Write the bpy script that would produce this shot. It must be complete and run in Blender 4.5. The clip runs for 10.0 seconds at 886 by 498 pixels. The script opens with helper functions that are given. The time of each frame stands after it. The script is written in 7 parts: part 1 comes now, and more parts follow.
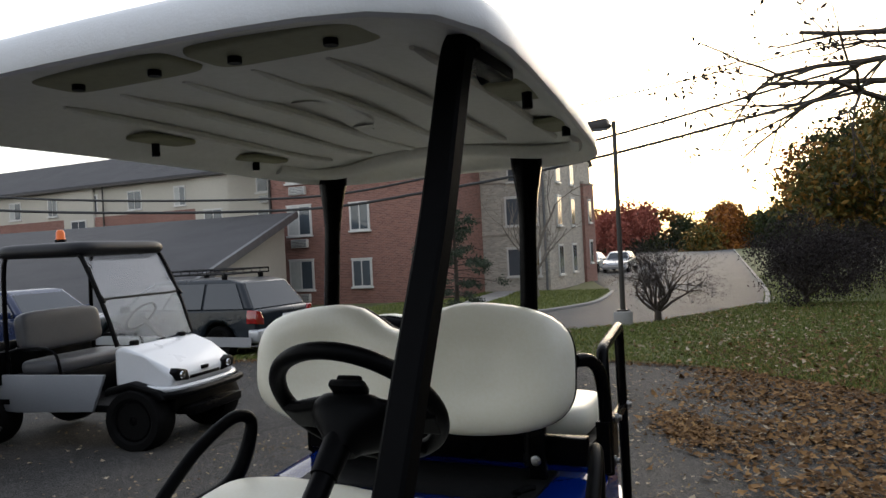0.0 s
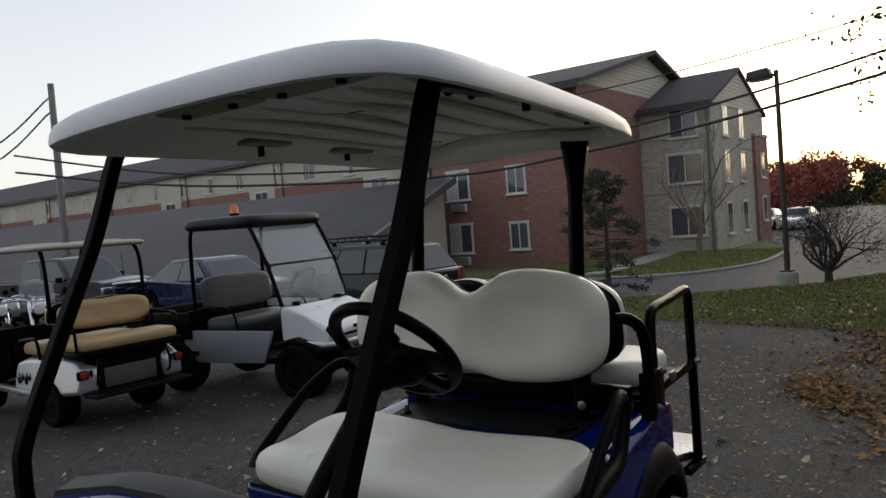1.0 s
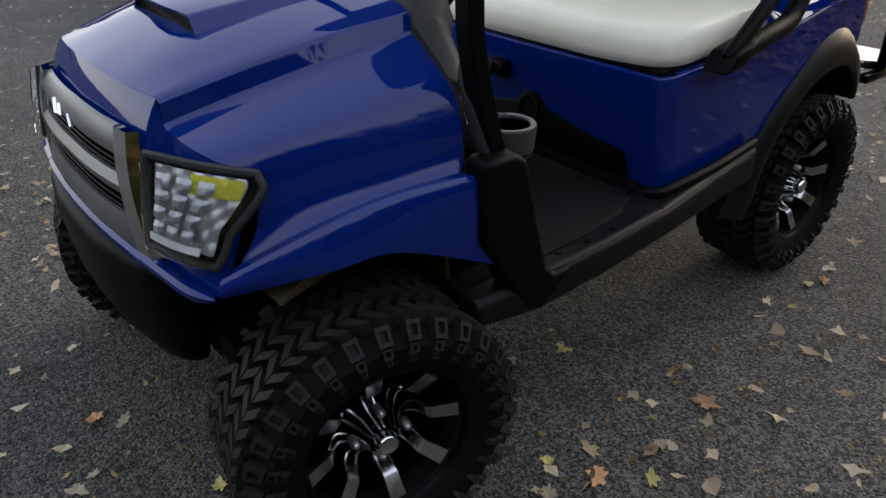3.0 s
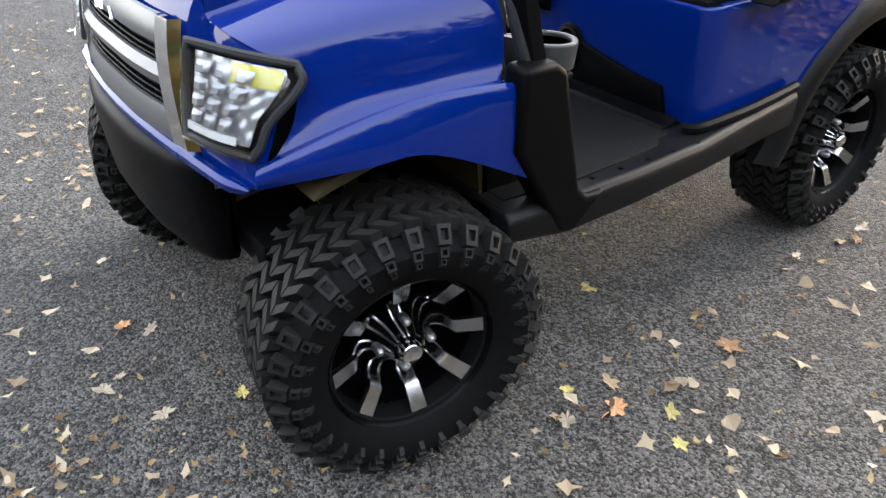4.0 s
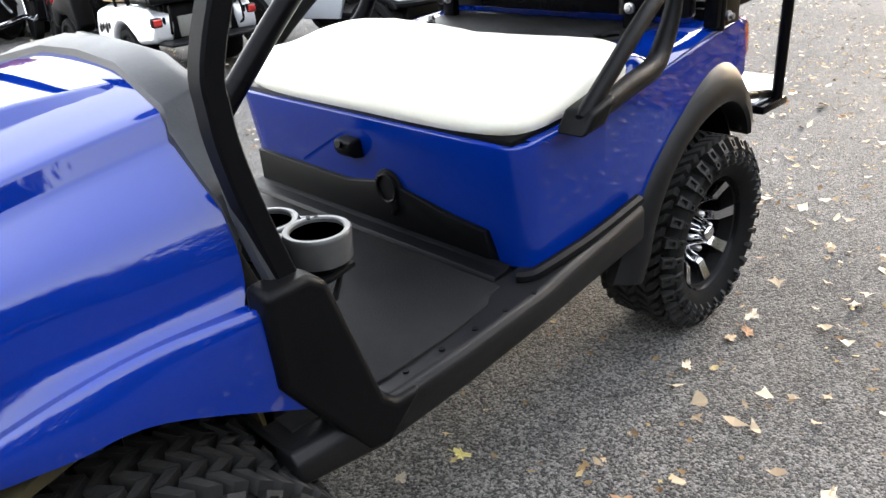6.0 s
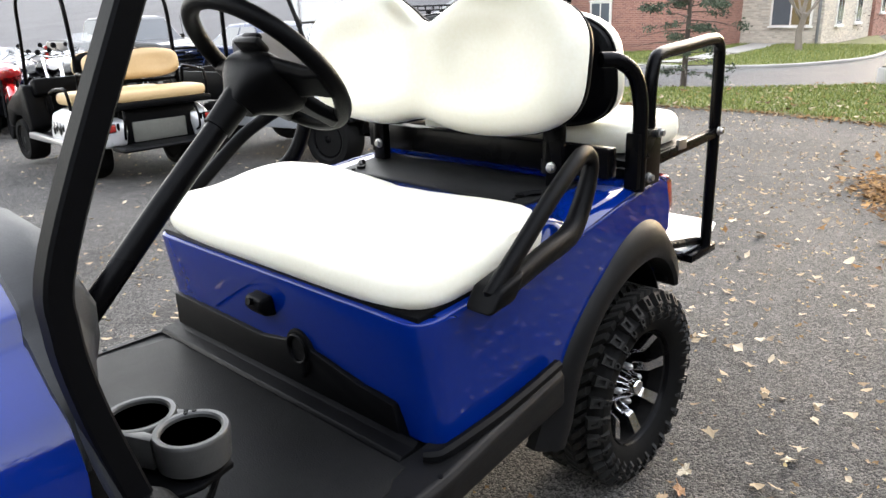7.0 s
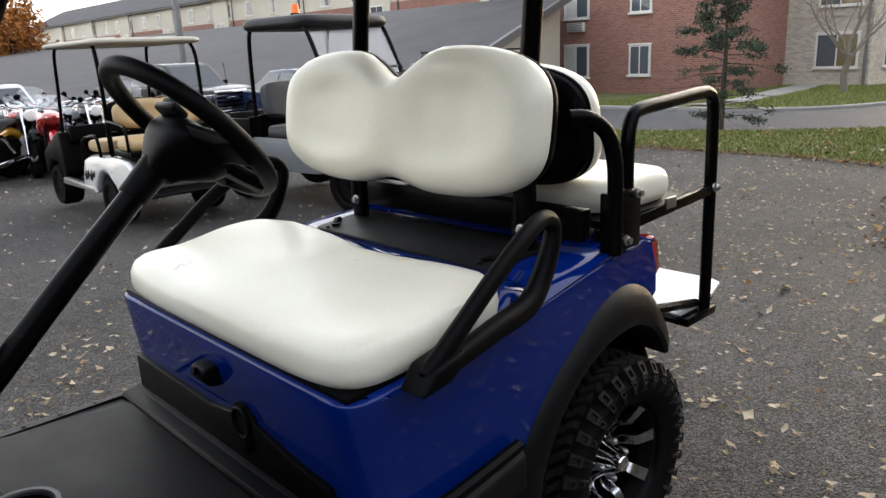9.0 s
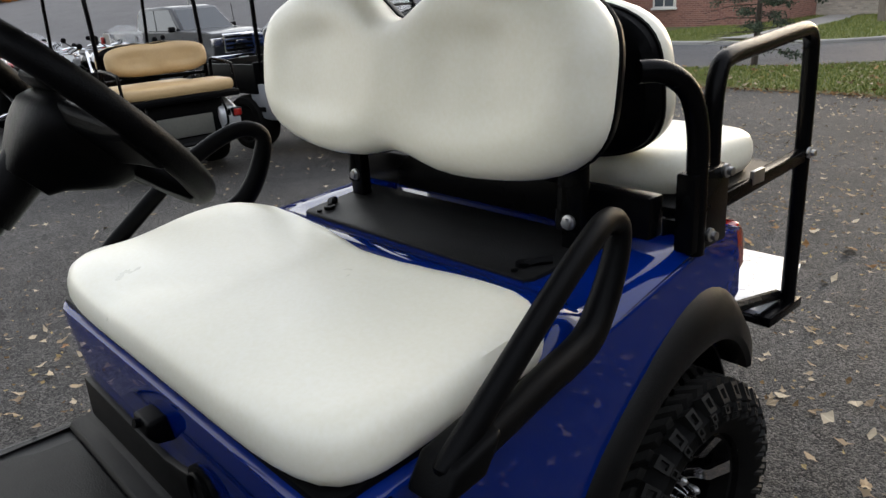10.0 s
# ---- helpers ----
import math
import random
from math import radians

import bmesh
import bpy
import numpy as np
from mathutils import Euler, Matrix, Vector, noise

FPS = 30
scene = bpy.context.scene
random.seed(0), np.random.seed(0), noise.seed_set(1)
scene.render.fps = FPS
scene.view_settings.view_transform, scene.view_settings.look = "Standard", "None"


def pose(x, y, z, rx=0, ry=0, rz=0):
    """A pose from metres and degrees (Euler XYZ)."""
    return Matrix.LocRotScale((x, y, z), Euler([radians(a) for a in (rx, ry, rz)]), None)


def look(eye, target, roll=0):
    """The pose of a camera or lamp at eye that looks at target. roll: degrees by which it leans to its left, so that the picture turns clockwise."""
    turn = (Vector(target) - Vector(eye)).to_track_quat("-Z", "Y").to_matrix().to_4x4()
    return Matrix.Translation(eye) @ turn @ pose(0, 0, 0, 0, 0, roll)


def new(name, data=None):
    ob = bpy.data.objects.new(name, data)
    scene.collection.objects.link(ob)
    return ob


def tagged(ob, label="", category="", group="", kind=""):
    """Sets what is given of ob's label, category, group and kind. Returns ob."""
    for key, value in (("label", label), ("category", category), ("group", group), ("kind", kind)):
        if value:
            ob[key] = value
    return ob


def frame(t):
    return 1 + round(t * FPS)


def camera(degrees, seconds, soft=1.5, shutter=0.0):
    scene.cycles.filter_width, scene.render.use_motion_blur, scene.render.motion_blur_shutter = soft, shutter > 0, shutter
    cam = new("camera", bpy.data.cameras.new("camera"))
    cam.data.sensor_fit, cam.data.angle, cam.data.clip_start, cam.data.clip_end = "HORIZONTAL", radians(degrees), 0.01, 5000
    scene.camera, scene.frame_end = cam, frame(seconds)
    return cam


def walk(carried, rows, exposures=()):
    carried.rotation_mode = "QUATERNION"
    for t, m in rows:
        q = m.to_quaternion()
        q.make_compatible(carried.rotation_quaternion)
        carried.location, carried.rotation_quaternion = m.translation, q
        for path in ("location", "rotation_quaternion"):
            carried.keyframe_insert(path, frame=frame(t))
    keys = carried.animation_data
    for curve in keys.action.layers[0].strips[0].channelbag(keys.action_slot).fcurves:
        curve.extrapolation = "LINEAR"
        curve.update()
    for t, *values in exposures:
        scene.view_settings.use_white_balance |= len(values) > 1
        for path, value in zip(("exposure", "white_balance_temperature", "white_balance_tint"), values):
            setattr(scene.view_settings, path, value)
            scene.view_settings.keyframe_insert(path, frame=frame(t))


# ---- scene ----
cam = camera(62.0, 10.0)
PATH = [
    (0, (0.920, -2.076, 1.504), (0.104, -0.249, 1.503), -2.9),
    (0.5, (1.162, -2.184, 1.528), (0.195, -0.434, 1.507), -3.6),
    (1, (1.355, -2.218, 1.523), (0.153, -0.621, 1.447), -4.3),
    (1.5, (1.428, -2.227, 1.474), (0.083, -0.772, 1.197), -1.7),
    (2, (1.417, -2.222, 1.411), (0.004, -0.891, 0.927), -0.8),
    (2.5, (1.401, -2.208, 1.324), (0.008, -0.971, 0.595), 0.2),
    (3, (1.401, -2.223, 1.218), (0.056, -1.103, 0.249), 0.8),
    (3.2, (1.388, -2.232, 1.207), (0.079, -1.165, 0.134), 2.2),
    (4.3, (1.443, -2.273, 1.097), (0.068, -1.213, 0.104), 2.7),
    (4.5, (1.447, -2.256, 1.092), (0.051, -1.170, 0.157), 0.2),
    (5, (1.489, -2.175, 1.086), (0.069, -1.073, 0.209), -3.1),
    (5.5, (1.399, -2.004, 1.176), (-0.018, -0.892, 0.308), -5.0),
    (5.7, (1.365, -1.945, 1.187), (0.001, -0.778, 0.308), -5.1),
    (6.8, (1.365, -1.715, 1.308), (0.059, -0.372, 0.61), -2.1),
    (7, (1.371, -1.706, 1.325), (0.062, -0.33, 0.696), -2.0),
    (7.5, (1.372, -1.705, 1.352), (0.083, -0.272, 0.819), -1.4),
    (8, (1.378, -1.693, 1.361), (0.092, -0.25, 0.847), -1.3),
    (8.5, (1.407, -1.599, 1.363), (0.076, -0.183, 0.888), -1.6),
    (9, (1.43, -1.495, 1.346), (0.021, -0.174, 0.826), -2.5),
    (9.5, (1.304, -1.357, 1.307), (-0.072, -0.047, 0.683), -2.5),
    (10, (1.106, -1.192, 1.336), (-0.308, 0.054, 0.668), -3.8),
]
EXPOSURES = [(0, 0.5, 6350, 10), (0.5, 0.1, 6350, 10), (1, -0.15, 6350, 10), (1.5, -0.15, 6350, 10), (2, 0.05, 6350, 10), (2.5, 0.4, 6350, 10), (3, 1.1, 6350, 10), (3.2, 1.5, 6350, 10), (4.3, 3.0, 6450, 10), (4.5, 3.12, 6450, 10), (5, 3.2, 6450, 10), (5.5, 3.27, 6450, 10), (5.7, 3.25, 6450, 10), (6.8, 2.8, 6650, 10), (7, 2.66, 6650, 10), (7.5, 1.92, 6650, 10), (8, 1.72, 6650, 10), (8.5, 1.59, 6650, 10), (9, 1.50, 6650, 10), (9.5, 1.42, 6600, 10), (10, 1.32, 6600, 10)]
walk(cam, [(t, look(eye, target, roll)) for t, eye, target, roll in PATH], EXPOSURES)

# ---- world, light ----
world = bpy.data.worlds.new("evening_sky")
scene.world = world
world.use_nodes = True
wn, wl = world.node_tree.nodes, world.node_tree.links
sky = wn.new("ShaderNodeTexSky")
sky.sky_type, sky.sun_disc = "NISHITA", False
sky.sun_elevation, sky.sun_rotation = radians(11), radians(-6)
sky.air_density, sky.dust_density, sky.ozone_density = 1.0, 2.4, 1.0
# thin bright overcast, paler and brighter towards the horizon
cloud, veil = wn.new("ShaderNodeMix"), wn.new("ShaderNodeMix")
wtc, wsep, rise, fall = wn.new("ShaderNodeTexCoord"), wn.new("ShaderNodeSeparateXYZ"), wn.new("ShaderNodeMath"), wn.new("ShaderNodeMath")
rise.operation, fall.operation = "SUBTRACT", "POWER"
rise.inputs[0].default_value, fall.inputs[1].default_value = 1.0, 1.6
rise.use_clamp = True
cloud.data_type = veil.data_type = "RGBA"
veil.inputs["A"].default_value, veil.inputs["B"].default_value = (6.6, 6.9, 7.6, 1), (12.6, 12.1, 11.6, 1)
wl.new(wtc.outputs["Generated"], wsep.inputs[0])
wl.new(wsep.outputs["Z"], rise.inputs[1])
wl.new(rise.outputs[0], fall.inputs[0])
wl.new(fall.outputs[0], veil.inputs["Factor"])
cloud.inputs["Factor"].default_value = 0.45
wl.new(sky.outputs["Color"], cloud.inputs["A"])
wl.new(veil.outputs["Result"], cloud.inputs["B"])
wl.new(cloud.outputs["Result"], wn["Background"].inputs["Color"])
wn["Background"].inputs["Strength"].default_value = 0.15
sun_lamp = bpy.data.lights.new("sun", "SUN")
sun_lamp.energy, sun_lamp.angle, sun_lamp.color = 0.5, radians(40), (1.0, 0.94, 0.86)
new("sun", sun_lamp).matrix_world = look((-3, 26, 8), (0, 0, 0))


# ---- materials ----
def mat(name, c1, c2=None, rough=0.5, metal=0.0, big=3.0, fine=60.0, bump=0.1, bscale=150.0, coat=0.0, rvar=0.1, spec=0.5, per_object=0.0, dist=0.002):
    """Node material: two colours mixed by noise at two scales, noise in the roughness, fine bump."""
    m = bpy.data.materials.new(name)
    m.use_nodes = True
    n, l = m.node_tree.nodes, m.node_tree.links
    b = n["Principled BSDF"]
    c2 = c2 or tuple(min(1, c * 0.75 + 0.004) for c in c1)
    tc = n.new("ShaderNodeTexCoord")
    n1, n2 = n.new("ShaderNodeTexNoise"), n.new("ShaderNodeTexNoise")
    for k, s in ((n1, big), (n2, fine)):
        k.inputs["Scale"].default_value, k.inputs["Detail"].default_value = s, 5
        l.new(tc.outputs["Object"], k.inputs["Vector"])
    add = n.new("ShaderNodeMath")
    add.operation = "MULTIPLY_ADD"
    l.new(n1.outputs["Fac"], add.inputs[0])
    add.inputs[1].default_value = 0.9
    sc = n.new("ShaderNodeMath")
    sc.operation = "MULTIPLY_ADD"
    l.new(n2.outputs["Fac"], sc.inputs[0])
    sc.inputs[1].default_value, sc.inputs[2].default_value = 0.9, -0.4
    l.new(sc.outputs[0], add.inputs[2])
    mix = n.new("ShaderNodeMix")
    mix.data_type = "RGBA"
    mix.inputs["A"].default_value, mix.inputs["B"].default_value = (*c1, 1), (*c2, 1)
    l.new(add.outputs[0], mix.inputs["Factor"])
    out = mix.outputs["Result"]
    if per_object:
        oi, hsv = n.new("ShaderNodeObjectInfo"), n.new("ShaderNodeHueSaturation")
        mr = n.new("ShaderNodeMapRange")
        mr.inputs["To Min"].default_value, mr.inputs["To Max"].default_value = 1 - per_object, 1 + per_object
        l.new(oi.outputs["Random"], mr.inputs["Value"])
        l.new(mr.outputs[0], hsv.inputs["Value"])
        l.new(out, hsv.inputs["Color"])
        out = hsv.outputs["Color"]
    l.new(out, b.inputs["Base Color"])
    r = n.new("ShaderNodeMapRange")
    r.inputs["To Min"].default_value, r.inputs["To Max"].default_value = max(0.02, rough - rvar), min(1, rough + rvar)
    l.new(n1.outputs["Fac"], r.inputs["Value"])
    l.new(r.outputs[0], b.inputs["Roughness"])
    b.inputs["Metallic"].default_value = metal
    b.inputs["Specular IOR Level"].default_value = spec
    b.inputs["Coat Weight"].default_value, b.inputs["Coat Roughness"].default_value = coat, 0.03
    if bump:
        n3, bp = n.new("ShaderNodeTexNoise"), n.new("ShaderNodeBump")
        n3.inputs["Scale"].default_value, n3.inputs["Detail"].default_value = bscale, 4
        l.new(tc.outputs["Object"], n3.inputs["Vector"])
        l.new(n3.outputs["Fac"], bp.inputs["Height"])
        bp.inputs["Strength"].default_value, bp.inputs["Distance"].default_value = bump, dist
        l.new(bp.outputs[0], b.inputs["Normal"])
    return m


def bsdf(m):
    return m.node_tree.nodes["Principled BSDF"]


def glow(name, c, strength):
    m = mat(name, c, rough=0.3, bump=0)
    bsdf(m).inputs["Emission Color"].default_value = (*c, 1)
    bsdf(m).inputs["Emission Strength"].default_value = strength
    return m


def glass(name, c=(1, 1, 1), rough=0.02):
    m = bpy.data.materials.new(name)
    m.use_nodes = True
    b = bsdf(m)
    b.inputs["Base Color"].default_value = (*c, 1)
    b.inputs["Transmission Weight"].default_value, b.inputs["Roughness"].default_value, b.inputs["IOR"].default_value = 1, rough, 1.45
    return m


def leafy(name, a, b_, c=None, rough=0.6):
    """Foliage colour that varies from leaf to leaf."""
    m = bpy.data.materials.new(name)
    m.use_nodes = True
    n, l = m.node_tree.nodes, m.node_tree.links
    g, ramp = n.new("ShaderNodeNewGeometry"), n.new("ShaderNodeValToRGB")
    ramp.color_ramp.elements[0].color, ramp.color_ramp.elements[1].color = (*a, 1), (*b_, 1)
    if c:
        ramp.color_ramp.elements.new(0.55).color = (*c, 1)
    l.new(g.outputs["Random Per Island"], ramp.inputs["Fac"])
    tc, nz, mx = n.new("ShaderNodeTexCoord"), n.new("ShaderNodeTexNoise"), n.new("ShaderNodeMix")
    nz.inputs["Scale"].default_value = 40
    l.new(tc.outputs["Object"], nz.inputs["Vector"])
    mx.data_type, mx.blend_type = "RGBA", "MULTIPLY"
    mx.inputs["Factor"].default_value = 0.5
    l.new(ramp.outputs["Color"], mx.inputs["A"])
    l.new(nz.outputs["Color"], mx.inputs["B"])
    l.new(ramp.outputs["Color"], bsdf(m).inputs["Base Color"])
    bsdf(m).inputs["Roughness"].default_value = rough
    bsdf(m).inputs["Specular IOR Level"].default_value = 0.2
    return m


BLUE = mat("blue_gloss_paint", (0.0003, 0.0115, 0.126), (0.0004, 0.014, 0.146), rough=0.3, coat=0.82, big=2, bump=0.012, bscale=30, rvar=0.05, spec=0.0)
CREAM = mat("cream_vinyl", (0.87, 0.85, 0.75), (0.79, 0.755, 0.60), rough=0.30, big=3.2, fine=120, bump=0.10, bscale=600, rvar=0.08)
BEIGE = mat("tan_vinyl", (0.52, 0.37, 0.19), (0.44, 0.30, 0.15), rough=0.5, big=6, bump=0.12, bscale=400)
GREYVINYL = mat("grey_vinyl", (0.075, 0.077, 0.085), (0.05, 0.05, 0.055), rough=0.42, bump=0.12, bscale=400)
BLACKPAINT = mat("black_powder_coat", (0.0014, 0.0014, 0.0017), (0.0028, 0.0028, 0.0035), rough=0.27, bump=0.10, bscale=500, rvar=0.06, spec=0.06)
STRUTBLACK = mat("satin_black_strut", (0.0012, 0.0012, 0.0015), (0.0024, 0.0025, 0.003), rough=0.55, bump=0.12, bscale=500, rvar=0.06, spec=0.05)
BLACKPLASTIC = mat("black_moulded_plastic", (0.0010, 0.0010, 0.0013), (0.0026, 0.0027, 0.0032), rough=0.45, bump=0.25, bscale=450, big=5, spec=0.07)
GREYPLASTIC = mat("worn_grey_black_plastic", (0.0028, 0.0029, 0.0032), (0.007, 0.007, 0.0075), rough=0.40, bump=0.3, bscale=350, big=7, spec=0.13)
RUBBER = mat("tyre_rubber", (0.003, 0.003, 0.0033), (0.008, 0.0078, 0.0075), rough=0.7, bump=0.4, bscale=200, big=9, spec=0.06)
TREAD = mat("dusty_tread_rubber", (0.0045, 0.0046, 0.005), (0.017, 0.0165, 0.0155), rough=0.6, bump=0.4, bscale=200, big=12, spec=0.2)
FLOORMAT = mat("floor_mat_rubber", (0.003, 0.0031, 0.0033), (0.012, 0.012, 0.0118), rough=0.5, bump=0.5, bscale=260, big=7, fine=40, spec=0.10)
COWLGREY = mat("dusty_grey_cowl_plastic", (0.022, 0.0235, 0.026), (0.013, 0.014, 0.016), rough=0.5, bump=0.25, bscale=350, big=6, spec=0.28)
CUPGREY = mat("worn_grey_plastic", (0.045, 0.045, 0.044), (0.026, 0.026, 0.026), rough=0.4, bump=0.2, bscale=300)
CHROME = mat("chrome", (0.78, 0.78, 0.80), rough=0.08, metal=1, bump=0, rvar=0.04)
MACHINED = mat("machined_aluminium", (0.56, 0.56, 0.58), (0.46, 0.46, 0.48), rough=0.25, metal=1, bump=0.1, bscale=300)
STEEL = mat("zinc_steel", (0.45, 0.45, 0.46), (0.35, 0.34, 0.33), rough=0.4, metal=1, bump=0.2, bscale=200)
WHITEPLASTIC = mat("white_roof_plastic", (0.80, 0.81, 0.82), (0.74, 0.74, 0.73), rough=0.38, big=3, bump=0.25, bscale=260)
LINER = mat("dingy_white_roof_underside", (0.76, 0.75, 0.69), (0.62, 0.61, 0.53), rough=0.55, big=3.5, bump=0.3, bscale=220)
PADOLIVE = mat("grimy_olive_roof_pad", (0.30, 0.29, 0.17), (0.21, 0.205, 0.12), rough=0.6, bump=0.3, bscale=200)
OLIVE = mat("olive_frame_primer", (0.032, 0.024, 0.0035), (0.019, 0.014, 0.003), rough=0.6, bump=0.4, bscale=90)
SILVER = mat("dark_silver_plastic", (0.16, 0.16, 0.165), (0.12, 0.12, 0.125), rough=0.35, metal=0.5, bump=0.1)
REFLECTOR = mat("silvered_lamp_plastic", (0.46, 0.47, 0.49), (0.34, 0.35, 0.37), rough=0.34, metal=0.7, bump=0.15, bscale=260, big=30)
STEPWHITE = mat("diamond_plate_light", (0.62, 0.63, 0.65), (0.5, 0.5, 0.52), rough=0.4, metal=0.3, bump=0.6, bscale=60, dist=0.004)
LENSCLEAR = glass("clear_lens", (0.96, 0.97, 0.98), 0.03)
GLINTYELLOW = mat("yellow_reflection_tint", (0.50, 0.42, 0.02), (0.42, 0.46, 0.04), rough=0.12, coat=1, bump=0)
REDLENS = mat("red_lens", (0.30, 0.010, 0.008), rough=0.12, coat=1, bump=0)
CARGLASS = mat("car_window_glass", (0.018, 0.024, 0.03), rough=0.04, bump=0, coat=0.35, rvar=0.02, spec=0.6)
WHITEPAINT = mat("white_gloss_paint", (0.74, 0.75, 0.77), (0.68, 0.69, 0.70), rough=0.3, coat=0.7, bump=0.02)
SILVERPAINT = mat("silver_car_paint", (0.52, 0.53, 0.55), (0.46, 0.47, 0.49), rough=0.3, metal=0.5, coat=0.8, bump=0)
GUNMETAL = mat("dark_grey_metallic_paint", (0.020, 0.021, 0.024), (0.014, 0.015, 0.018), rough=0.3, coat=0.5, bump=0, spec=0.2)
NAVY = mat("navy_car_paint", (0.007, 0.016, 0.055), (0.010, 0.020, 0.066), rough=0.28, coat=0.55, bump=0, spec=0.2)
DARKTEAL = mat("dark_blue_green_car_paint", (0.006, 0.011, 0.017), (0.009, 0.014, 0.021), rough=0.3, coat=0.5, bump=0, spec=0.15)
REDPAINT = mat("red_gloss_paint", (0.42, 0.012, 0.014), (0.34, 0.01, 0.012), rough=0.25, coat=1, bump=0)
YELLOWPAINT = mat("yellow_gloss_paint", (0.60, 0.33, 0.03), rough=0.25, coat=1, bump=0)
ORANGE = glow("orange_beacon_lens", (0.8, 0.15, 0.008), 0.10)
CLEARSHEET = glass("scratched_clear_plastic_sheet", (0.97, 0.98, 0.99), 0.035)
bsdf(CLEARSHEET).inputs["Transmission Weight"].default_value = 0.97

def brick_material(name, c1, c2, joint, w=.215, h=.075):
    """Laid brick for walls far off: courses in the plane of the wall, colour that wanders, shallow joints."""
    m = mat(name, c1, c2, rough=0.9, big=0.35, fine=14, bump=0)
    n, l = m.node_tree.nodes, m.node_tree.links
    tc, sep, com, ad = n.new("ShaderNodeTexCoord"), n.new("ShaderNodeSeparateXYZ"), n.new("ShaderNodeCombineXYZ"), n.new("ShaderNodeMath")
    br, mx = n.new("ShaderNodeTexBrick"), n.new("ShaderNodeMix")
    l.new(tc.outputs["Object"], sep.inputs[0])
    l.new(sep.outputs["X"], ad.inputs[0])
    l.new(sep.outputs["Y"], ad.inputs[1])
    l.new(ad.outputs[0], com.inputs["X"])
    l.new(sep.outputs["Z"], com.inputs["Y"])
    l.new(com.outputs[0], br.inputs["Vector"])
    for k, v in (("Scale", 1), ("Mortar Size", .009), ("Brick Width", w), ("Row Height", h)):
        br.inputs[k].default_value = v
    br.inputs["Color1"].default_value, br.inputs["Color2"].default_value, br.inputs["Mortar"].default_value = (1.15, 1.1, 1.05, 1), (.72, .7, .7, 1), (*joint, 1)
    mx.data_type, mx.blend_type = "RGBA", "MULTIPLY"
    mx.inputs["Factor"].default_value = 1
    b = bsdf(m)
    l.new(b.inputs["Base Color"].links[0].from_socket, mx.inputs["A"])
    l.new(br.outputs["Color"], mx.inputs["B"])
    l.new(mx.outputs["Result"], b.inputs["Base Color"])
    bp = n.new("ShaderNodeBump")
    bp.inputs["Strength"].default_value, bp.inputs["Distance"].default_value = 0.5, 0.01
    bp.invert = True
    l.new(br.outputs["Fac"], bp.inputs["Height"])
    l.new(bp.outputs[0], b.inputs["Normal"])
    return m


MORTAR = brick_material("red_brick_wall", (0.275, 0.135, 0.105), (0.22, 0.105, 0.083), (1.35, 1.7, 1.8))
SIDING = mat("cream_siding", (0.55, 0.51, 0.43), (0.47, 0.43, 0.36), rough=0.75, big=0.5, fine=6, bump=0.2, bscale=30)
STUCCO = brick_material("pale_block_wall", (0.49, 0.455, 0.395), (0.44, 0.405, 0.35), (.92, .92, .92), .215, .075)
SHINGLE = mat("grey_asphalt_shingle", (0.085, 0.082, 0.085), (0.055, 0.053, 0.056), rough=0.95, big=0.7, fine=12, bump=0.8, bscale=30, dist=0.02)
TRIM = mat("white_window_trim", (0.72, 0.70, 0.66), rough=0.5, big=2, bump=0.05)
WINGLASS = mat("window_pane_glass", (0.10, 0.12, 0.14), (0.05, 0.06, 0.07), rough=0.05, bump=0, coat=0.5, big=0.8)
CURTAIN = mat("pale_curtain", (0.55, 0.54, 0.50), (0.40, 0.40, 0.38), rough=0.9, big=6)
# the warm light of the lit panes is put into this base colour
WARMWIN = mat("warm_lit_look_pane", (0.20, 0.15, 0.07), (0.12, 0.09, 0.045), rough=0.1, bump=0, coat=0.5)
CONCRETE = mat("concrete", (0.34, 0.33, 0.31), (0.25, 0.24, 0.22), rough=0.9, big=1.5, fine=30, bump=0.5, bscale=60)
GALV = mat("weathered_metal_pole", (0.20, 0.20, 0.205), (0.14, 0.14, 0.14), rough=0.5, metal=0.6, bump=0.1)
DARKPOLE = mat("dark_bronze_pole", (0.05, 0.042, 0.035), (0.035, 0.03, 0.027), rough=0.5, bump=0.1)
BARK = mat("bark", (0.075, 0.058, 0.045), (0.04, 0.032, 0.026), rough=0.9, big=5, fine=40, bump=0.8, bscale=50, dist=0.01)
PALEBARK = mat("pale_bark", (0.20, 0.17, 0.14), (0.13, 0.11, 0.09), rough=0.9, big=5, fine=40, bump=0.6, bscale=50)
CABLE = mat("cable_sheath", (0.02, 0.02, 0.02), rough=0.6, bump=0)
NEEDLES = leafy("spruce_needles", (0.022, 0.034, 0.022), (0.105, 0.13, 0.088), (0.05, 0.07, 0.045))
AUTUMN = leafy("autumn_foliage", (0.04, 0.05, 0.013), (0.27, 0.13, 0.022), (0.11, 0.09, 0.02))
GREENLEAF = leafy("dark_green_foliage", (0.015, 0.025, 0.01), (0.06, 0.06, 0.018), (0.03, 0.04, 0.014))
REDLEAF = leafy("crimson_foliage", (0.22, 0.06, 0.045), (0.40, 0.14, 0.10), (0.30, 0.09, 0.065))
ORANGELEAF = leafy("rust_foliage", (0.12, 0.045, 0.01), (0.34, 0.13, 0.02), (0.22, 0.08, 0.014))
FALLEN = leafy("fallen_leaf_colours", (0.18, 0.13, 0.08), (0.44, 0.37, 0.265), (0.31, 0.245, 0.16), 0.75)
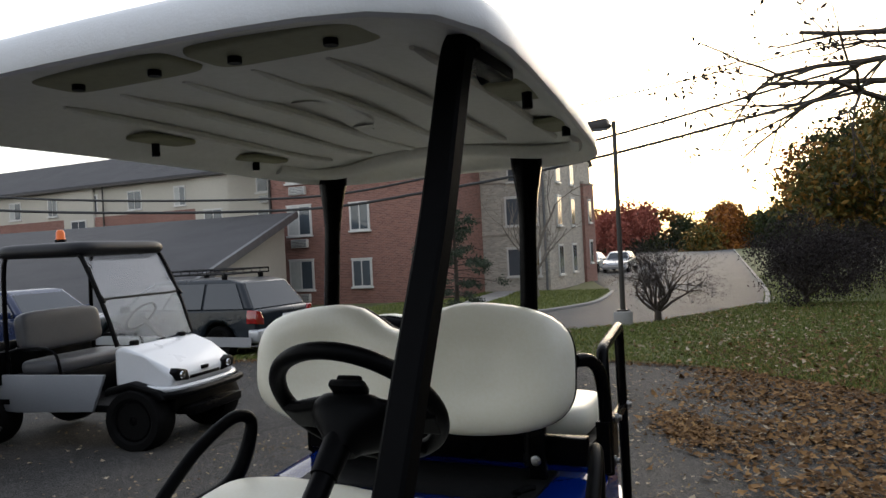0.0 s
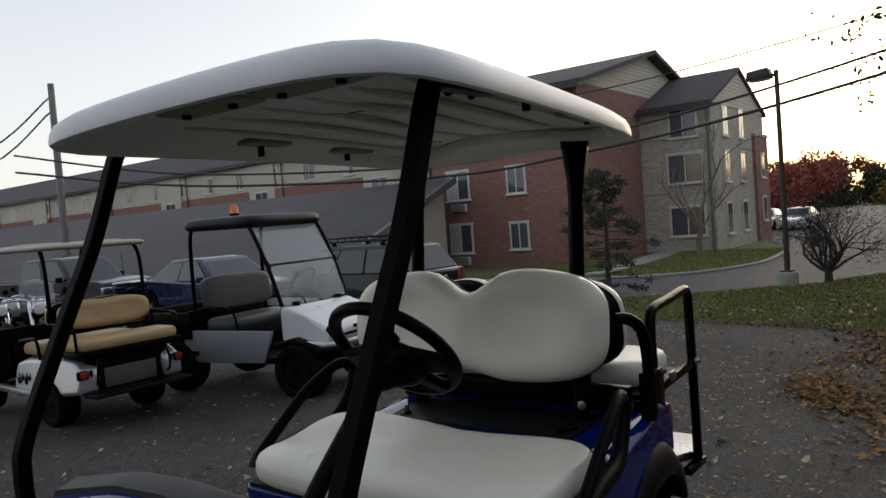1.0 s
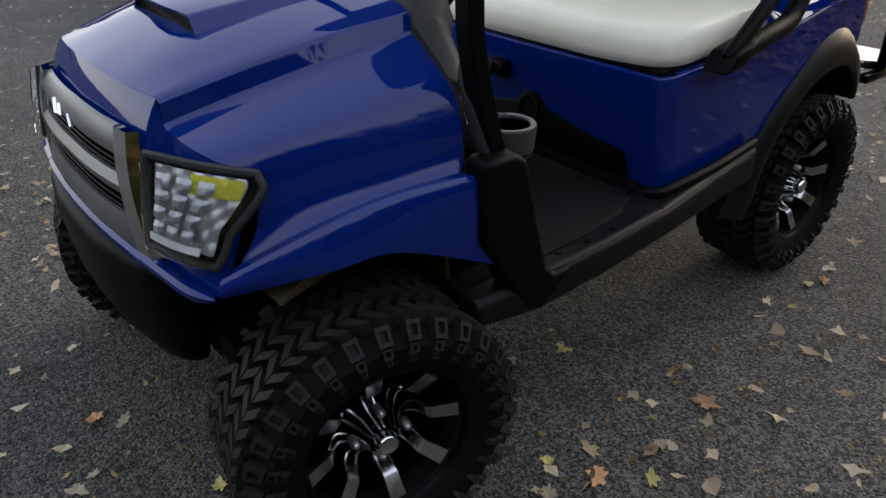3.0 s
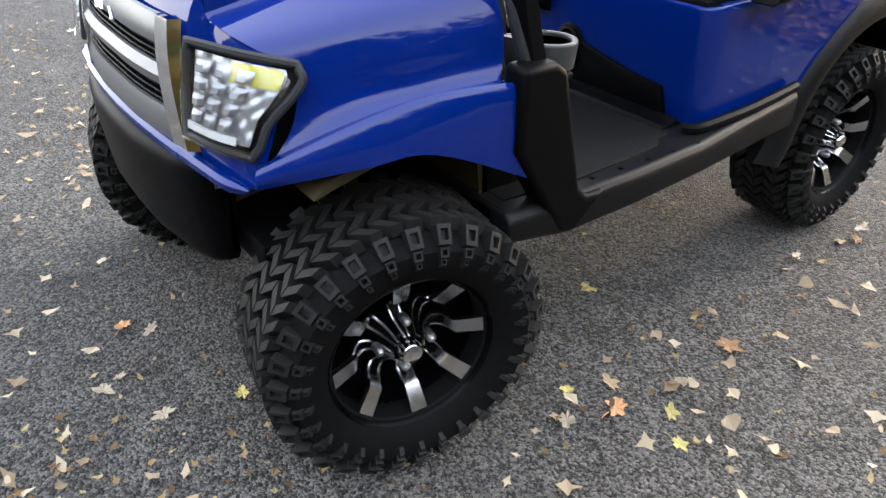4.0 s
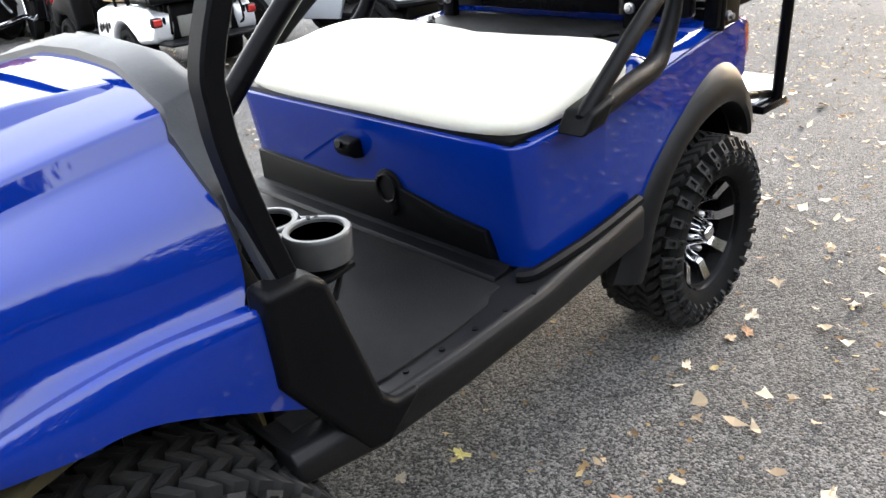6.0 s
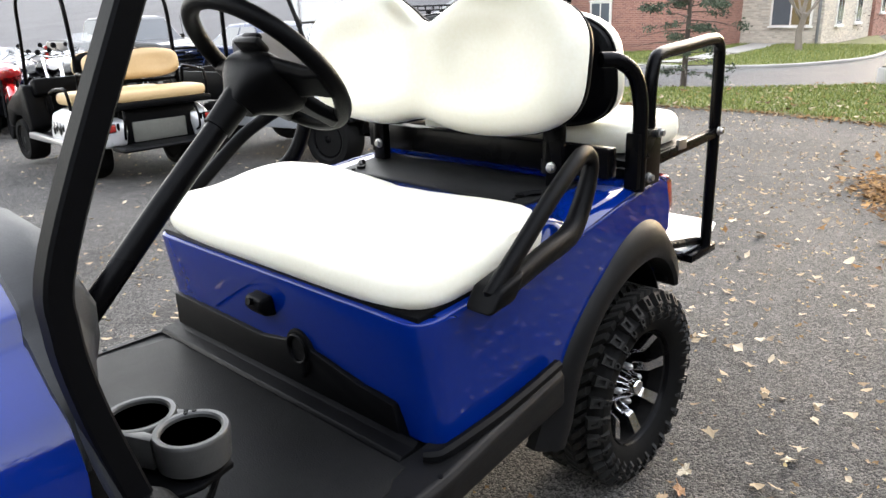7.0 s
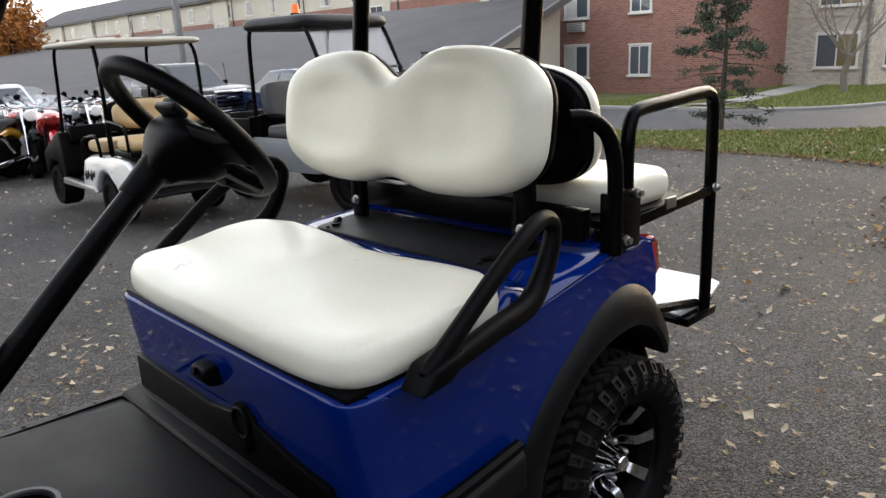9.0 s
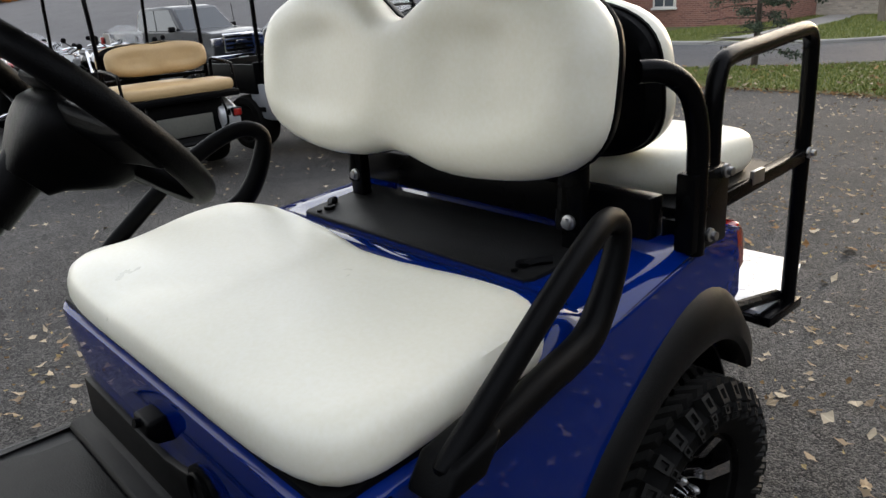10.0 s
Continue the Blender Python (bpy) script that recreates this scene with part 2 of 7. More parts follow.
SHRUBLEAF = leafy("shrub_twigs_and_leaves", (0.016, 0.012, 0.013), (0.045, 0.034, 0.032), (0.028, 0.022, 0.022))
LITTER = leafy("leaf_litter_colours", (0.065, 0.032, 0.012), (0.30, 0.17, 0.065), (0.14, 0.072, 0.024), 0.8)
FRAGMENT = leafy("crumbled_leaf_colours", (0.07, 0.04, 0.018), (0.34, 0.27, 0.13), (0.17, 0.11, 0.045), 0.8)
GRASSBLADE = leafy("lawn_grass", (0.075, 0.105, 0.024), (0.25, 0.26, 0.08), (0.15, 0.178, 0.045))


def asphalt_material(name, dark, light, stain):
    """Worn asphalt: pale and dark stone chips in a grey binder, broad stains, rough relief."""
    m = bpy.data.materials.new(name)
    m.use_nodes = True
    n, l = m.node_tree.nodes, m.node_tree.links
    b = bsdf(m)
    tc = n.new("ShaderNodeTexCoord")
    chips, big, mid = n.new("ShaderNodeTexVoronoi"), n.new("ShaderNodeTexNoise"), n.new("ShaderNodeTexNoise")
    chips.inputs["Scale"].default_value = 165
    big.inputs["Scale"].default_value, big.inputs["Detail"].default_value = 0.55, 6
    mid.inputs["Scale"].default_value, mid.inputs["Detail"].default_value = 9, 6
    for k in (chips, big, mid):
        l.new(tc.outputs["Object"], k.inputs["Vector"])
    sep, ramp = n.new("ShaderNodeSeparateColor"), n.new("ShaderNodeValToRGB")
    fine = n.new("ShaderNodeTexVoronoi")
    fine.inputs["Scale"].default_value = 410
    l.new(tc.outputs["Object"], fine.inputs["Vector"])
    both = n.new("ShaderNodeMix")
    both.data_type = "RGBA"
    both.inputs["Factor"].default_value = 0.42
    l.new(chips.outputs["Color"], both.inputs["A"])
    l.new(fine.outputs["Color"], both.inputs["B"])
    l.new(both.outputs["Result"], sep.inputs[0])
    ramp.color_ramp.elements[0].color, ramp.color_ramp.elements[1].color = (*dark, 1), (*light, 1)
    ramp.color_ramp.elements[0].position, ramp.color_ramp.elements[1].position = 0.30, 0.88
    l.new(sep.outputs[0], ramp.inputs["Fac"])
    mx = n.new("ShaderNodeMix")
    mx.data_type, mx.blend_type = "RGBA", "MULTIPLY"
    r2 = n.new("ShaderNodeValToRGB")
    r2.color_ramp.elements[0].color, r2.color_ramp.elements[1].color = (*stain, 1), (1.15, 1.12, 1.08, 1)
    r2.color_ramp.elements[0].position, r2.color_ramp.elements[1].position = 0.3, 0.68
    ad = n.new("ShaderNodeMath")
    ad.operation = "MULTIPLY_ADD"
    ad.inputs[1].default_value = 0.35
    l.new(mid.outputs["Fac"], ad.inputs[0])
    sb = n.new("ShaderNodeMath")
    sb.operation = "MULTIPLY"
    sb.inputs[1].default_value = 0.65
    l.new(big.outputs["Fac"], sb.inputs[0])
    l.new(sb.outputs[0], ad.inputs[2])
    l.new(ad.outputs[0], r2.inputs["Fac"])
    mx.inputs["Factor"].default_value = 1
    l.new(ramp.outputs["Color"], mx.inputs["A"])
    l.new(r2.outputs["Color"], mx.inputs["B"])
    # hairline cracks that wander
    bend, warp, crack, thin = n.new("ShaderNodeTexNoise"), n.new("ShaderNodeVectorMath"), n.new("ShaderNodeTexVoronoi"), n.new("ShaderNodeValToRGB")
    bend.inputs["Scale"].default_value, bend.inputs["Detail"].default_value = 2.2, 6
    warp.operation = "MULTIPLY_ADD"
    warp.inputs[1].default_value = (.7, .7, 0)
    l.new(tc.outputs["Object"], bend.inputs["Vector"])
    l.new(bend.outputs["Color"], warp.inputs[0])
    l.new(tc.outputs["Object"], warp.inputs[2])
    crack.feature = "DISTANCE_TO_EDGE"
    crack.inputs["Scale"].default_value = 0.8
    l.new(warp.outputs[0], crack.inputs["Vector"])
    thin.color_ramp.elements[0].color, thin.color_ramp.elements[1].color = (.35, .34, .33, 1), (1, 1, 1, 1)
    thin.color_ramp.elements[0].position, thin.color_ramp.elements[1].position = 0.003, 0.011
    l.new(crack.outputs["Distance"], thin.inputs["Fac"])
    mx2 = n.new("ShaderNodeMix")
    mx2.data_type, mx2.blend_type = "RGBA", "MULTIPLY"
    mx2.inputs["Factor"].default_value = 0.4
    l.new(mx.outputs["Result"], mx2.inputs["A"])
    l.new(thin.outputs["Color"], mx2.inputs["B"])
    l.new(mx2.outputs["Result"], b.inputs["Base Color"])
    b.inputs["Roughness"].default_value, b.inputs["Specular IOR Level"].default_value = 0.82, 0.24
    bp = n.new("ShaderNodeBump")
    bp.inputs["Strength"].default_value, bp.inputs["Distance"].default_value = 0.75, 0.007
    l.new(chips.outputs["Distance"], bp.inputs["Height"])
    bp.invert = True
    l.new(bp.outputs[0], b.inputs["Normal"])
    return m


ASPHALT = asphalt_material("worn_asphalt", (0.012, 0.0119, 0.0120), (0.172, 0.167, 0.160), (0.44, 0.43, 0.425))
ROADTOP = asphalt_material("road_asphalt", (0.050, 0.053, 0.060), (0.098, 0.102, 0.112), (0.8, 0.8, 0.8))
bsdf(ROADTOP).inputs["Roughness"].default_value, bsdf(ROADTOP).inputs["Specular IOR Level"].default_value = 0.72, 0.22
SOIL = mat("lawn_turf", (0.085, 0.11, 0.032), (0.12, 0.11, 0.045), rough=0.95, big=0.8, fine=14, bump=0.8, bscale=40, dist=0.02)


# ---- mesh helpers ----
def mesh_of(name, bm, material, smooth=True):
    me = bpy.data.meshes.new(name)
    bm.normal_update()
    bm.to_mesh(me)
    bm.free()
    for m in material if isinstance(material, (list, tuple)) else (material,):
        me.materials.append(m)
    if smooth:
        me.shade_smooth()
        me.set_sharp_from_angle(angle=radians(38))
    return me


def part(name, bm, material, parent=None, label="", smooth=True):
    """One mesh object, under a thing or a part."""
    ob = new(name, mesh_of(name, bm, material, smooth))
    if parent:
        ob.parent = parent
    if label:
        ob["label"] = label
    return ob


def thing(name, m, label, category, group="", kind=""):
    """An Empty at a thing's base that carries its parts."""
    ob = new(name)
    ob.empty_display_size = 0.1
    ob.matrix_world = m
    return tagged(ob, label, category, group, kind)


def faces_of(bm, rows, closed=False):
    """A grid of quads through rows of points; closed joins each row's ends."""
    vs = [[bm.verts.new(p) for p in r] for r in rows]
    k = len(rows[0])
    for a, b in zip(vs, vs[1:]):
        for i in range(k if closed else k - 1):
            j = (i + 1) % k
            try:
                bm.faces.new((a[i], a[j], b[j], b[i]))
            except ValueError:
                pass
    return vs


def loft(rings, caps=True):
    bm = bmesh.new()
    vs = faces_of(bm, rings, True)
    if caps:
        for r, flip in ((vs[0], True), (vs[-1], False)):
            bm.faces.new(r[::-1] if flip else r)
    bmesh.ops.recalc_face_normals(bm, faces=bm.faces)
    return bm


def box(x0, y0, z0, x1, y1, z1, bev=0.0, seg=2, bm=None):
    own = bm is None
    bm = bm or bmesh.new()
    r = bmesh.ops.create_cube(bm, size=1)
    bmesh.ops.transform(bm, matrix=Matrix.Translation(((x0 + x1) / 2, (y0 + y1) / 2, (z0 + z1) / 2)) @ Matrix.Diagonal((abs(x1 - x0), abs(y1 - y0), abs(z1 - z0), 1)), verts=r["verts"])
    if bev:
        es = {e for v in r["verts"] for e in v.link_edges}
        bmesh.ops.bevel(bm, geom=list(es), offset=bev, segments=seg, profile=0.5, affect="EDGES")
    return bm


def prism(poly, axis, a, b, bev=0.0, seg=2, bm=None):
    """A flat outline pushed from a to b along an axis; its points are the other two coordinates in order."""
    bm = bm or bmesh.new()

    def at(p, s):
        return {"x": (s, p[0], p[1]), "y": (p[0], s, p[1]), "z": (p[0], p[1], s)}[axis]
    lo, hi = [bm.verts.new(at(p, a)) for p in poly], [bm.verts.new(at(p, b)) for p in poly]
    fs = [bm.faces.new(lo), bm.faces.new(hi[::-1])]
    k = len(poly)
    for i in range(k):
        j = (i + 1) % k
        fs.append(bm.faces.new((lo[j], lo[i], hi[i], hi[j])))
    bmesh.ops.recalc_face_normals(bm, faces=fs)
    if bev:
        es = {e for f in fs for e in f.edges}
        bmesh.ops.bevel(bm, geom=list(es), offset=bev, segments=seg, profile=0.5, affect="EDGES")
    return bm


def smooth_path(pts, n=6, closed=False):
    """A Catmull-Rom curve through points."""
    P = [Vector(p) for p in pts]
    out, k = [], len(P)
    for i in range(k if closed else k - 1):
        if closed:
            a, b, c, d = P[i - 1], P[i], P[(i + 1) % k], P[(i + 2) % k]
        else:
            a, b, c, d = P[max(i - 1, 0)], P[i], P[i + 1], P[min(i + 2, k - 1)]
        for j in range(n):
            t = j / n
            out.append(0.5 * (2 * b + (c - a) * t + (2 * a - 5 * b + 4 * c - d) * t * t + (3 * b - a - 3 * c + d) * t ** 3))
    if not closed:
        out.append(P[-1])
    return out


def tube(pts, r, sides=10, closed=False, flat=1.0, up=None, bm=None, square=False):
    """A tube along points; r is a radius or one for each point; flat squashes it sideways to its path."""
    bm = bm or bmesh.new()
    P = [Vector(p) for p in pts]
    k = len(P)
    rings = []
    side = None
    for i in range(k):
        if closed:
            d = P[(i + 1) % k] - P[i - 1]
        else:
            d = P[min(i + 1, k - 1)] - P[max(i - 1, 0)]
        d.normalize()
        if up is not None:
            side = d.cross(Vector(up)).normalized()
        elif side is None:
            side = d.orthogonal().normalized()
        else:
            side = (side - d * side.dot(d)).normalized()
        o = d.cross(side)
        q = r[i] if isinstance(r, (list, tuple)) else r
        ring = []
        for j in range(sides):
            a = 2 * math.pi * (j + 0.5) / sides
            c, s = math.cos(a), math.sin(a)
            if square:
                c, s = (abs(c) ** 0.3) * (1 if c > 0 else -1), (abs(s) ** 0.3) * (1 if s > 0 else -1)
            ring.append(P[i] + side * c * q * flat + o * s * q)
        rings.append(ring)
    if closed:
        rings.append(rings[0])
        vs = [[bm.verts.new(p) for p in ring] for ring in rings[:-1]]
        vs.append(vs[0])
        for a, b in zip(vs, vs[1:]):
            for j in range(sides):
                bm.faces.new((a[j], a[(j + 1) % sides], b[(j + 1) % sides], b[j]))
    else:
        vs = faces_of(bm, rings, True)
        bm.faces.new(vs[0][::-1])
        bm.faces.new(vs[-1])
    bmesh.ops.recalc_face_normals(bm, faces=bm.faces)
    return bm


def cyl(p, q, r, sides=16, r2=None, bm=None):
    return tube([p, q], [r, r if r2 is None else r2], sides, bm=bm)


def lathe(profile, centre, axis="x", n=40, bm=None):
    """Turns (radius, along) pairs round an axis through centre."""
    bm = bm or bmesh.new()
    rings = []
    for rad, al in profile:
        ring = []
        for i in range(n):
            a = 2 * math.pi * i / n
            c, s = rad * math.cos(a), rad * math.sin(a)
            v = {"x": (al, c, s), "y": (c, al, s), "z": (c, s, al)}[axis]
            ring.append(Vector(v) + Vector(centre))
        rings.append(ring)
    vs = faces_of(bm, rings, True)
    for r in (vs[0], vs[-1]):
        bm.faces.new(r)
    bmesh.ops.recalc_face_normals(bm, faces=bm.faces)
    return bm


def thicken(bm, t):
    """Gives an open shell a thickness t behind its faces."""
    bmesh.ops.recalc_face_normals(bm, faces=bm.faces)
    bmesh.ops.solidify(bm, geom=bm.faces[:], thickness=t)
    return bm


def xform(bm, m):
    bmesh.ops.transform(bm, matrix=m, verts=bm.verts)
    return bm


def cushion(w, d, h, nx=24, ny=16, p=5.0, crown=0.012, dents=()):
    """A stuffed pad centred on the origin, its top at h: superelliptic plan, round edges, soft dents (x, y, radius, depth)."""
    bm = bmesh.new()
    rings = []
    m = 96
    prof = [(0.93, 0.0), (0.985, 0.18), (1.0, 0.42), (0.99, 0.66), (0.955, 0.85), (0.90, 0.95), (0.80, 1.0), (0.6, 1.02), (0.4, 1.03), (0.2, 1.035), (0.02, 1.035)]
    for s, zz in prof:
        ring = []
        for i in range(m):
            a = 2 * math.pi * i / m
            c, sn = math.cos(a), math.sin(a)
            k = (abs(c) ** p + abs(sn) ** p) ** (-1 / p)
            # keep the rim's inset even on both axes
            ins = (1 - s) * min(w, d) / 2 if s > 0.5 else None
            if ins is not None:
                x, y = c * k * (w / 2 - ins), sn * k * (d / 2 - ins)
            else:
                x, y = c * k * w / 2 * s, sn * k * d / 2 * s
            z = zz * h
            if zz > 0.9:
                for dx, dy, dr, dd in dents:
                    z -= dd * math.exp(-((x - dx) ** 2 + (y - dy) ** 2) / dr ** 2)
            ring.append((x, y, z))
        rings.append(ring)
    vs = faces_of(bm, rings, True)
    bm.faces.new(vs[0][::-1])
    bm.faces.new(vs[-1])
    bmesh.ops.recalc_face_normals(bm, faces=bm.faces)
    return bm


def fan_z(x, y):
    """Height of the ground."""
    q = max(0.0, math.hypot(x - 0.6, y + 1.0) - 2.2)
    return -0.025 * q if q < 26 else -0.65 - 0.15 * (1 - math.exp(-(q - 26) / 6))


def heading(x, y, yaw, z=None):
    """A thing's pose on the ground: its front looks along -y when yaw is 0; yaw turns it counterclockwise."""
    return pose(x, y, fan_z(x, y) if z is None else z, 0, 0, yaw)


# ---- ground, lawn, road ----
def flat_strip(name, material, inner, outer, lift, n=8):
    """A surface between two lines of plan points, laid on the ground."""
    bm = bmesh.new()
    a, b = smooth_path([(*p, 0) for p in inner], n), smooth_path([(*p, 0) for p in outer], n)
    rows = []
    for p, q in zip(a, b):
        rows.append([(p.lerp(q, t).x, p.lerp(q, t).y, fan_z(p.lerp(q, t).x, p.lerp(q, t).y) + lift) for t in np.linspace(0, 1, 50)])
    faces_of(bm, rows)
    bmesh.ops.recalc_face_normals(bm, faces=bm.faces)
    if sum(f.normal.z for f in bm.faces) < 0:
        bmesh.ops.reverse_faces(bm, faces=bm.faces)
    return part(name, bm, material)


bm = bmesh.new()
spread = [-1500, -700, -350, -180, -110] + list(np.linspace(-70, 50, 121)) + [110, 180, 350, 700, 1500]
vs = [[bm.verts.new((x, y, fan_z(x, y))) for y in spread] for x in spread]
for i in range(len(spread) - 1):
    for j in range(len(spread) - 1):
        bm.faces.new((vs[i][j], vs[i + 1][j], vs[i + 1][j + 1], vs[i][j + 1]))
tagged(part("ground", bm, ASPHALT), "worn grey asphalt car park strewn with leaves", "ground", kind="structure")

# lawn strip along the car park: near edge and far edge in plan
LAWN_NEAR = [(-13.5, 5.6), (-9, 7.7), (-4.45, 8.55), (-3.5, 8.45), (-2.35, 8.4), (-1.2, 8.15), (.2, 7.6), (2.1, 5.8), (6, 1.5), (18.9, -7.85)]
LAWN_FAR = [(-15.4, 6.9), (-9.5, 9.2), (-5.7, 10.8), (-4.2, 11.5), (-2.8, 12.7), (-1.5, 14.2), (-.2, 17.7), (.72, 20.6), (.4, 33), (-4.9, 125)]
tagged(flat_strip("lawn", SOIL, LAWN_NEAR, LAWN_FAR, .007), "mown grass verge with scattered autumn leaves", "lawn", kind="structure")
tagged(flat_strip("lawn_bank", SOIL, LAWN_FAR, [(-15.4, 6.9), (-9.5, 9.2), (-5.7, 10.8), (-4.2, 11.5), (-2.0, 11.9), (2, 11), (8, 12), (16, 18), (34, 40), (60, 130)], .026), "grass bank under the trees", "lawn", kind="structure")

# road beyond the verge, and its drive towards the distance
ROAD_IN = [(-40.5, .5)] + LAWN_FAR
ROAD_OUT = [(-43, 12), (-17.85, 15.6), (-13.1, 16.9), (-10, 16.6), (-7, 16.5), (-5.5, 17.3), (-4.75, 19.1), (-4.45, 22.4), (-5.3, 29), (-6.9, 36.6), (-15.5, 118)]
tagged(flat_strip("road", ROADTOP, ROAD_IN, ROAD_OUT, .012), "smooth grey asphalt road past the building", "road", kind="structure")


def kerb(name, pts, w=.14, h=.095):
    bm = bmesh.new()
    rows = []
    path = smooth_path([(*p, 0) for p in pts], 8)
    for i, p in enumerate(path):
        d = path[min(i + 1, len(path) - 1)] - path[max(i - 1, 0)]
        d = Vector((-d.y, d.x, 0)).normalized()
        z = fan_z(p.x, p.y)
        a, b = p - d * w / 2, p + d * w / 2
        rows.append([(a.x, a.y, z - .05), (a.x, a.y, z + h - .02), (a.x + d.x * .02, a.y + d.y * .02, z + h), (b.x - d.x * .02, b.y - d.y * .02, z + h), (b.x, b.y, z + h - .02), (b.x, b.y, z - .05)])
    faces_of(bm, rows)
    bmesh.ops.recalc_face_normals(bm, faces=bm.faces)
    return tagged(part(name, bm, CONCRETE), "pale concrete kerb along the road", "kerb", kind="structure")


kerb("kerb", ROAD_OUT[2:9])
kerb("kerb", [(.5, 19.9), (.72, 20.6), (.4, 33), (-1.5, 66), (-4.9, 125)])
tagged(flat_strip("building_lawn", SOIL, ROAD_OUT[2:9], [(-18, 25.2), (-12.1, 25.2), (-11.7, 28.5), (-11, 31.6), (-8.5, 31.8), (-8.4, 36), (-8.9, 40.77)], .05), "grass in front of the building", "lawn", kind="structure")
PATH_WEST = [(-9.1, 18.0), (-8.95, 19.7), (-9.7, 23.2), (-10.6, 27.0), (-11.3, 31.4)]
PATH_EAST = [(-8.1, 18.0), (-8.2, 20.3), (-8.75, 23.5), (-9.35, 27.0), (-10.2, 31.4)]
tagged(flat_strip("footpath", CONCRETE, PATH_WEST, PATH_EAST, .07), "pale concrete path to the building's door", "path", kind="structure")


def off_path(x, y):
    return not np.interp(y, [p[1] for p in PATH_WEST], [p[0] for p in PATH_WEST]) < x < np.interp(y, [p[1] for p in PATH_EAST], [p[0] for p in PATH_EAST])




# ---- the apartment building ----
def window_unit(wall, x, y, z, w, h, out, unit=False, lit=False, curtain=False, name="window"):
    """A double window: sash frame, two panes, sill, lintel; out is the wall's outward direction (0 -y, 1 +x)."""
    M = pose(x, y, z, 0, 0, 0 if out == 0 else 90)
    win = part(name, xform(box(-w / 2 - .06, -.05, -h / 2 - .06, w / 2 + .06, .05, h / 2 + .06, 0), M), TRIM, wall)
    for k in (-1, 1):
        part("pane", xform(box(k * w / 4 - w / 4 + .03, -.062, -h / 2, k * w / 4 + w / 4 - .03, -.04, h / 2), M), WARMWIN if lit and k > 0 else (CURTAIN if curtain and k < 0 else WINGLASS), win)
    part("sill", xform(box(-w / 2 - .11, -.12, -h / 2 - .14, w / 2 + .11, .02, -h / 2 - .055, .01), M), TRIM, win)
    part("lintel", xform(box(-w / 2 - .09, -.07, h / 2 + .055, w / 2 + .09, .02, h / 2 + .13, .01), M), TRIM, win)
    if unit:
        ac = part("air_conditioner", xform(box(-w * .36, -.16, -h / 2 - .62, w * .36, .02, -h / 2 - .24, .01), M), TRIM, win, "wall air conditioner grille")
        for i in range(5):
            part("grille_slat", xform(box(-w * .33, -.175, -h / 2 - .58 + .07 * i, w * .33, -.155, -h / 2 - .55 + .07 * i), M), GALV, ac)
    return win


def gable_roof(name, x0, x1, y0, y1, eave, ridge, parent, over=.4, t=.18):
    """A roof with its ridge along x."""
    ym = (y0 + y1) / 2
    k = (ridge - eave) / (ym - y0)
    y0o, y1o, eo = y0 - over, y1 + over, eave - over * k
    poly = [(y0o, eo), (ym, ridge), (y1o, eo), (y1o, eo + t), (ym, ridge + t * 1.2), (y0o, eo + t)]
    bm = prism(poly, "x", x0 - over * .6, x1 + over * .6)
    return part(name, bm, SHINGLE, parent, "dark grey shingle roof")


GB = -1.75
house = thing("apartment_building", pose(0, 0, .72) @ Matrix.Diagonal((1, 1, .945, 1)), "three-storey apartment building in red brick and cream siding", "building")
wing = part("brick_wing", box(-19.6, 25, GB, -11.9, 37, 6.3), MORTAR, house, "red brick wing with white-trimmed windows")
block = part("corner_block", box(-11.9, 31.4, GB, -8.6, 40.6, 5.5), STUCCO, house, "pale corner block with a gable")
long_wing = part("long_wing", box(-140, 38, GB, -19.6, 50, 7.3), SIDING, house, "long wing in cream siding over brick")
link = part("link_bay", box(-24, 27.5, GB, -19.6, 38, 6.2), SIDING, house, "cream sided bay beside the brick wing")
gable_roof("wing_roof", -24, -11.6, 25, 40.4, 6.3, 8.45, house)
prism([(25.0, 6.28), (32.7, 8.42), (40.4, 6.28)], "x", -12.0, -11.88, bm=(bm := bmesh.new()))
gab = part("wing_gable", bm, SIDING, house, "cream lap-sided gable end")
gable_roof("block_roof", -13, -8.6, 31.4, 40.6, 5.5, 7.45, house, .25)
prism([(31.4, 5.48), (36.0, 7.42), (40.6, 5.48)], "x", -8.72, -8.58, bm=(bm := bmesh.new()))
bgab = part("block_gable", bm, SIDING, house, "cream lap-sided gable end")
gable_roof("long_roof", -140, -19, 38, 50, 7.3, 10.2, house)
for i in range(11):
    z = 6.32 + .19 * i
    w = (8.42 - z) / 2.14 * 7.7
    if w > .3:
        bm = prism([(-11.88, z), (-11.85, z), (-11.876, z + .19), (-11.88, z + .19)], "y", 32.7 - w, 32.7 + w)
        part("lap_board", bm, SIDING, gab, smooth=False)
for i in range(10):
    z = 5.5 + .19 * i
    w = (7.42 - z) / 1.94 * 4.6
    if w > .2:
        part("lap_board", prism([(-8.58, z), (-8.55, z), (-8.576, z + .19), (-8.58, z + .19)], "y", 36 - w, 36 + w), SIDING, bgab, smooth=False)
